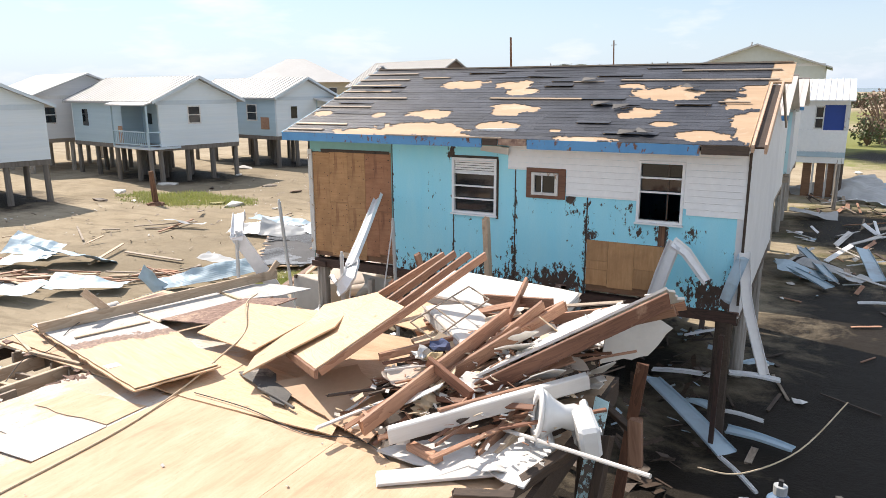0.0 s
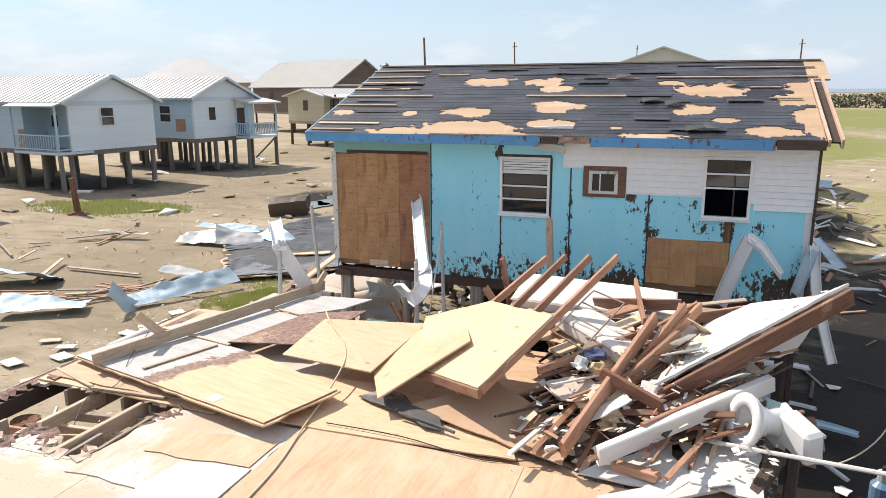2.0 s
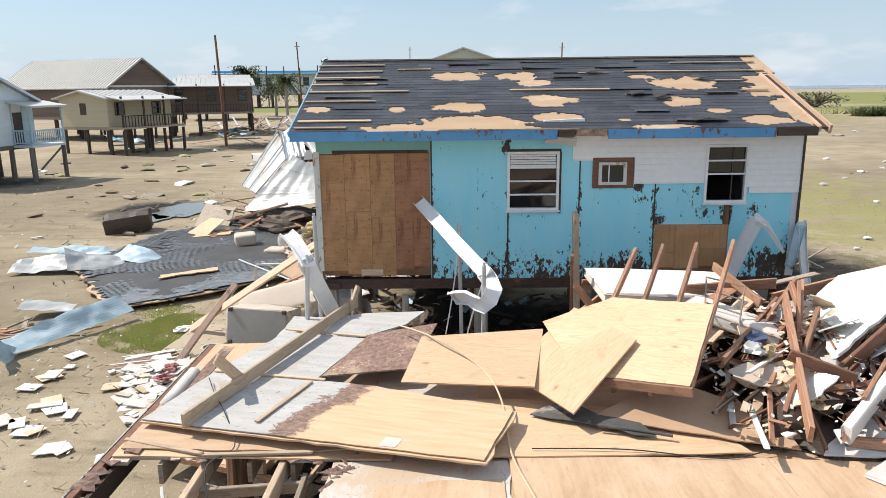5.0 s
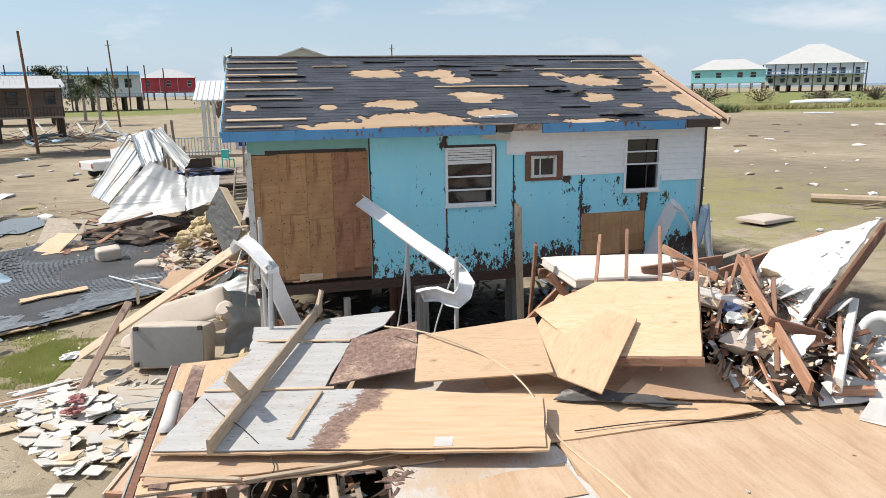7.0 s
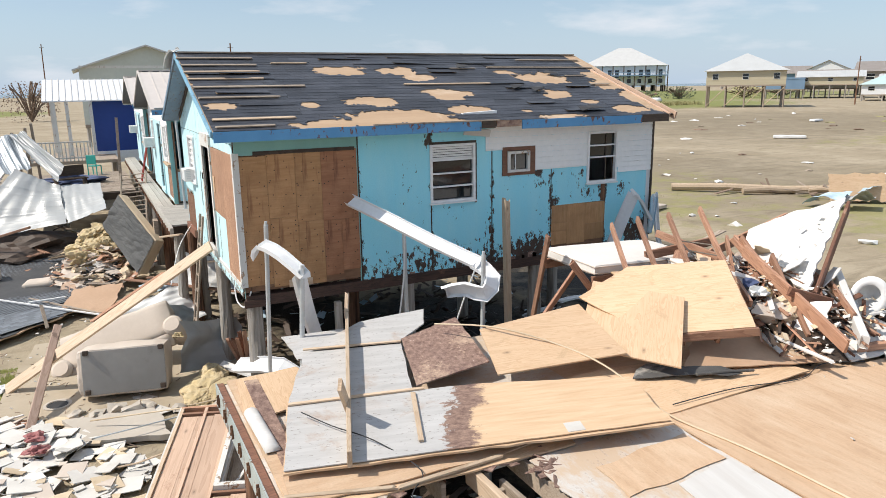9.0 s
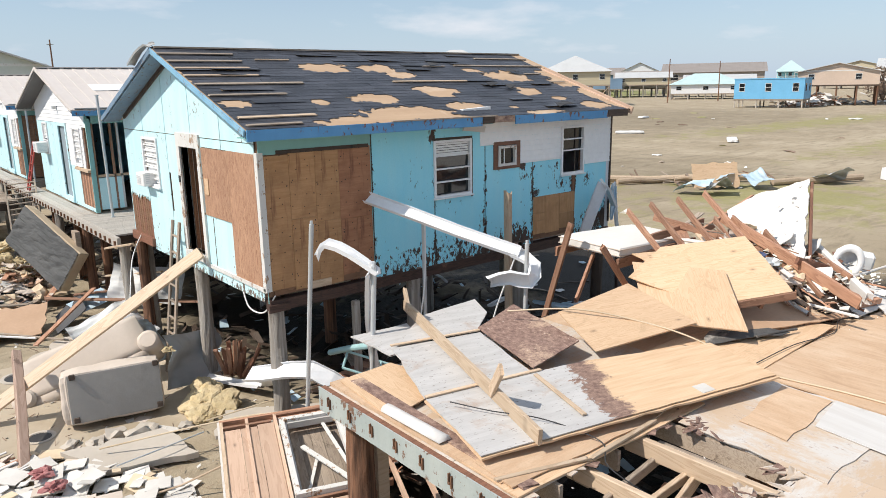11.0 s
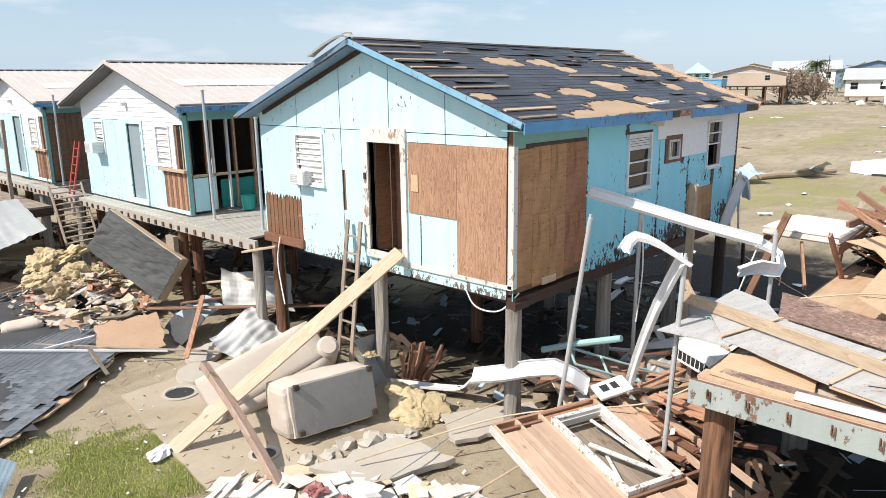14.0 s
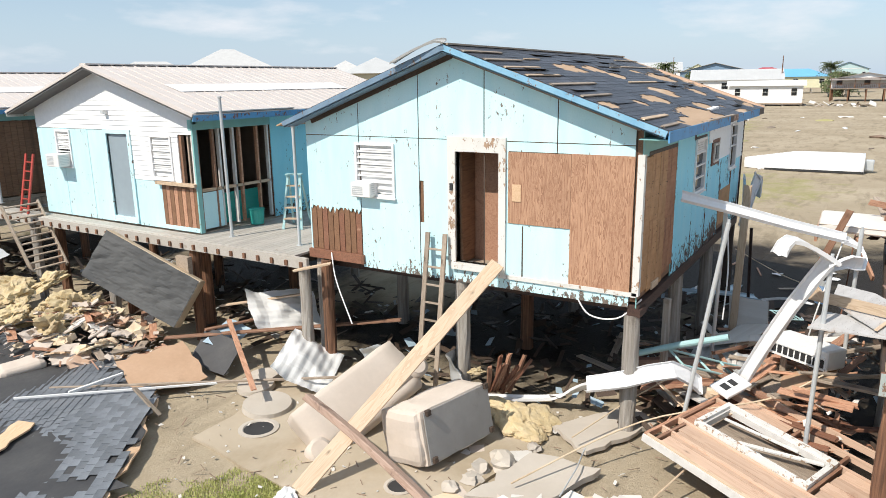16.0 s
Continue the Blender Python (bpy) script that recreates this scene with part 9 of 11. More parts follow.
prof = [(0.10, -0.30), (0.12, -0.22), (0.10, -0.12), (0.15, 0.0), (0.21, 0.08), (0.225, 0.12), (0.20, 0.125), (0.15, 0.06), (0.08, -0.02), (0.02, -0.04)]
loops = [[bowl.verts.new((r * math.cos(a) * 1.25, r * math.sin(a), z)) for a in [i * 2 * math.pi / 20 for i in range(20)]] for r, z in prof]
for lo, hi in zip(loops, loops[1:]):
    for i in range(20):
        bowl.faces.new((lo[i], lo[(i + 1) % 20], hi[(i + 1) % 20], hi[i]))
bowl.faces.new(loops[0][::-1])
bowl.faces.new(loops[-1])
part("bowl", bowl, PORCELAIN, toilet, smooth=True)
seat = bmesh.new()
rings = [[seat.verts.new((r * math.cos(a) * 1.25, r * math.sin(a), z)) for a in [i * 2 * math.pi / 24 for i in range(24)]] for r, z in ((0.235, 0.128), (0.235, 0.15), (0.14, 0.155), (0.135, 0.13))]
for lo, hi in zip(rings, rings[1:] + rings[:1]):
    for i in range(24):
        seat.faces.new((lo[i], lo[(i + 1) % 24], hi[(i + 1) % 24], hi[i]))
part("seat", seat, PLASTIC, toilet, smooth=True)
part("back_shelf", boxes((-0.46, -0.2, -0.17, 0.17, -0.06, 0.12), bevel=0.04), PORCELAIN, toilet)
part("foot", boxes((-0.30, 0.16, -0.13, 0.13, -0.36, -0.28), bevel=0.03), PORCELAIN, toilet)
cist = thing("toilet_cistern", pose(7.86, -5.64, 2.42, 8, -10, 28), "white porcelain toilet cistern standing on end", "cistern")
part("tank", boxes((-0.10, 0.10, -0.21, 0.21, 0.0, 0.35), bevel=0.035), PORCELAIN, cist)
part("flush_lever", boxes((0.10, 0.12, -0.18, -0.10, 0.26, 0.29)), STEEL, cist)
ob = part("lath", tube([(7.0, -5.72, 2.44), (8.58, -6.3, 2.66)], 0.022, 8), PAINTWOOD)
tagged(ob, "long white lath poking out of the heap", "lath")
# right flank below the platform
for p, q, w, h, m, l in (((8.07, -4.62, 2.30), (8.11, -4.66, 1.80), 0.15, 0.12, STUD, "brown board with plaster crumbs hanging off the heap"), ((7.55, -4.3, 2.32), (8.13, -4.62, 2.12), 0.10, 0.06, DARKWOOD, "dark timber carrying the hanging board"), ((7.75, -5.9, 0.1), (7.9, -5.1, 2.3), 0.12, 0.12, DARKWOOD, "dark post below the platform edge"), ((7.66, -5.95, 0.0), (7.72, -4.7, 2.5), 0.16, 0.03, BLUE_PALE, "strip of pale blue painted board leaning on the platform"), ((7.45, -2.6, 0.0), (7.72, -2.7, 2.2), 0.16, 0.03, REDWOOD, "torn sheet of brown board standing under the heap")):
    board(p, q, w, h, m, 0, 0.03, name="hanging_board", label=l, category="board")
TRIMS = [((7.14, 0.95, 0.5), (8.69, -0.66, 0.12), 0.42, 10), ((8.6, 0.15, 0.15), (9.62, -0.05, 0.12), 0.30, -8), ((6.9, 2.2, 0.15), (8.04, 2.43, 0.15), 0.20, 4), ((8.33, 2.78, 0.14), (9.25, 2.85, 0.12), 0.24, 0), ((7.8, 0.8, 0.25), (8.4, 0.75, 0.2), 0.3, 20), ((8.3, 0.95, 0.1), (9.1, 0.85, 0.1), 0.10, 0), ((8.6, -0.8, 0.1), (9.2, -1.55, 0.06), 0.07, 0), ((8.55, 3.3, 0.2), (9.0, 3.9, 0.1), 0.26, 12), ((7.2, 4.2, 0.3), (7.9, 5.6, 0.12), 0.07, 0), ((8.6, 12.6, 0.35), (10.1, 10.9, 0.1), 0.40, 8), ((9.2, 14.9, 0.4), (10.2, 11.7, 0.12), 0.34, -6), ((11.0, 15.3, 0.5), (11.4, 12.4, 0.1), 0.5, 10), ((10.8, 9.6, 0.1), (12.0, 9.9, 0.1), 0.16, 0), ((12.6, 14.0, 0.1), (13.4, 15.2, 0.1), 0.2, 0)]
for p, q, w, tw in TRIMS:
    mid = (Vector(p) + Vector(q)) / 2 + Vector((0, 0, 0.03))
    # Wide white trims take TINBLUE, so the shade's dim blue is in their colour.
    strip_metal([p, mid, q], w * 0.8, TINBLUE if w > 0.25 else ALU, (tw, -tw), 0.04, name="metal_trim", label="pale aluminium trim lying in the shade", category="trim", group="aluminium trims on the ground", jag=0.03)
for k in range(46):                                # small rubbish in the shade of the house
    x, y = R.uniform(8.4, 13.2), R.choice((R.uniform(-2.5, 6), R.uniform(6, 20)))
    z = ground_height(x, y)
    if k % 3:
        a, L = R.uniform(0, 3.14), R.uniform(0.25, 1.3)
        board((x, y, z + 0.03), (x + L * math.cos(a), y + L * math.sin(a), z + 0.045), R.uniform(0.03, 0.12), 0.025, R.choice((DARKWOOD, OLDWOOD, STUD, DARKWOOD, ALU)), 0, 0.02, name="mud_board", label="small storm debris on the dark mud", category="board", group="boards in the shade")
    else:
        s = R.uniform(0.06, 0.2)
        sheet([(x + s * math.cos(b) * R.uniform(0.6, 1.2), y + s * math.sin(b), z + 0.03 + R.uniform(0, 0.05)) for b in (0.2, 1.4, 2.6, 3.7, 5.1)], R.choice((PLASTIC, TILE, TINBLUE)), 0.008, 0.012, 0.03, step=0.08, name="rubbish_scrap", label="pale rubbish scrap lying on dark mud", category="scrap", group="scraps in the shade")
cylr = thing("gas_cylinder", pose(9.52, -2.1, -0.03), "small blue steel gas cylinder standing on the ground", "gas cylinder")
part("body", join(cyl(0.16, 0.02, 0.40, 16), cyl(0.16, 0.40, 0.5, 16, 0.06)), BLUEPAINT, cylr)
part("collar", join(cyl(0.09, 0.48, 0.6, 12)), STEEL, cylr)
part("valve", boxes((-0.03, 0.03, -0.03, 0.03, 0.58, 0.68)), BLACK, cylr)
ob = part("cable", tube(smooth_path([(8.45, -2.1, 0.55), (9.0, -1.9, 0.5), (9.7, -1.0, 0.6), (10.3, 0.2, 1.0)]), 0.012, 6), PAPER)
tagged(ob, "thin cable sagging beside the house", "cable")

# ---- bent gutters and posts before the house ----
for p, q, l in (((0.13, -0.72, 0.0), (0.17, -1.22, 3.66), "leaning galvanised steel pipe post"), ((0.14, -2.49, 0.0), (0.31, -2.56, 3.28), "galvanised steel pipe post beside the platform"), ((2.60, -0.70, 0.0), (2.54, -0.77, 3.40), "galvanised steel pipe post before the front wall"), ((2.86, -2.80, 0.0), (2.88, -2.85, 3.22), "galvanised steel pipe post behind the panels")):
    ob = part("pipe_post", join(tube([p, q], 0.034, 12), tube([Vector(q), Vector(q) + Vector((0, 0, 0.05))], 0.022, 8)), STEEL)
    tagged(ob, l, "post", "pipe posts")
strip_metal([(1.84, -0.16, 3.72), (2.2, -0.98, 3.49), (2.55, -1.78, 3.25), (2.92, -2.62, 3.03)], 0.21, ALU, (0, 8), 0.06, (-0.41, -0.33, 0.6), 2, label="long white aluminium gutter, bent and torn loose", group="torn gutters", jag=0.03)
strip_metal([(2.90, -2.56, 3.03), (3.02, -2.86, 2.86), (2.86, -2.92, 2.66), (2.66, -2.72, 2.72), (2.46, -2.5, 2.66)], 0.24, ALU, (20, 75), 0.05, (-0.5, -0.6, 0.6), 2, label="crumpled end of the white gutter", group="torn gutters", jag=0.06)
strip_metal([(0.28, -2.54, 3.24), (0.50, -2.14, 2.48), (0.80, -1.76, 1.62), (1.12, -1.44, 0.82)], 0.24, ALU, (0, 4), 0.05, (-0.62, 0.79, 0.05), 2, label="white aluminium gutter folded over the steel post", group="torn gutters", jag=0.05)
strip_metal([(-0.15, -1.97, 3.40), (-0.08, -2.06, 3.54), (0.11, -2.30, 3.42), (0.31, -2.56, 3.20)], 0.22, ALU, (-10, 18), 0.05, (-0.3, 0.1, 1), 2, label="crumpled white metal cap over the steel post", group="torn gutters", jag=0.08)
strip_metal([(7.30, -0.33, 2.25), (7.48, -0.45, 2.9), (7.66, -0.56, 3.43)], 0.24, ALU, (0, 10), 0.05, (-0.3, -0.9, 0.3), 2, label="white aluminium gutter bent into a hook", group="torn gutters", jag=0.03)
strip_metal([(7.62, -0.56, 3.44), (7.82, -0.55, 3.30), (8.14, -0.50, 2.86)], 0.2, ALU, (0, 20), 0.05, (0.5, -0.6, 0.6), 1, label="folded tip of the white gutter hook", group="torn gutters", jag=0.03)
strip_metal([(8.64, -0.10, 3.30), (8.72, -0.12, 2.6), (8.88, -0.1, 2.0), (9.08, -0.1, 1.35)], 0.16, ALU, (0, 15), 0.04, (0.2, -1, 0.2), 2, label="white aluminium strip hanging at the house corner", group="torn gutters", jag=0.03)
strip_metal([(8.62, -0.12, 3.2), (8.5, -0.2, 2.8), (8.42, -0.22, 2.5)], 0.18, TINBLUE, (0, 25), 0.03, (0, -1, 0.2), 2, label="torn pale blue strip at the house corner", group="torn gutters", jag=0.05)
strip_metal([(-0.12, 0.68, 0.84), (-0.06, 0.1, 1.03), (0.38, -0.55, 1.17), (0.80, -0.88, 0.80)], 0.30, ALU, (0, -12), 0.05, (-0.5, -0.1, 0.85), 2, label="white aluminium gutter lying on the rubble", group="torn gutters", jag=0.05)
strip_metal([(-0.10, 2.72, 0.12), (0.45, 1.55, 0.16), (0.30, 0.95, 0.55), (-0.05, 0.62, 0.80)], 0.22, PLASTIC, (0, 20), 0.04, label="white plastic strip lying on the rubble", group="torn gutters", jag=0.05)
board((4.66, -0.72, 0.0), (4.50, -0.82, 3.58), 0.10, 0.14, PINE, jag=0.06, name="split_post", label="splintered pine post standing before the front wall", category="post")
board((8.42, -0.5, 0.0), (8.44, -0.42, 2.0), 0.08, 0.07, ROTSILL, name="split_post", label="thin brown post under the house corner", category="post")
for pts, m, l in (([(0.1, -0.05, 2.35), (0.05, 0.3, 2.0), (0.0, 0.75, 2.0), (0.02, 1.0, 2.3)], PLASTIC, "white cable hanging under the house corner"), ([(2.55, -0.8, 3.3), (2.45, -0.9, 2.4), (2.3, -0.9, 1.5)], PLASTIC, "thin white cord hanging from the gutter"), ([(2.9, -2.6, 3.0), (2.6, -2.3, 1.6), (2.9, -2.1, 0.1), (3.2, -2.0, 0.03)], PLASTIC, "thin white cord hanging from the gutter"), ([(-0.03, 6.1, 2.45), (-0.4, 5.7, 2.0), (-0.7, 5.1, 1.3)], PLASTIC, "white plastic strip dangling under the house"), ([(-2.5, 0.9, 0.25), (-0.5, -0.3, 0.6), (0.6, -1.9, 0.9), (1.0, -2.6, 1.3)], PAPER, "tan rope stretched over the rubble")):
    ob = part("cord", tube(smooth_path(pts), 0.013, 6), m)
    tagged(ob, l, "cord", "hanging cords")


# ---- wall frame with a window, lying by the platform ----
u, v = Vector((-0.343, -0.925, -0.165)).normalized(), Vector((0.965, -0.25, 0.02)).normalized()
v = (v - u * v.dot(u)).normalized()
n = v.cross(u) if v.cross(u).z > 0 else u.cross(v)
fm = Matrix((v, -u, n)).transposed().to_4x4()
fm.translation = Vector((-1.18, -0.57, 0.72))
frame_wall = thing("wall_frame", fm, "fallen wooden wall frame with an empty white window", "wall frame")
def lengthwise(name, x0, x1, y0, y1, z0, z1, mat):
    """A board of the wall frame whose grain runs along its y."""
    part(name, boxes((y0, y1, -x1, -x0, z0, z1)), mat, frame_wall).matrix_local = Matrix.Rotation(radians(90), 4, "Z")


for x in (0.0, 0.36, 0.765, 1.77, 2.16, 2.55):
    lengthwise("stud", x, x + 0.045, -2.5, 0.0, -0.02, 0.08, SHEATH if x else PINE)
part("top_plate", boxes((0.0, 2.6, 0.0, 0.045, -0.02, 0.08)), STUD, frame_wall)
part("bottom_plate", boxes((0.0, 2.6, -2.55, -2.5, -0.02, 0.08)), STUD, frame_wall)
part("edge_trim", boxes((-0.03, -0.002, -2.55, 0.045, -0.05, 0.06)), PAINTWOOD, frame_wall)
for x0, x1, y0, y1 in ((0.05, 0.76, -2.5, -0.17), (0.82, 1.76, -2.5, -1.95), (1.82, 2.15, -1.1, -0.20)):
    k = max(1, round((x1 - x0) / 0.23))
    for i in range(k):
        lengthwise("sheathing_board", x0 + i * (x1 - x0) / k + 0.003, x0 + (i + 1) * (x1 - x0) / k - 0.003, y0 + R.uniform(0, 0.05), y1 - R.uniform(0, 0.06), 0.03 + 0.004 * i, 0.052 + 0.004 * i, SHEATH)
lengthwise("sheathing_board", 0.82, 1.76, -0.20, -0.05, 0.02, 0.045, STUD)
wf = part("window_frame", boxes((0.83, 0.90, -1.90, -0.22, 0.06, 0.15), (1.67, 1.74, -1.90, -0.22, 0.06, 0.15), (0.90, 1.67, -0.29, -0.22, 0.06, 0.15), (0.90, 1.67, -1.90, -1.83, 0.06, 0.15)), TRIM, frame_wall)
part("inner_stop", boxes((0.90, 0.93, -1.83, -0.29, 0.0, 0.10), (1.64, 1.67, -1.83, -0.29, 0.0, 0.10), (0.93, 1.64, -0.32, -0.29, 0.0, 0.10)), PAINTWOOD, wf)
board((1.08, -0.80, 0.02), (1.63, -1.76, 0.05), 0.07, 0.03, TRIM, name="broken_sash_bar", parent=wf)
board((1.25, -1.0, -0.08), (1.0, -1.75, -0.08), 0.045, 0.025, TRIM, name="broken_sash_bar", parent=wf)
board((1.45, -0.36, 0.03), (1.63, -1.40, 0.03), 0.05, 0.025, TRIM, name="broken_sash_bar", parent=wf)
for k in range(6):
    lengthwise("backing_plank", 0.76 + 0.165 * k, 0.92 + 0.165 * k, -2.2, -0.1, -0.16 + 0.006 * (k % 2), -0.13, OLDWOOD)
part("cross_block", boxes((0.046, 0.73, -0.16, -0.115, -0.02, 0.08), (0.785, 1.68, -0.04, -0.002, -0.02, 0.08), (0.815, 1.76, -1.95, -1.91, -0.02, 0.08), (1.74, 2.11, -1.2, -1.155, -0.02, 0.08), (1.74, 2.11, -1.9, -1.855, -0.02, 0.08)), STUD, frame_wall)
GR = "boards lying in the rubble"
def rub(p, q, w=0.1, h=0.035, mat=STUD, roll=0.0, label="brown board lying in the rubble", jag=0.02):
    board(p, q, w, h, mat, roll, jag, name="loose_board", label=label, group=GR)
for k in range(16):
    t = k / 15
    rub((0.45 + t * 1.5, -1.1 - t * 0.9, 0.5 + R.uniform(-0.1, 0.2)), (0.1 + t * 1.6 + R.uniform(-0.4, 0.4), -2.7 + R.uniform(-0.4, 0.3), 0.42 + R.uniform(-0.2, 0.2)), 0.13, 0.03, STUD if k % 4 else REDWOOD, R.uniform(-15, 15))
# Boards by the platform's underside, mostly dark to carry its shade.
for k in range(7):
    rub((-0.3 + k * 0.4, -1.9 + R.uniform(-0.6, 0.6), 0.12), (-0.1 + k * 0.4 + R.uniform(-0.5, 0.5), -3.0 + R.uniform(-0.5, 0.5), 0.2), 0.1, 0.06, R.choice((REDWOOD, DARKWOOD, DARKWOOD)), R.uniform(-10, 10))
for k in range(26):
    x, y = R.uniform(0.3, 4.2), R.uniform(-2.6, 1.6)
    a, L = R.uniform(0, 3.14), R.uniform(0.5, 1.8)
    rub((x - math.cos(a) * L / 2, y - math.sin(a) * L / 2, 0.02 + R.uniform(0, 0.22)), (x + math.cos(a) * L / 2, y + math.sin(a) * L / 2, 0.03 + R.uniform(0, 0.42)), R.uniform(0.06, 0.2), 0.035, R.choice((STUD, STUD, DARKWOOD, OLDWOOD)), R.uniform(-30, 30))
# panel over the platform's corner
sheet([(0.02, -2.37, 2.33), (0.85, -2.50, 2.35), (0.58, -3.43, 2.39), (-0.01, -3.32, 2.35)], PANELWHITE, 0.02, 0.01, 0.0, name="wall_panel", label="grey white panel overhanging the platform corner", category="wall panel", group="white wall panels")
# pale teal tube frame and a white appliance panel
tf = thing("tube_frame", pose(1.75, -0.95, 0.80, 16, 20, -38), "bent pale teal metal tube frame", "tube frame")
for a, b in (((-0.9, -0.2, 0), (0.9, -0.2, 0)), ((-0.9, 0.25, 0), (0.9, 0.25, 0)), *(((x, -0.2, 0), (x, 0.25, 0)) for x in (-0.9, -0.3, 0.3, 0.9))):
    part("tube", tube([a, b], 0.022, 8), TEALMETAL, tf)
cooker = thing("appliance", pose(1.95, -2.28, 1.14, 4, 0, 60), "white enamel appliance with a slotted grille in the rubble", "appliance")
part("body", boxes((-0.52, 0.52, -0.26, 0.24, 0.0, 0.34), bevel=0.025), PLASTIC, cooker)
part("grille_frame", boxes((-0.50, 0.50, 0.241, 0.262, 0.02, 0.045), (-0.50, 0.50, 0.241, 0.262, 0.20, 0.225)), PLASTIC, cooker)
for k in range(9):
    part("grille_slot", boxes((-0.47 + 0.106 * k, -0.395 + 0.106 * k, 0.2405, 0.25, 0.055, 0.185)), BLACK, cooker)
for x, y in ((1.75, -2.6), (2.15, -1.95)):
    board((x, y, 0.0), (x + 0.05, y, 1.13), 0.10, 0.10, OLDWOOD, name="prop_post", label="short weathered post under the white appliance", category="post", group="props in the rubble")
sheet([(4.90, -0.58, 1.20), (4.70, -1.36, 1.25), (4.40, -1.40, 0.69), (4.60, -0.66, 0.41)], PAINTWOOD, 0.04, 0.01, 0.0, name="rubble_panel", label="large white panel leaning beyond the gutters", category="panel", group="panels on the rubble")
slat_panel = thing("slatted_panel", Matrix.Identity(4), "brown slatted floor panel fallen beside the house corner", "panel")
for k in range(11):
    t = k / 10
    board(Vector((2.15, 0.62, 0.50)).lerp((0.75, 0.05, 0.58), t), Vector((2.75, -0.75, 0.55)).lerp((1.25, -1.0, 0.70), t), 0.125, 0.025, STUD if k % 3 else REDWOOD, R.uniform(-3, 3), 0.02, name="slat", parent=slat_panel)
for t in (0.12, 0.88):
    board(Vector((2.15, 0.62, 0.46)).lerp((2.75, -0.75, 0.51), t), Vector((0.75, 0.05, 0.54)).lerp((1.25, -1.0, 0.66), t), 0.06, 0.05, STUD, name="batten", parent=slat_panel)
rub((3.58, -1.8, 0.0), (3.62, -1.78, 1.33), 0.09, 0.09, OLDWOOD)
ob = part("teal_pipe", tube([(1.2, 0.25, 1.02), (1.25, -0.4, 1.28), (1.3, -1.18, 1.55)], 0.055, 10), TEALMETAL)
tagged(ob, "thick pale teal pipe lying in the rubble", "pipe")
tf2 = thing("tube_frame", pose(3.6, -1.8, 1.35, 4, 3, 30), "small pale teal metal grid", "tube frame")
for k in range(5):
    part("tube", tube([(-0.3, -0.16 + k * 0.08, 0), (0.3, -0.16 + k * 0.08, 0)], 0.012, 6), TEALMETAL, tf2)
part("tube", tube([(-0.3, -0.18, 0), (-0.3, 0.18, 0)], 0.012, 6), TEALMETAL, tf2)
part("tube", tube([(0.3, -0.18, 0), (0.3, 0.18, 0)], 0.012, 6), TEALMETAL, tf2)
ap = thing("control_unit", pose(0.75, -1.35, 0.92, 14, -10, -30), "white appliance control panel lying on the frame", "panel")
part("body", boxes((-0.28, 0.28, -0.18, 0.18, 0.0, 0.06), bevel=0.012), PLASTIC, ap)
part("vent_dark", boxes((-0.18, -0.06, -0.06, 0.08, 0.0605, 0.068)), BLACK, ap)
part("vent_dark", boxes((0.0, 0.1, -0.06, 0.08, 0.0605, 0.068)), BLACK, ap)
for x, y, z, a in ((2.3, -1.4, 0.55, 20), (3.0, -0.6, 0.45, -10), (1.8, -0.2, 0.4, 40)):
    metal_sheet(pose(x, y, z, R.uniform(-15, 15), R.uniform(-15, 15), a), 1.6, 0.8, 4, 0.015, 0.12, TINWHITE, int(x * 7), label="crumpled white sheet metal under the house front", group="crumpled metal by the house", nx=16, ny=14)

# ---- couch, armchair, planks, ladder ----
arm = thing("armchair", pose(-1.84, 2.35, 0.07, -11, 0, -12.6), "cream armchair tipped on its back, grey underside showing", "armchair")
part("body", soft_box(1.50, 0.72, 0.90, 0.09, 0.035, 2), CREAMFAB, arm)
part("dust_cloth", boxes((-0.70, 0.72, -0.385, -0.368, 0.06, 0.86), bevel=0.004), GREYFAB, arm, "grey dust cloth on the underside")
part("side_cushion", soft_box(0.34, 0.80, 0.86, 0.10, 0.04, 5), CREAMFAB, arm).matrix_local = Matrix.Translation((-0.66, 0.10, 0.0))
for x, z in ((-0.62, 0.84), (0.66, 0.84), (-0.62, 0.12), (0.66, 0.12)):
    part("foot", boxes((x - 0.045, x + 0.045, -0.43, -0.36, z - 0.045, z + 0.045), bevel=0.01), DARKWOOD, arm)
cx_, cn_ = Vector((2.1, -0.45, 0.65)).normalized(), Vector((-0.42, -0.62, 0.66))
cn_ = (cn_ - cx_ * cn_.dot(cx_)).normalized()
cm_ = Matrix((cx_, cn_.cross(cx_), cn_)).transposed().to_4x4()
cm_.translation = Vector((-1.95, 3.98, 0.68))
couch = thing("couch", cm_, "long cream couch lying overturned in the rubble", "couch")
part("base", soft_box(2.25, 0.82, 0.46, 0.07, 0.03, 8), CREAMFAB, couch, smooth=True).matrix_local = Matrix.Translation((0, 0.02, -0.46))
ob = part("backrest", cyl(0.17, -1.05, 1.05, 18, 0.17, 0.006, rings=8), CREAMFAB, couch, smooth=True)
ob.matrix_local = Matrix.Translation((0, -0.42, -0.20)) @ Matrix.Rotation(radians(90), 4, "Y")
for sx in (-1, 1):
    ob = part("armrest", cyl(0.21, -0.55, 0.07, 20, 0.20, 0.006, rings=4), CREAMFAB, couch, smooth=True)
    ob.matrix_local = Matrix.Translation((sx * 1.14, -0.26 if sx > 0 else -0.34, -0.02))
    part("arm_front", cyl(0.15, 0.071, 0.085, 20), CREAMFAB, ob)
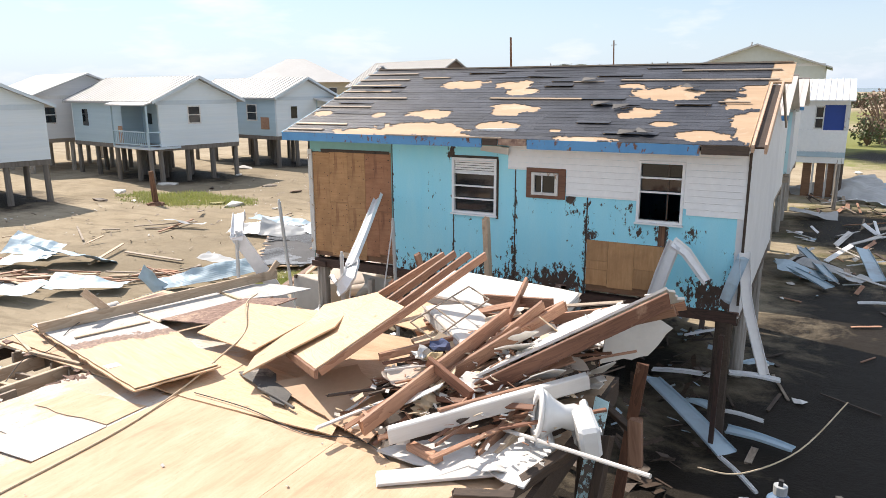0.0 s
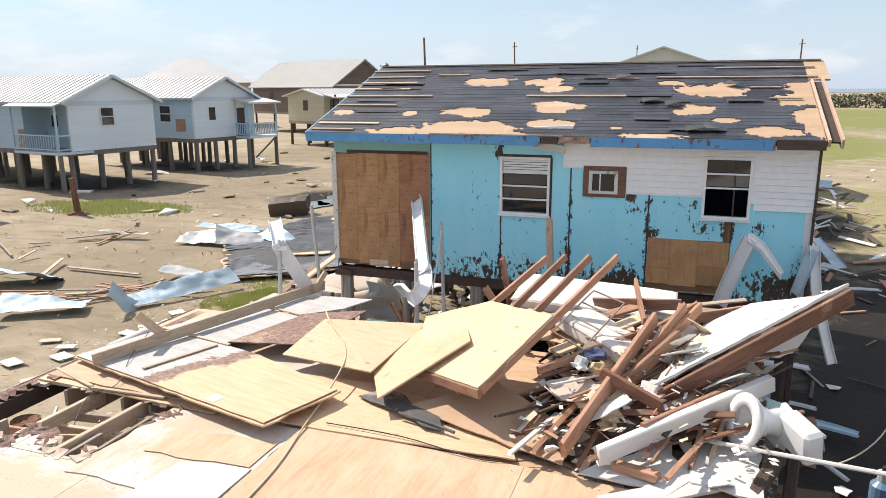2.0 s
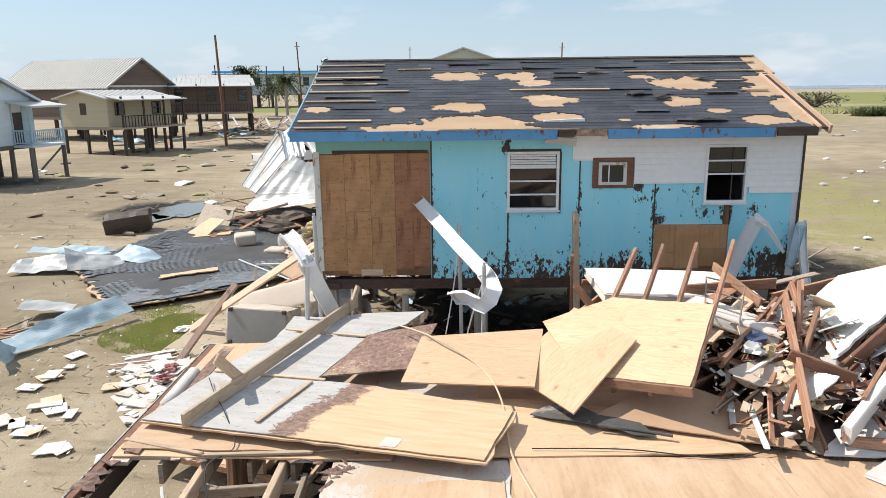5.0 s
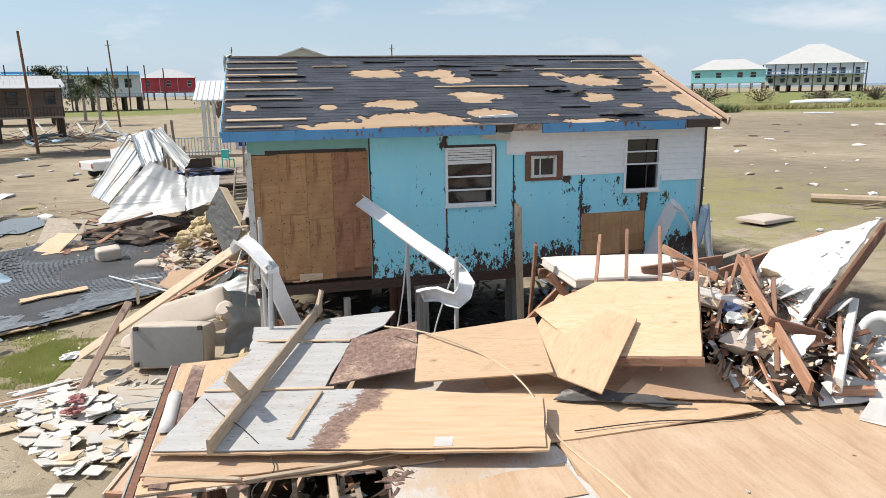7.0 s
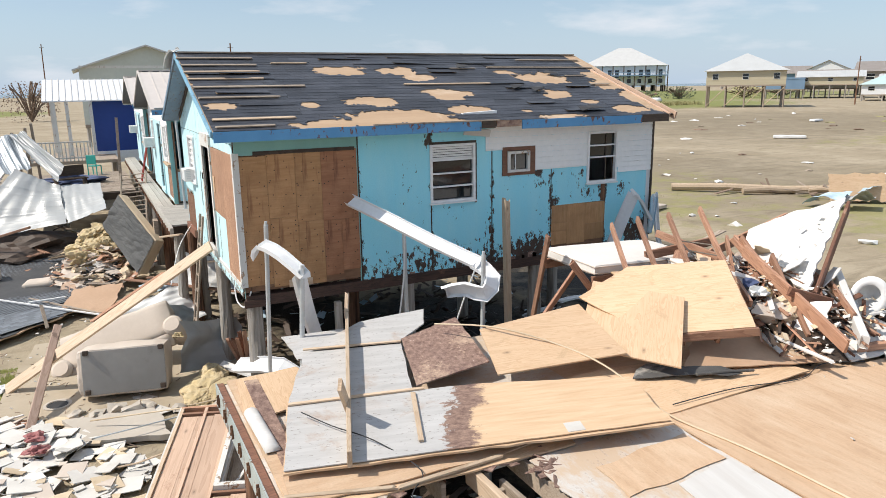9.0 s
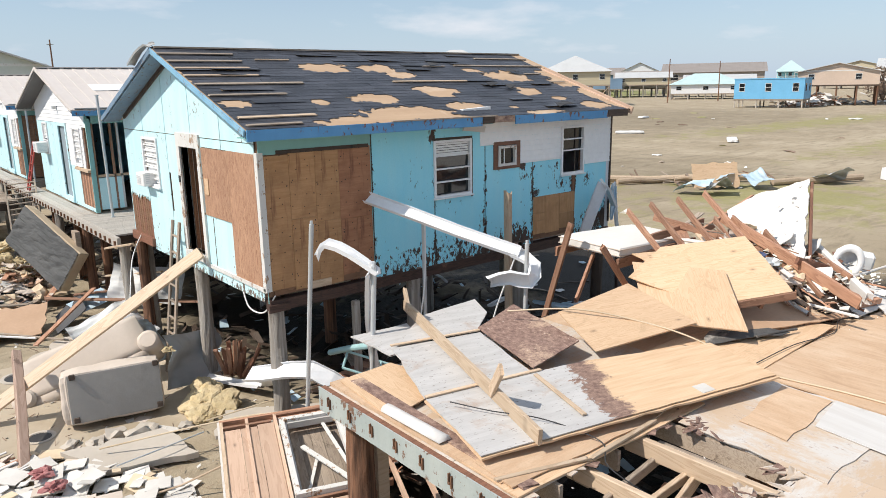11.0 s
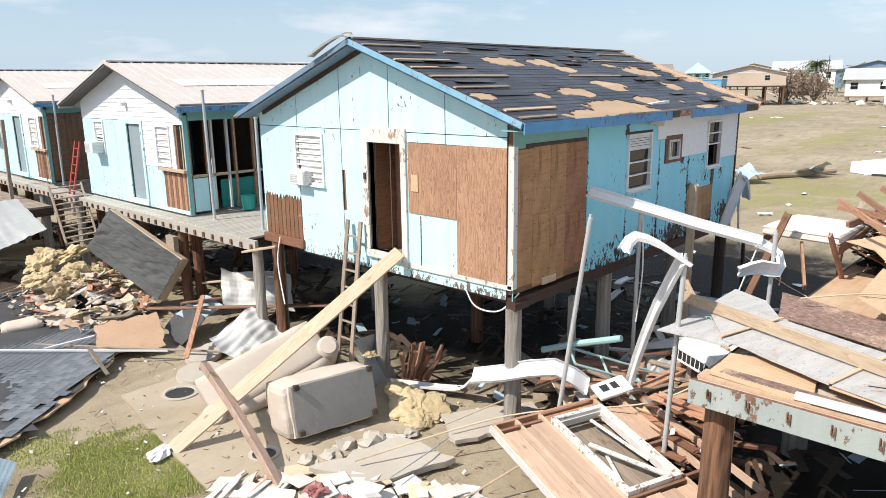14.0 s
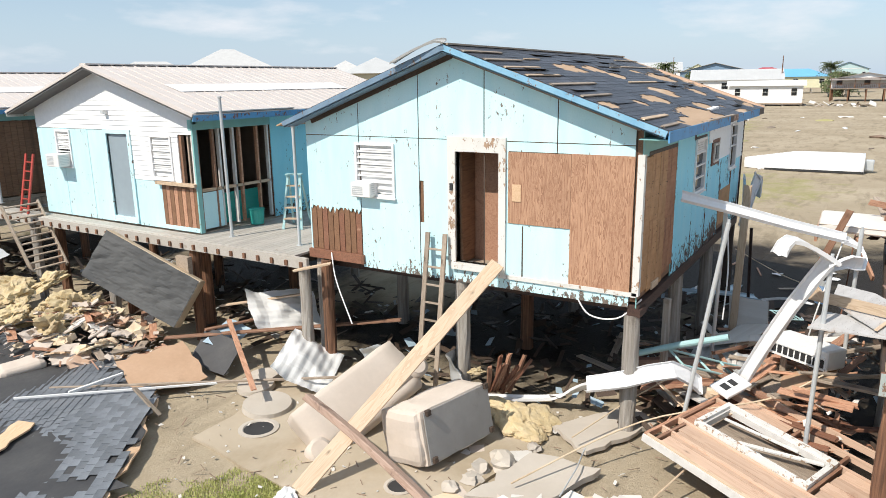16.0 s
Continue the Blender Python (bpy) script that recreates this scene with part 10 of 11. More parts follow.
board((-3.94, 3.54, 0.06), (-0.14, 2.34, 2.68), 0.25, 0.05, PINE, 38, name="plank", label="long new pine plank leaning up to the doorway", category="plank", jag=0.01)
board((-3.45, 1.38, 0.03), (-2.98, 4.18, 0.98), 0.15, 0.11, DULLPOST, 20, bend=0.06, name="plank", label="red brown post lying over the couch arm", category="plank", jag=0.02)
ladder = thing("ladder", Matrix.Identity(4), "old wooden ladder leaning on the gable wall", "ladder")
for y0, y1 in ((3.42, 3.40), (3.80, 3.76)):
    board((-0.52, y0, 0.0), (-0.10, y1, 3.08), 0.04, 0.09, OLDWOOD, name="rail", parent=ladder)
for k in range(9):
    t = (k + 0.7) / 9.6
    board((-0.52 + 0.42 * t, 3.42, 3.08 * t), (-0.52 + 0.42 * t, 3.79, 3.08 * t), 0.035, 0.035, OLDWOOD, name="rung", parent=ladder)
red_ladder = thing("ladder", Matrix.Identity(4), "red ladder leaning against the far house", "ladder")
for y in (16.4, 16.75):
    board((-0.42, y, 2.37), (-0.05, y, 3.95), 0.04, 0.08, REDPAINT, name="rail", parent=red_ladder)
for k in range(6):
    t = (k + 0.6) / 6.5
    board((-0.42 + 0.37 * t, 16.4, 2.37 + 1.58 * t), (-0.42 + 0.37 * t, 16.75, 2.37 + 1.58 * t), 0.03, 0.03, REDPAINT, name="rung", parent=red_ladder)
# box spring leaning on the heap
s2, s1, s3 = Vector((-1.92, 11.75, 1.70)), Vector((-1.42, 11.30, 2.42)), Vector((-1.15, 9.63, 0.55))
ex = (s3 - s2).normalized()
ey = (s1 - s2 - ex * (s1 - s2).dot(ex)).normalized()
ez = ex.cross(ey)
if ez.x > 0:
    ey, ez = ey, -ez
bsm = Matrix((ex, ez.cross(ex), ez)).transposed().to_4x4()
bsm.translation = (s3 + s2) / 2 + ey * 0.55
box_spring = thing("box_spring", bsm, "box spring with torn black dust cloth leaning on the rubble", "box spring")
part("frame", boxes((-1.22, 1.22, -0.58, 0.58, -0.30, -0.01), bevel=0.02), PAPER, box_spring)
bm = bmesh.new()
gr = [[bm.verts.new((-1.2 + 2.4 * i / 40, -0.57 + 1.14 * j / 24, 0.006 + 0.075 * abs(noise.noise((i * 0.11 + j * 0.09, j * 0.22 - i * 0.05, 3))) + 0.02 * abs(noise.noise((i * 0.3, j * 0.5, 8))))) for j in range(25)] for i in range(41)]
for i in range(40):
    for j in range(24):
        bm.faces.new((gr[i][j], gr[i + 1][j], gr[i + 1][j + 1], gr[i][j + 1]))
part("dust_cloth", bm, BLACKFAB, box_spring, "sagging black dust cloth")

# ---- yard: slab, manhole, rubble ----
PADCRETE = plain("muddy concrete", (0.48, 0.405, 0.31), (0.40, 0.33, 0.24), 0.9, 0.85, 0.4, dirt=(0.33, 0.265, 0.18), dirt_amount=0.50)
sheet([(-4.17, 1.7, 0.03), (-1.0, 1.2, 0.03), (0.4, 3.0, 0.03), (-0.5, 6.4, 0.03), (-3.61, 6.2, 0.03), (-3.86, 4.3, 0.03)], PADCRETE, 0.05, 0.025, 0.0, name="concrete_pad", label="pale muddy concrete pad beside the house", category="concrete pad", step=0.4)
sheet([(-2.95, 1.40, 0.15), (-2.6, 0.45, 0.12), (-1.32, 0.02, 0.14), (-1.52, 1.06, 0.2)], CONCRETE, 0.10, 0.03, 0.0, name="concrete_slab", label="broken concrete slab tilted in the mud", category="concrete slab")
sheet([(-0.9, 0.4, 0.1), (0.6, -0.3, 0.1), (1.0, 0.3, 0.12), (-0.4, 1.2, 0.1)], CONCRETE, 0.07, 0.03, 0.0, name="concrete_slab", label="pale concrete slab under the house corner", category="concrete slab")
mh = thing("manhole", pose(-2.84, 5.46, 0.03), "open round concrete manhole ring in the mud", "manhole")
ring = bmesh.new()
lo = []
for r, z in ((0.40, 0.0), (0.40, 0.06), (0.31, 0.07), (0.29, 0.0)):
    lo.append([ring.verts.new((r * math.cos(a), r * math.sin(a), z)) for a in [i * math.pi / 14 for i in range(28)]])
for a, b in zip(lo, lo[1:]):
    for i in range(28):
        ring.faces.new((a[i], a[(i + 1) % 28], b[(i + 1) % 28], b[i]))
part("ring", ring, CONCRETE, mh)
# Flat black disc paints the darkness of the hole; there is no depth.
part("pit", cyl(0.29, 0.004, 0.012, 28), BLACK, mh)
mh2 = copy_thing(mh, pose(-3.05, 2.40, 0.03))
mh2.scale = (0.6, 0.6, 0.25)
mh.scale = (0.85, 0.85, 0.3)
ob = part("crumpled_paper", lump(0.2, 0.13, 0.06, 77, 0.8, 3), PLASTIC)
ob.matrix_world = pose(-4.16, 3.60, 0.06, 0, 0, 30)
tagged(ob, "crumpled white paper lying at the plank's foot", "paper")
for x, y, s in ((-2.2, 5.9, 0.5), (-1.7, 6.7, 0.4), (-1.3, 6.9, 0.35)):
    ob = part("concrete_disc", join(cyl(s * 0.9, 0, 0.09, 24, s * 0.86)), CONCRETE)
    ob.matrix_world = pose(x, y, 0.05, R.uniform(-6, 6), R.uniform(-6, 6))
    tagged(ob, "round pale concrete disc lying in the mud", "concrete disc", "concrete discs")
metal_sheet(pose(-0.85, 6.1, 0.42, 26, -8, 25), 1.6, 1.15, 7, 0.006, 0.24, BRIGHTMETAL, 3, label="crumpled white corrugated sheet beside the pile", group="crumpled metal by the house", nx=18, ny=34)
metal_sheet(pose(0.50, 8.0, 0.75, 38, 14, -20), 1.7, 1.1, 7, 0.006, 0.22, BRIGHTMETAL, 5, label="crumpled pale sheet metal under the walkway", group="crumpled metal by the house", nx=18, ny=34)
metal_sheet(pose(-0.75, 8.5, 0.50, 12, -10, 10), 0.9, 0.6, 3, 0.003, 0.10, TINBLUE, 6, label="crumpled white sheet metal in the rubble", group="crumpled metal by the house", nx=18, ny=30)
metal_sheet(pose(-0.45, 4.5, 0.5, 60, 20, 60), 1.4, 0.9, 5, 0.007, 0.2, TIN, 7, label="crumpled silver sheet metal at the ladder's foot", group="crumpled metal by the house", nx=18, ny=30)
metal_sheet(pose(-0.25, 3.0, 0.50, 68, 12, 25), 1.3, 1.0, 5, 0.007, 0.42, TINWHITE, 8, label="crumpled silver foil sheet behind the couch", group="crumpled metal by the house", nx=18, ny=30)
for k in range(11):                                # split brown posts under the gable
    t = k / 10
    rub((0.30 + t * 0.3, 2.75 - t * 0.3, 0.05), (0.05 + t * 0.75, 2.5 - t * 0.35 + R.uniform(-0.2, 0.2), 0.65 + R.uniform(-0.25, 0.25)), 0.08, 0.05, REDWOOD if k % 2 else STUD, R.uniform(-40, 40), "split brown board stuck in the rubble", 0.05)
for p, q, w, m in (((-0.6, 8.6, 0.75), (-2.4, 6.0, 0.45), 0.10, STUD), ((-1.5, 9.6, 0.45), (1.0, 5.2, 0.85), 0.14, STUD), ((-0.2, 9.3, 0.85), (0.8, 7.7, 1.1), 0.09, PINE), ((-1.0, 8.9, 0.6), (0.4, 8.0, 0.7), 0.10, STUD), ((-3.4, 7.3, 0.05), (-3.5, 7.8, 0.5), 0.08, OLDWOOD), ((-4.6, 9.7, 0.3), (-2.2, 7.2, 0.22), 0.03, PLASTIC), ((-3.9, 9.2, 0.25), (-3.0, 8.9, 0.35), 0.05, PLASTIC), ((-3.9, 9.8, 0.2), (-0.8, 5.2, 0.25), 0.05, OLDWOOD), ((-0.7, 6.5, 2.15), (-0.3, 5.9, 2.28), 0.1, PINE)):
    rub(p, q, w, 0.04, m, 0, "long board sticking out of the rubble")
sheet([(-3.2, 8.2, 0.12), (-2.0, 7.7, 0.16), (-1.6, 8.9, 0.55), (-2.8, 9.4, 0.42)], HARDBOARD, 0.02, 0.03, 0.0, name="hardboard_sheet", label="brown hardboard sheet lying on the shingles", category="hardboard")
sheet([(-1.7, 7.6, 0.10), (-1.0, 7.8, 0.5), (-0.9, 9.0, 0.6), (-1.5, 8.8, 0.15)], FELT, 0.015, 0.03, 0.0, name="felt_sheet", label="black roofing felt leaning on the rubble", category="felt")

# fallen roof section: plywood, felt, grey shingles on the ground
ROOF_POLY = [(-6.6, 5.0), (-4.9, 6.05), (-3.3, 7.5), (-1.8, 9.4), (-1.5, 12.8), (-3.0, 15.2), (-6.5, 17.6), (-9.2, 14.6), (-10.0, 9.5)]
def inside(x, y, poly, grow=0.0):
    hit = False
    for (x0, y0), (x1, y1) in zip(poly, poly[1:] + poly[:1]):
        if (y0 > y) != (y1 > y) and x < (x1 - x0) * (y - y0) / (y1 - y0) + x0:
            hit = not hit
    return hit
def slab_z(x, y):
    return 0.16 + 0.05 * noise.noise((x * 0.4, y * 0.4, 9)) + 0.012 * max(0, y - 8)
fallen = thing("fallen_roof", Matrix.Identity(4), "fallen roof section with grey shingles lying flat in the mud", "roof section")
bm, mm = plate([(x, y, slab_z(x, y) - 0.03) for x, y in ROOF_POLY], 0.03, 0.06, 0.02, 0.3)
part("sheathing", bm, PLY_BARE, fallen).matrix_local = mm
inner = [((x + 5.6) * 0.985 - 5.6, (y - 11) * 0.985 + 11) for x, y in ROOF_POLY]
bm, mm = plate([(x, y, slab_z(x, y) - 0.012) for x, y in inner], 0.008, 0.10, 0.02, 0.16)
part("felt", bm, FELT, fallen).matrix_local = mm
ca, sa = math.cos(radians(38)), math.sin(radians(38))
near_n, rest_v, rest_f = 0, [], []
tab_mesh = None
for i in range(-52, 60):
    for j in range(-42, 45):
        lx, ly = (i + 0.5 * (j % 2)) * 0.205, j * 0.135
        x, y = -5.6 + lx * ca - ly * sa, 11 + lx * sa + ly * ca
        if not inside(x, y, inner) or noise.noise((x * 0.55, y * 0.55, 12)) > 0.42 - 0.22 * (noise.noise((x * 3, y * 3, 1)) > 0.2):
            continue
        z = slab_z(x, y) + 0.012 + R.uniform(0, 0.004)
        if y < 7.9 + 0.3 * (x + 6) and x > -6.8 and near_n < 300:
            if tab_mesh is None:
                ob = part("shingle", boxes((-0.10, 0.10, -0.072, 0.066, 0, 0.009)), SHINGLE_GREY, fallen)
                tab_mesh = ob.data
            else:
                ob = new("shingle", tab_mesh)
                ob.parent = fallen
            ob.matrix_local = Matrix.Translation((x, y, z)) @ Euler((radians(R.uniform(-0.5, 2)), radians(R.uniform(-1, 1)), radians(38 + R.uniform(-0.8, 0.8)))).to_matrix().to_4x4()
            near_n += 1
        else:
            k = len(rest_v)
            for dx, dy in ((-0.10, -0.072), (0.10, -0.072), (0.10, 0.066), (-0.10, 0.066)):
                rest_v.append((x + dx * ca - dy * sa, y + dx * sa + dy * ca, z + (0.012 if dy < 0 else 0.002)))
            rest_f.append((k, k + 1, k + 2, k + 3))
me = bpy.data.meshes.new("shingles")
me.from_pydata(rest_v, [], rest_f)
me.materials.append(SHINGLE_GREY)
ob = new("far_shingles", me)
ob.parent = fallen
tagged(ob, kind="stuff")

# heap of foam, wool and boards behind the couch
for k in range(130):
    a, d = R.uniform(0, 6.28), R.uniform(0, 1) ** 0.7
    x, y = -2.0 + 1.25 * d * math.cos(a), 11.9 + 2.3 * d * math.sin(a)
    z = 0.25 + 0.85 * (1 - d) * max(0.2, 1 - abs(y - 12.6) / 3) + R.uniform(-0.05, 0.1)
    if k % 5 == 0:
        L, b = R.uniform(0.4, 1.1), R.uniform(0, 3.14)
        rub((x - math.cos(b) * L / 2, y - math.sin(b) * L / 2, z), (x + math.cos(b) * L / 2, y + math.sin(b) * L / 2, z + R.uniform(-0.1, 0.25)), R.uniform(0.06, 0.2), 0.03, R.choice((STUD, STUD, OLDWOOD)), 0, "broken board in the foam heap")
        continue
    yellow = y > 11.7 and R.random() > 0.76
    s = R.uniform(0.08, 0.24) * (1.7 if yellow else 1)
    if not yellow and k % 5 < 4:
        pts = [(s * 1.5 * math.cos(q) * R.uniform(0.7, 1.2), s * 1.1 * math.sin(q) * R.uniform(0.7, 1.2)) for q in (0.2, 1.3, 2.4, 3.5, 4.5, 5.5)]
        tx, ty, m = R.uniform(-0.5, 0.5), R.uniform(-0.5, 0.5), R.choice((PAPER, CREAMFAB, CREAMFAB, SHEATH, PLY, GYPSUM))
        sheet([(x + p, y + q, z + 0.04 + p * tx + q * ty) for p, q in pts], m, 0.03, 0.02, R.uniform(-0.04, 0.06), step=0.08, name="torn_board", label="torn tan board on the rubble heap", category="board", group="torn boards of the rubble heap")
        continue
    ob = part("glass_wool_tuft" if yellow else "foam_chunk", lump(s, s * R.uniform(0.6, 1), s * R.uniform(0.5, 0.8), k, 0.9, 4 if yellow else 2), WOOL if yellow else R.choice((PAPER, CREAMFAB)))
    ob.matrix_world = pose(x, y, z, R.uniform(-20, 20), R.uniform(-20, 20), R.uniform(0, 360))
    tagged(ob, "yellow glass wool tuft on the rubble heap" if yellow else "torn cream foam chunk on the rubble heap", "insulation" if yellow else "foam", "tufts of glass wool" if yellow else "foam chunks")


def foam_heap(rr):
    a, d = rr.uniform(0, 6.28), rr.uniform(0, 1) ** 0.6
    x, y = -2.1 + 1.5 * d * math.cos(a), 11.8 + 2.6 * d * math.sin(a)
    return x, y, 0.25 + 0.85 * (1 - d) * max(0.2, 1 - abs(y - 12.6) / 3) + rr.uniform(0, 0.12)


crumbs("foam_crumbs", 200, foam_heap, CREAMFAB, 0.06, "cream foam crumbs strewn over the rubble heap", "foam", 21)
crumbs("heap_splinters", 60, foam_heap, STUD, 0.025, "brown splinters strewn over the rubble heap", "splinters", 23, 5.0)
for k, (x, y, z, s) in enumerate(((-1.6, 13.6, 1.15, 0.4), (-2.3, 13.9, 1.0, 0.42), (-1.9, 14.4, 1.05, 0.4), (-2.7, 13.2, 0.75, 0.35), (-0.9, 2.35, 1.0, 0.12))):
    ob = part("glass_wool_tuft", lump(s, s * 0.8, s * 0.45, 90 + k, 0.8, 4), WOOL)
    ob.matrix_world = pose(x, y, z, R.uniform(-20, 20), R.uniform(-20, 20), k * 70)
    tagged(ob, "matted yellow glass wool in the rubble", "insulation", "tufts of glass wool")
for k, (x, y, z, rx, ry, rz) in enumerate(((-0.55, 1.75, 0.12, 0.36, 0.26, 0.13), (-0.30, 1.45, 0.10, 0.28, 0.22, 0.11), (-0.75, 1.45, 0.07, 0.24, 0.2, 0.09), (-0.35, 2.15, 0.16, 0.26, 0.2, 0.13))):
    ob = part("glass_wool_batt", lump(rx * 1.3, ry * 1.3, rz * 1.25, 140 + k, 0.34, 4), WOOL)
    ob.matrix_world = pose(x, y, z, R.uniform(-15, 15), R.uniform(-25, 0), 35 + k * 20)
    tagged(ob, "torn matted batt of glass wool in the rubble", "insulation", "glass wool batts")
for x, y, z, a, L, W, H in ((-5.15, 12.4, 0.2, 20, 0.75, 0.62, 0.42), (-3.7, 11.2, 0.2, -15, 0.85, 0.55, 0.2)):
    ob = part("seat_cushion", soft_box(L, W, H, 0.1, 0.03, int(L * 10)), CREAMFAB)
    ob.matrix_world = pose(x, y, slab_z(x, y) + 0.0, 4, -3, a)
    tagged(ob, "muddy cream seat cushion lying on the shingles", "cushion", "seat cushions")

for k, (x, y) in enumerate(((-7.29, -0.74), (-6.54, -0.99), (-6.19, -1.44), (-5.57, -1.21), (-4.75, -1.54), (-5.82, 0.87), (-5.95, 0.27), (-5.22, -1.3), (-5.65, -2.75), (-5.13, -0.57), (-4.5, -0.9), (-6.9, -2.1), (-4.3, 0.3))):
    a, w, d = R.uniform(0, 3.14), R.uniform(0.16, 0.3), R.uniform(0.1, 0.2)
    sheet([(x + w * u * math.cos(a) - d * v * math.sin(a), y + w * u * math.sin(a) + d * v * math.cos(a), 0.035 + 0.02 * (k % 2)) for u, v in ((-1, -1), (1, -0.9), (0.9, 1), (-1, 0.9))], TILE if k % 4 else PAPER, 0.016, 0.004, 0.0, name="ceiling_tile", label="broken white ceiling tile lying in the mud", category="tile", group="strewn ceiling tiles", step=0.12)
# white ceiling tiles and scraps strewn by the platform
for k in range(165):
    a, d = R.uniform(0, 6.28), R.uniform(0, 1) ** 0.55
    x, y = -3.05 + 1.0 * d * math.cos(a) - 0.8 * d * math.sin(a), 0.1 + 2.0 * d * math.sin(a)
    if k > 138:
        x, y = R.uniform(-6.0, -1.2), R.uniform(-3.0, 2.2)
    z = 0.03 + 0.16 * max(0, 1 - d) * R.random() + 0.0004 * k if k <= 138 else 0.012
    s = R.choice((R.uniform(0.08, 0.14), R.uniform(0.18, 0.25), R.uniform(0.22, 0.31)))
    b = R.uniform(0, 6.28)
    tx, ty = (R.gauss(0, 0.10), R.gauss(0, 0.10)) if k <= 138 else (0.02, 0.02)
    c = []
    for q in (0.785, 2.356, 3.927, 5.498):
        e = R.uniform(0.88, 1.06) if R.random() > 0.12 else R.uniform(0.45, 0.7)
        u, v = s * math.cos(b + q) * e, s * math.sin(b + q) * e
        c.append((x + u, y + v, z + 0.02 + u * tx + v * ty))
    m = R.choice((TILE, TILE, TILE, TILE, TILE, PAPER, PAPER, GYPSUM, CREAMFAB))
    sheet(c, m, 0.014, 0.004, 0.0, name="ceiling_tile", label="broken white ceiling tile lying in the mud" if m in (TILE, GYPSUM) else "tan scrap of board lying in the mud", category="tile", group="strewn ceiling tiles", step=0.12)
for k in range(14):                                # splayed bundle of white laths
    o, b, L = 0.07 * k, 0.30 + R.gauss(0, 0.10), R.uniform(0.8, 1.5)
    x, y, z = -4.25 + 0.35 * o + R.uniform(-0.15, 0.15), 1.95 - 0.9 * o, 0.05 + 0.012 * (k % 5)
    rub((x - math.cos(b) * L / 2, y - math.sin(b) * L / 2, z), (x + math.cos(b) * L / 2, y + math.sin(b) * L / 2, z + 0.03), R.uniform(0.04, 0.09), 0.02, R.choice((PAINTWOOD, PAINTWOOD, PAINTWOOD, STUD)), R.uniform(-8, 8), "thin white lath among the ceiling tiles")
for k, (x, y, r) in enumerate(((-2.1, 1.62, 0.16), (-1.85, 1.35, 0.2), (-2.4, 1.6, 0.13), (-1.6, 1.5, 0.14), (-1.1, 1.2, 0.1), (-2.75, 1.75, 0.12), (-1.95, 1.05, 0.1))):
    ob = part("concrete_chunk", lump(r * 1.3, r, r * 0.6, 500 + k, 0.7, 2), CONCRETE)
    ob.matrix_world = pose(x, y, 0.06 * r / 0.16, R.uniform(-12, 12), R.uniform(-12, 12), k * 47)
    tagged(ob, "broken pale concrete chunk lying in the mud", "concrete chunk", "concrete chunks")
for k, (x, y) in enumerate(((-3.3, 0.75), (-3.25, 0.25))):
    ob = part("red_cloth", lump(0.15, 0.11, 0.06, 70 + k, 1.0, 3), CLOTHRED)
    ob.matrix_world = pose(x, y, 0.22, 5, 5, k * 60)
    tagged(ob, "faded red cloth tangled in the tiles", "cloth", "red cloths")

for pts, r, m, l in (([(-0.95, 0.62, 0.3), (0.3, 0.1, 0.55), (1.4, -0.5, 0.8)], 0.012, PAPER, "tan rope stretched over the mud"), ([(-2.6, -0.55, 0.06), (-1.9, -0.85, 0.2), (-1.2, -1.2, 0.5)], 0.014, PINE, "thin pale pole lying by the tiles"), ([(-2.45, 0.2, 0.25), (-1.7, 0.25, 0.27), (-1.1, 0.35, 0.26)], 0.012, STEEL, "thin steel rod lying on the concrete slab")):
    ob = part("rope" if m is PAPER else "rod", tube(pts, r, 6), m)
    tagged(ob, l, "rope" if m is PAPER else "rod")

# bright rubble between the house corner and the platform
for c, m, l in (([(2.6, -0.9, 0.45), (3.7, -1.0, 0.5), (3.3, -1.9, 0.65), (2.3, -1.8, 0.55)], STUD, "brown board panel thrown on the rubble"), ([(1.3, -1.7, 0.6), (2.0, -1.3, 0.7), (2.1, -2.1, 0.85), (1.4, -2.3, 0.8)], OLDWOOD, "grey board thrown on the rubble"), ([(3.2, -0.4, 0.6), (4.6, -0.9, 0.7), (4.4, -1.6, 0.9), (3.4, -1.2, 0.8)], PAINTWOOD, "white painted panel thrown on the rubble"), ([(1.2, -2.0, 0.8), (1.9, -2.0, 0.85), (2.0, -2.7, 1.15), (1.3, -2.8, 1.05)], HARDBOARD, "brown hardboard propped on the rubble")):
    sheet(c, m, 0.02, 0.02, 0.02, name="rubble_panel", label=l, category="panel", group="panels on the rubble")
for k in range(58):
    x, y = R.uniform(0.4, 4.8), R.uniform(-3.1, -0.3)
    a, L = R.choice((0.2, 0.9, 1.6, 2.5)) + R.uniform(-0.3, 0.3), R.uniform(0.6, 1.9)
    z = 0.25 + 0.28 * max(0, -y) + R.uniform(0, 0.15)
    dz = R.uniform(-0.15, 0.15)
    rub((x - math.cos(a) * L / 2, y - math.sin(a) * L / 2, max(0.05, z - dz)), (x + math.cos(a) * L / 2, y + math.sin(a) * L / 2, max(0.05, z + dz)), R.uniform(0.06, 0.2), R.uniform(0.02, 0.06), R.choice((STUD, STUD, STUD, PINE, PAINTWOOD, OLDWOOD)), R.uniform(-30, 30), "broken board in the rubble by the platform")


def rubble(rr):
    x, y = rr.uniform(0.2, 4.8), rr.uniform(-3.1, -0.2)
    return x, y, 0.1 + 0.3 * max(0, -y) * rr.random()


crumbs("rubble_chips", 260, rubble, STUD, 0.03, "brown wood chips in the rubble", "rubble", 31, 4.0)
crumbs("rubble_flakes", 160, rubble, TILE, 0.05, "white board flakes in the rubble", "rubble", 32)


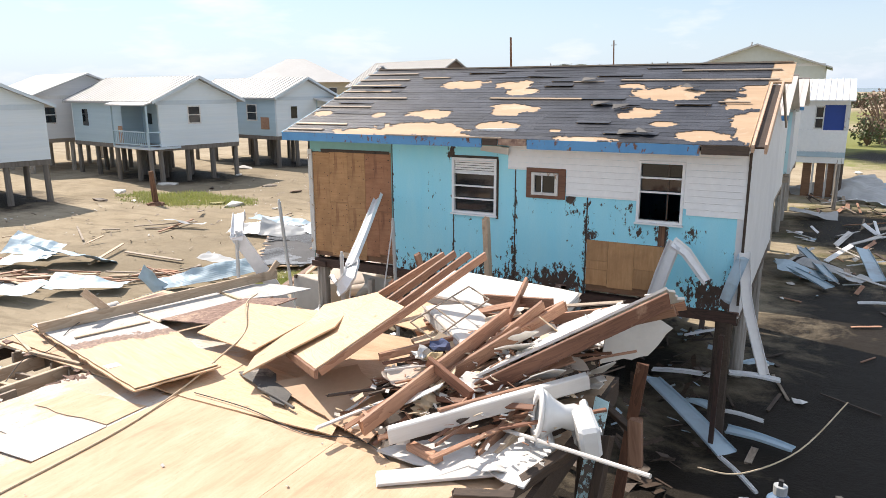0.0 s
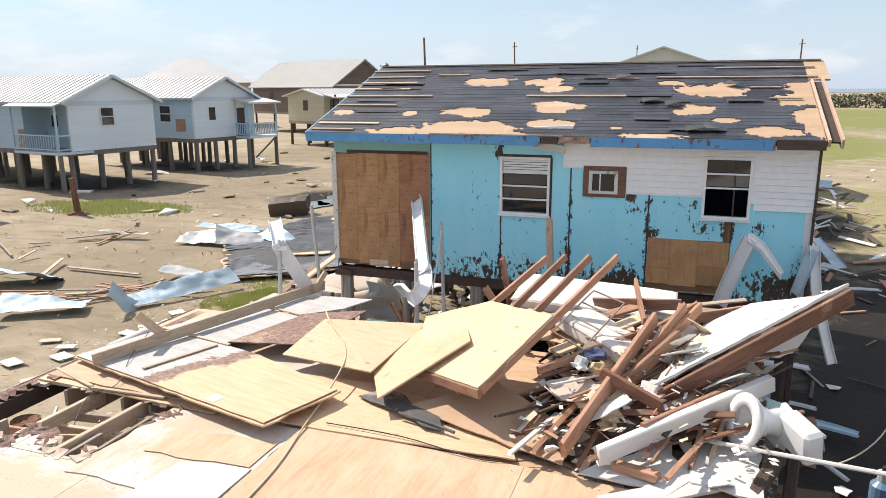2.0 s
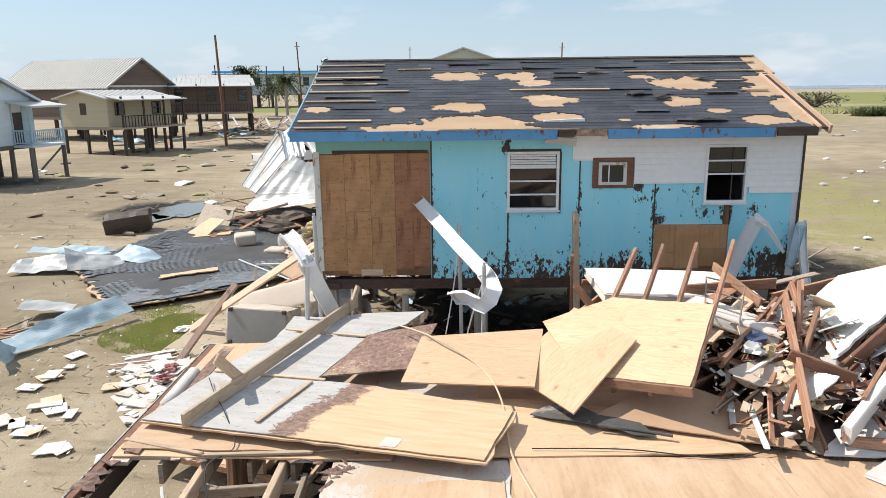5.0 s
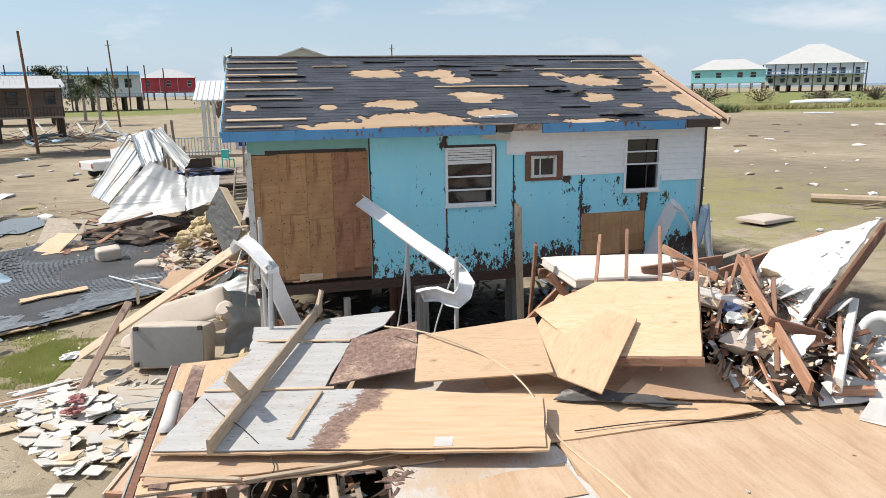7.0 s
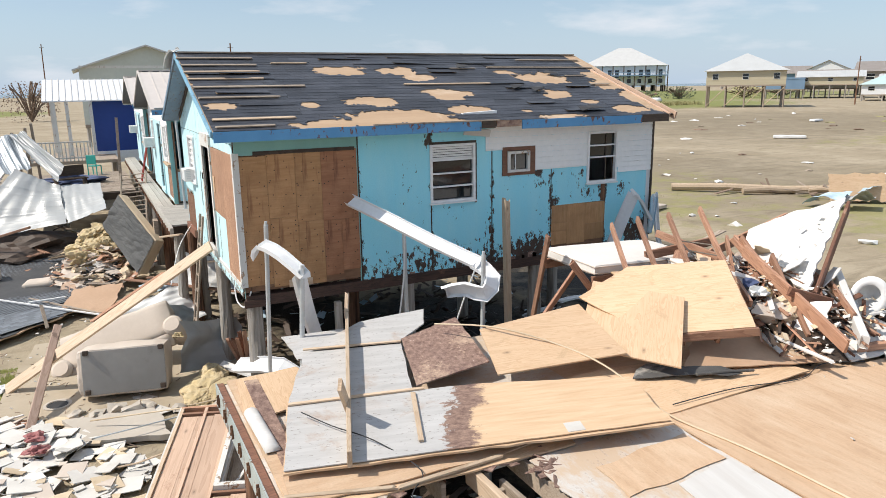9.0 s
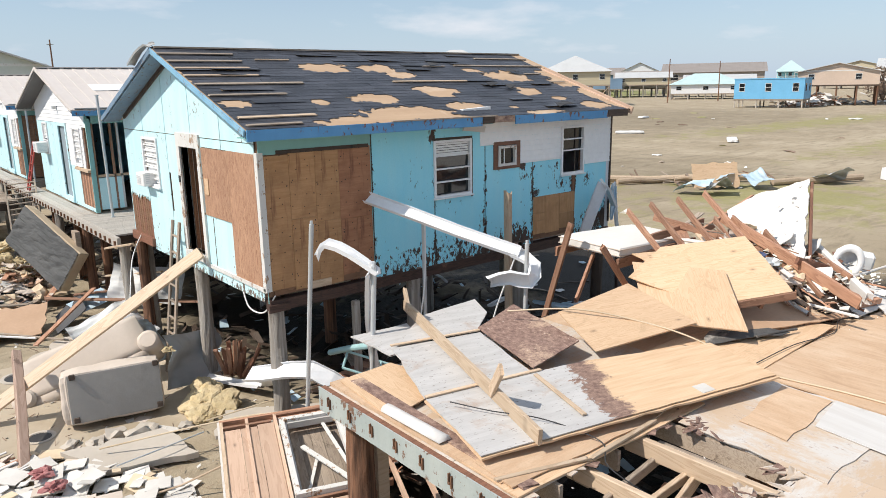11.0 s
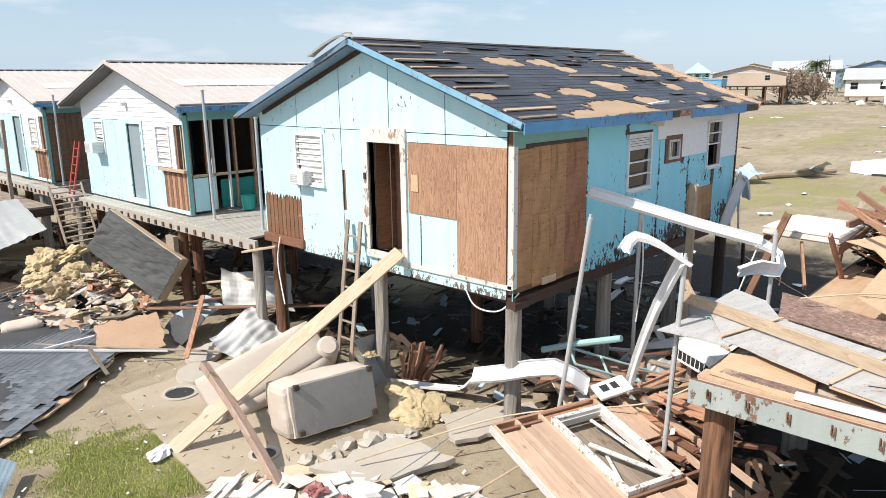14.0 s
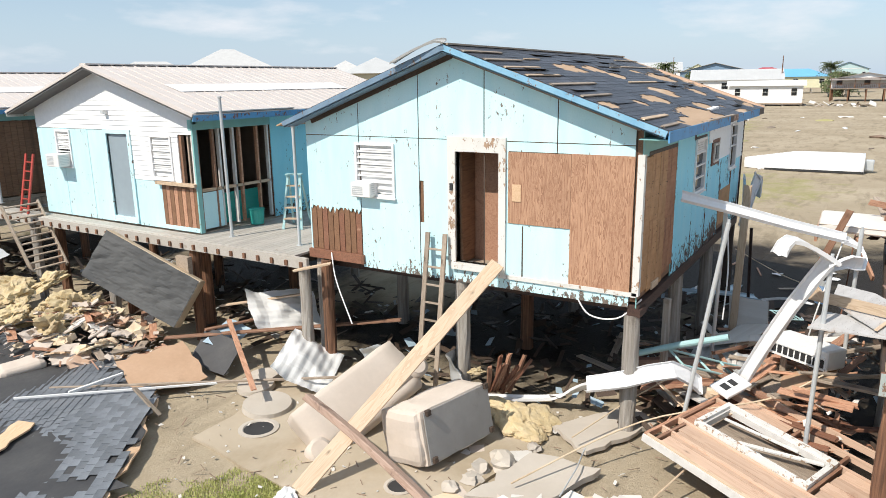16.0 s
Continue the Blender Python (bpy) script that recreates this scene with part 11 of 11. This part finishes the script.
# ---- sheet metal and wreckage farther off ----
roof_metal((-2.95, 15.2, 1.25), (-1.72, 15.0, 1.70), (-1.81, 17.0, 2.36), (-3.15, 17.1, 2.33), 8, 0.005, 0.06, TINWHITE, 11, "white corrugated roof sheet sliding off the platform", across=False)
roof_metal((-6.50, 16.2, 0.72), (-2.98, 15.15, 1.27), (-3.10, 17.1, 2.35), (-4.45, 17.6, 2.95), 9, 0.007, 0.16, TINWHITE, 12, "white roof sheet buckled up into a fan of wrinkles", across=False)
roof_metal((-7.0, 18.6, 1.55), (-6.0, 17.1, 1.35), (-4.75, 17.9, 2.80), (-5.42, 19.1, 3.85), 5, 0.006, 0.05, WALLMETAL, 13, "stained white roof panel standing on edge")
roof_metal((-4.75, 17.5, 2.8), (-3.95, 18.0, 2.95), (-4.40, 19.2, 4.10), (-5.3, 19.0, 3.85), 9, 0.010, 0.16, TIN, 14, "dark corrugated metal curled at the heap's top")
roof_metal((-3.15, 17.0, 2.5), (-2.9, 17.6, 2.95), (-4.15, 19.35, 4.15), (-4.6, 19.1, 4.05), 3, 0.015, 0.18, TINWHITE, 15, "bent white metal strip over the platform")
for a, b in (((-7.0, 18.5, 1.6), (-5.40, 19.0, 3.9)), ((-6.5, 17.75, 1.5), (-5.05, 18.4, 3.4)), ((-6.0, 17.0, 1.4), (-4.75, 17.8, 2.86)), ((-6.95, 18.5, 1.6), (-6.0, 17.1, 1.42))):
    board(a, b, 0.045, 0.05, PAINTWOOD, 0, 0.03, name="rafter", label="pale rafter nailed to the fallen roof panel", category="rafter", group="rafters of the roof panel")
board((-7.3, 16.2, 0.3), (-4.0, 14.2, 1.4), 0.12, 0.08, STUD, name="rafter", label="brown rafter under the roof metal", category="rafter")
for k in range(30):
    x, y, b, L = R.uniform(-6.8, -1.6), R.uniform(13.4, 17.8), R.uniform(0, 3.14), R.uniform(0.8, 2.2)
    z = 0.25 + 0.25 * (y - 13.4)
    board((x - math.cos(b) * L / 2, y - math.sin(b) * L / 2, z * R.uniform(0.4, 0.9)), (x + math.cos(b) * L / 2, y + math.sin(b) * L / 2, z * R.uniform(0.4, 1.0)), R.uniform(0.08, 0.22), 0.04, R.choice((STUD, PINE, OLDWOOD, DARKWOOD)), R.uniform(-30, 30), 0.03, name="roof_board", label="broken board under the fallen roof metal", group="boards under the roof metal")
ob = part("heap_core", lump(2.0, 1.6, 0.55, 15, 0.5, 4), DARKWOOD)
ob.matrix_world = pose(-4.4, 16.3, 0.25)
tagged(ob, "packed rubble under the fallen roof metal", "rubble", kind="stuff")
for c, m, l in (([(-8.6, 16.6, 0.1), (-6.9, 15.6, 0.15), (-6.6, 16.2, 0.95), (-8.3, 17.4, 0.95)], OLDWOOD, "grey board wall lying on edge"), ([(-8.2, 14.2, 0.15), (-7.2, 13.6, 0.15), (-6.6, 14.6, 0.75), (-7.4, 15.2, 0.7)], PLY, "plywood piece propped up on the shingles"), ([(-7.6, 13.6, 0.25), (-6.2, 13.9, 0.3), (-6.2, 14.4, 0.32), (-7.5, 14.2, 0.3)], PLY, "plywood piece lying on the shingles"), ([(-6.4, 7.6, 0.25), (-4.9, 8.5, 0.27), (-5.0, 8.8, 0.28), (-6.5, 8.0, 0.25)], PLY, "plywood strip lying on the shingles")):
    sheet(c, m, 0.03, 0.03, 0.0, name="board_panel", label=l, category="panel")
ob = part("furniture_wreck", soft_box(1.8, 1.1, 0.75, 0.08, 0.1, 4), DARKWOOD)
ob.matrix_world = pose(-11.2, 16.3, 0.0, 8, -6, 20)
tagged(ob, "dark wet sofa carcass lying in the mud", "sofa")
# blue and white roof metal on the sand to the left
for k, (x, y, a, L, W, rx, ry, m) in enumerate(((-15.2, 2.9, 20, 1.9, 1.1, 25, 10, TINBLUE), (-12.6, 2.8, 25, 2.6, 1.2, -20, 12, TINBLUE), (-13.8, 1.7, 10, 2.2, 1.0, 12, -8, TINBLUE), (-7.4, 1.6, 75, 1.0, 0.5, 62, 50, TINBLUE), (-6.75, 3.35, 61, 3.1, 0.6, 24, -4, TINBLUE), (-8.2, 5.0, 10, 1.3, 0.7, 10, 8, TINWHITE), (-10.6, 9.6, 5, 2.6, 1.1, 10, -6, TINWHITE), (-9.1, 9.3, 40, 1.8, 1.0, 30, 14, TINWHITE), (-8.2, 10.3, -20, 1.6, 0.9, 15, 10, TINBLUE), (-10.8, 11.3, 10, 3.0, 0.9, 8, 5, TINBLUE), (-14.6, 9.2, 15, 2.0, 0.3, 3, 2, TINWHITE), (-9.4, 0.9, 30, 2.2, 0.9, 8, 4, TINBLUE), (-10.5, -0.6, 10, 1.8, 0.9, 10, -8, TINBLUE))):
    metal_sheet(pose(x, y, 0.22 + 0.3 * W * abs(math.sin(radians(rx))), rx, ry, a), L, W, 9, 0.0012, 0.2, m, 30 + k, label="bent pale blue roof metal lying on the sand" if m is TINBLUE else "bent white roof metal lying on the sand", group="roof metal on the sand", nx=18, ny=44)
for k in range(66):
    t = R.random()
    if k < 45:
        x, y = -14 + 6.5 * t + R.gauss(0, 0.5), -0.5 + 4.0 * t + R.gauss(0, 0.4)
    else:
        x, y = R.uniform(-20, -6), R.uniform(1, 14)
    b, L = R.gauss(0.5, 0.35) if k < 45 else R.gauss(0.6, 0.9), R.choice((0.5, 0.8, 1.2, 2.6)) * R.uniform(0.7, 1.2)
    board((x - math.cos(b) * L / 2, y - math.sin(b) * L / 2, 0.03 + R.uniform(0, 0.15)), (x + math.cos(b) * L / 2, y + math.sin(b) * L / 2, 0.05 + R.uniform(0, 0.2)), R.uniform(0.05, 0.16), 0.04, R.choice((OLDWOOD, OLDWOOD, STUD, PINE)), 0, 0.03, name="driftwood_board", label="grey driftwood board lying on the sand", group="driftwood on the sand")
sheet([(-13.2, -1.2, 0.05), (-11.6, -0.7, 0.07), (-11.2, 0.5, 0.07), (-12.8, 0.1, 0.05)], SHINGLE_GREY, 0.02, 0.05, 0.03, name="roof_scrap", label="scrap of grey shingle roofing on the sand", category="roofing")
# lane and lot to the right
for k, (x, y, a, L, W, rx, ry, m) in enumerate(((9.3, 12.3, 10, 1.5, 1.0, 6, 8, TINBLUE), (9.9, 13.0, -30, 1.6, 0.5, 12, 4, TINWHITE), (10.8, 12.0, 60, 1.1, 0.4, 8, 5, TINWHITE), (10.3, 32.5, 15, 4.6, 2.4, 12, -10, TINWHITE), (11.6, 30.2, -20, 2.6, 1.6, 22, 10, TINWHITE), (12.4, 27.0, 40, 1.8, 1.2, 10, 12, TINBLUE), (12.9, 33.5, -10, 3.0, 1.2, 16, 4, TINBLUE), (9.4, 24.0, 5, 2.0, 0.8, 10, 5, TINWHITE))):
    metal_sheet(pose(x, y, 0.2 + 0.4 * W * abs(math.sin(radians(rx))), rx, ry, a), L, W, 9, 0.003, 0.2, m, 50 + k, label="bent roof metal lying behind the house", group="roof metal behind the house", nx=18, ny=44)
for k in range(120):
    x, y = R.uniform(9.0, 14.5), R.uniform(9, 36)
    b, L = R.uniform(0, 3.14), R.uniform(0.3, 1.8)
    board((x - math.cos(b) * L / 2, y - math.sin(b) * L / 2, 0.04), (x + math.cos(b) * L / 2, y + math.sin(b) * L / 2, 0.06 + R.uniform(0, 0.3)), R.uniform(0.05, 0.22), 0.03, R.choice((OLDWOOD, DARKWOOD, PAINTWOOD, STUD, ALU)), R.uniform(-30, 30), 0.03, name="debris_board", label="storm debris board on the ground behind the house", group="storm debris boards")
for k in range(70):
    x, y = R.uniform(9, 45), R.uniform(3, 45)
    s = R.uniform(0.08, 0.35)
    ob = part("debris_scrap", lump(s, s * R.uniform(0.4, 1), s * 0.35, 200 + k, 0.7, 1), R.choice((PLASTIC, PLASTIC, GYPSUM, CONCRETE, OLDWOOD, TILE)))
    ob.matrix_world = pose(x, y, 0.02, 0, 0, R.uniform(0, 360))
    tagged(ob, "small pale scrap of storm debris on the grass", "debris", "scraps on the grass")
for k in range(60):
    x, y = R.uniform(38, 120), R.uniform(-5, 75)
    s = R.uniform(0.2, 0.8)
    ob = part("debris_scrap", lump(s * 1.6, s * R.uniform(0.3, 0.8), s * 0.25, 300 + k, 0.7, 1), R.choice((PLASTIC, GYPSUM, OLDWOOD, DRYGRASS, TWIG)))
    ob.matrix_world = pose(x, y, 0.02, 0, 0, R.uniform(0, 360))
    tagged(ob, "pale scrap of storm debris far out on the sand flat", "debris", "scraps on the flat")
for k in range(60):
    x, y = R.uniform(-32, -8), R.uniform(12, 60)
    s = R.uniform(0.15, 0.6)
    ob = part("debris_scrap", lump(s * 1.5, s * R.uniform(0.4, 0.9), s * 0.3, 400 + k, 0.8, 1), R.choice((PLASTIC, OLDWOOD, DARKWOOD, TWIG, GYPSUM, DRYGRASS)))
    ob.matrix_world = pose(x, y, 0.02, 0, 0, R.uniform(0, 360))
    tagged(ob, "storm debris lump on the lane's sand", "debris", "scraps on the lane")
mattress(pose(20.1, 12.7, 0.02, 0, 2, 22), 2.3, 1.3, 0.2, "cream mattress lying on the thin grass", CREAMFAB)
for p, q, r in (((25.5, 16.5, 0.2), (33.5, 9.2, 0.25), 0.2), ((27.5, 13.6, 0.18), (31.5, 11.5, 0.2), 0.16), ((33, 7.6, 0.15), (38, 5.0, 0.2), 0.18), ((29, 11.0, 0.4), (30.5, 9.6, 0.5), 0.12)):
    ob = part("driftwood_log", tube([Vector(p).lerp(Vector(q), t) + Vector((0, 0, 0.05 * math.sin(t * 9))) for t in (0, 0.25, 0.5, 0.75, 1)], r, 9), GREYPINE)
    tagged(ob, "weathered log washed up on the sand", "log", "driftwood logs")
sheet([(28.6, 9.6, 0.1), (30.6, 8.2, 0.1), (31.0, 8.6, 1.3), (29.0, 10.1, 1.3)], PLY, 0.03, 0.05, name="board_panel", label="plywood panel propped on the driftwood", category="panel")
for k, (x, y, m) in enumerate(((30.6, 9.0, TINBLUE), (31.6, 7.7, TINBLUE), (27.4, 8.9, TINBLUE), (35.6, 5.6, TINWHITE), (28.2, 8.0, TINWHITE))):
    metal_sheet(pose(x, y, 0.5, R.uniform(-30, 30), R.uniform(-30, 30), k * 50), 1.8, 1.1, 4, 0.02, 0.35, m, 70 + k, label="crumpled metal caught in the driftwood", group="metal in the driftwood", nx=14, ny=14)
for k in range(30):
    x = R.uniform(26, 37)
    y = 20.5 - 0.42 * x + 4.2 + R.uniform(-2, 2)
    b, L = R.uniform(0, 3.14), R.uniform(0.5, 2)
    board((x - math.cos(b) * L / 2, y - math.sin(b) * L / 2, 0.08), (x + math.cos(b) * L / 2, y + math.sin(b) * L / 2, 0.1 + R.uniform(0, 0.5)), R.uniform(0.06, 0.2), 0.04, R.choice((OLDWOOD, STUD, TWIG)), 0, 0.03, name="loose_board", label="board caught in the driftwood", group="boards in the driftwood")
for x, y, L, a in ((60.9, 36.7, 3.0, -50), (58.3, 23.5, 3.4, 30), (98, 100, 5, -40), (90, 55, 2.4, 10)):
    ob = part("foam_slab", soft_box(L, 0.9, 0.3, 0.1, 0.1, int(L)), PLASTIC)
    ob.matrix_world = pose(x, y, 0.0, 0, 0, a)
    tagged(ob, "long white foam slab stranded on the sand flat", "foam slab", "stranded foam slabs")


def boat(m, L, label):
    """A hull lying keel up."""
    b = thing("boat", m, label, "boat", "stranded boats")
    bm = bmesh.new()
    loops = []
    for i in range(13):
        t = i / 12
        w = 1.05 * min(1.0, (1 - t) * 2.6 + 0.02) ** 0.6
        h = 1.15 * (1 - 0.45 * max(0, t - 0.55) / 0.45)
        prof = [(-w, 0.0), (-w * 1.02, 0.2), (-w * 0.93, h * 0.62), (-w * 0.55, h * 0.86), (0, h), (w * 0.55, h * 0.86), (w * 0.93, h * 0.62), (w * 1.02, 0.2), (w, 0.0)]
        loops.append([bm.verts.new(((t - 0.5) * L, y, z)) for y, z in prof])
    for lo, hi in zip(loops, loops[1:]):
        for k in range(8):
            bm.faces.new((lo[k], lo[k + 1], hi[k + 1], hi[k]))
    bm.faces.new(loops[0])
    bm.faces.new(loops[-1][::-1])
    part("hull", bm, paint("white gelcoat", (0.80, 0.80, 0.79), 0.3), b, smooth=True)
    part("gunwale", boxes((-L / 2, L * 0.3, -1.12, -1.06, 0.0, 0.12), (-L / 2, L * 0.3, 1.06, 1.12, 0.0, 0.12)), BLACK, b)
    part("engine_bracket", boxes((-L / 2 - 0.5, -L / 2 - 0.02, -0.3, 0.3, 0.1, 0.75), bevel=0.05), STEEL, b)


boat(pose(39.4, 1.1, 0.0, 0, 0, 90), 6.8, "white boat hull lying keel up on the sand")
boat(pose(150, 160, 0.05, 0, 0, 160), 16, "white boat hull stranded on the meadow")
truck = thing("pickup_truck", pose(-10.0, 40.6, 0, 0, 0, 40), "white pickup truck parked on the lane, red tail lamps", "truck")
part("bed", boxes((-2.6, -0.4, -0.95, 0.95, 0.55, 1.15), bevel=0.06), PLASTIC, truck)
part("cab", prism([(-0.38, 0.55), (2.4, 0.55), (2.4, 1.1), (1.5, 1.2), (0.9, 1.8), (-0.3, 1.8)], "y", -0.95, 0.95), PLASTIC, truck)
part("window", prism([(-0.2, 1.25), (1.3, 1.25), (0.85, 1.72), (-0.2, 1.72)], "y", -0.96, 0.96), GLASS, truck)
for y in (-0.85, 0.75):
    part("tail_lamp", boxes((-2.63, -2.58, y, y + 0.12, 0.75, 1.05)), REDPAINT, truck)
for x in (-1.7, 1.6):
    for y in (-0.9, 0.7):
        part("tyre", cyl(0.38, 0, 0.22, 18), BLACK, truck).matrix_local = Matrix.Translation((x, y + 0.22, 0.38)) @ Matrix.Rotation(radians(90), 4, "X")
tagged(part("blue_tarp", lump(1.1, 0.7, 0.25, 33, 0.9, 3), CLOTHBLUE), "dark blue cloth heap on the platform", "cloth").matrix_world = pose(-2.8, 21.5, 2.0)
bench = thing("bench", pose(-2.8, 19.5, 1.9, 0, 0, 20), "dark wooden bench on the platform", "bench")
part("seat", boxes((-0.6, 0.6, -0.2, 0.2, 0.38, 0.43)), DARKWOOD, bench)
part("backrest", boxes((-0.6, 0.6, 0.18, 0.22, 0.5, 0.9)), DARKWOOD, bench)
for x in (-0.55, 0.5):
    part("leg", boxes((x, x + 0.05, -0.18, 0.2, 0.0, 0.379)), DARKWOOD, bench)
for k, (x, y) in enumerate(((-4.6, 20.2), (-4.2, 20.8), (-3.9, 21.4), (-1.0, 20.4))):
    ob = part("timber_post", boxes((-0.05, 0.05, -0.05, 0.05, 0, 2.2 + 0.15 * k)), OLDWOOD)
    ob.matrix_world = pose(x, y, 1.9, R.uniform(-3, 3), R.uniform(-3, 3))
    tagged(ob, "grey timber post standing on the platform", "post", "timber posts")

# broken timber and metal before the brown stilt houses
for k in range(74):
    x, y = (R.uniform(-33, -14), R.uniform(62, 98)) if k < 40 else (R.uniform(-36, -22), R.uniform(88, 104))
    b, L = R.uniform(0, 3.14), R.uniform(1.2, 4.5)
    board((x - math.cos(b) * L / 2, y - math.sin(b) * L / 2, 0.08), (x + math.cos(b) * L / 2, y + math.sin(b) * L / 2, 0.12 + R.uniform(0, 0.7 if k < 40 else 1.8)), R.uniform(0.12, 0.4), 0.06, R.choice((STUD, OLDWOOD, PILE_RED, PAINTWOOD, STUD)), 0, 0.05, name="wreck_board", label="broken timber before the brown stilt houses", group="timber before the stilt houses")
for k, (x, y, a) in enumerate(((-24, 74, 20), (-19, 86, -30), (-27.5, 84, 60), (-15.5, 78, 10), (-34, 66, 40))):
    metal_sheet(pose(x, y, 0.5, R.uniform(-15, 15), R.uniform(-15, 15), a), 4.5, 2.2, 12, 0.01, 0.5, TINWHITE if k % 2 else TINBLUE, 90 + k, label="bent roof metal before the brown stilt houses", group="roof metal before the stilt houses", nx=16, ny=40)


# wreckage strewn along the foot of the far houses
def far_row(rr):
    t = rr.random()
    return 172 - 22 * t + rr.gauss(0, 2.0), 57 - 58 * t + rr.gauss(0, 1.5), 0.02 + 0.5 * rr.random() ** 3


def far_pile(rr):
    x, y = rr.gauss(153, 4.5), rr.gauss(56, 2.5)
    return x, y, 0.02 + 2.2 * rr.random() * math.exp(-((x - 153) / 6) ** 2)


crumbs("far_scraps", 150, far_row, GYPSUM, 0.55, "pale wreckage strewn before the far houses", "wreckage", 51)
crumbs("far_boards", 120, far_row, OLDWOOD, 0.18, "grey boards strewn before the far houses", "wreckage", 52, 6.0)
crumbs("far_planks", 170, far_pile, STUD, 0.22, "brown planks heaped beside the blue box house", "wreckage", 53, 6.0)
crumbs("far_panels", 120, far_pile, TILE, 0.8, "pale panels heaped beside the blue box house", "wreckage", 54)
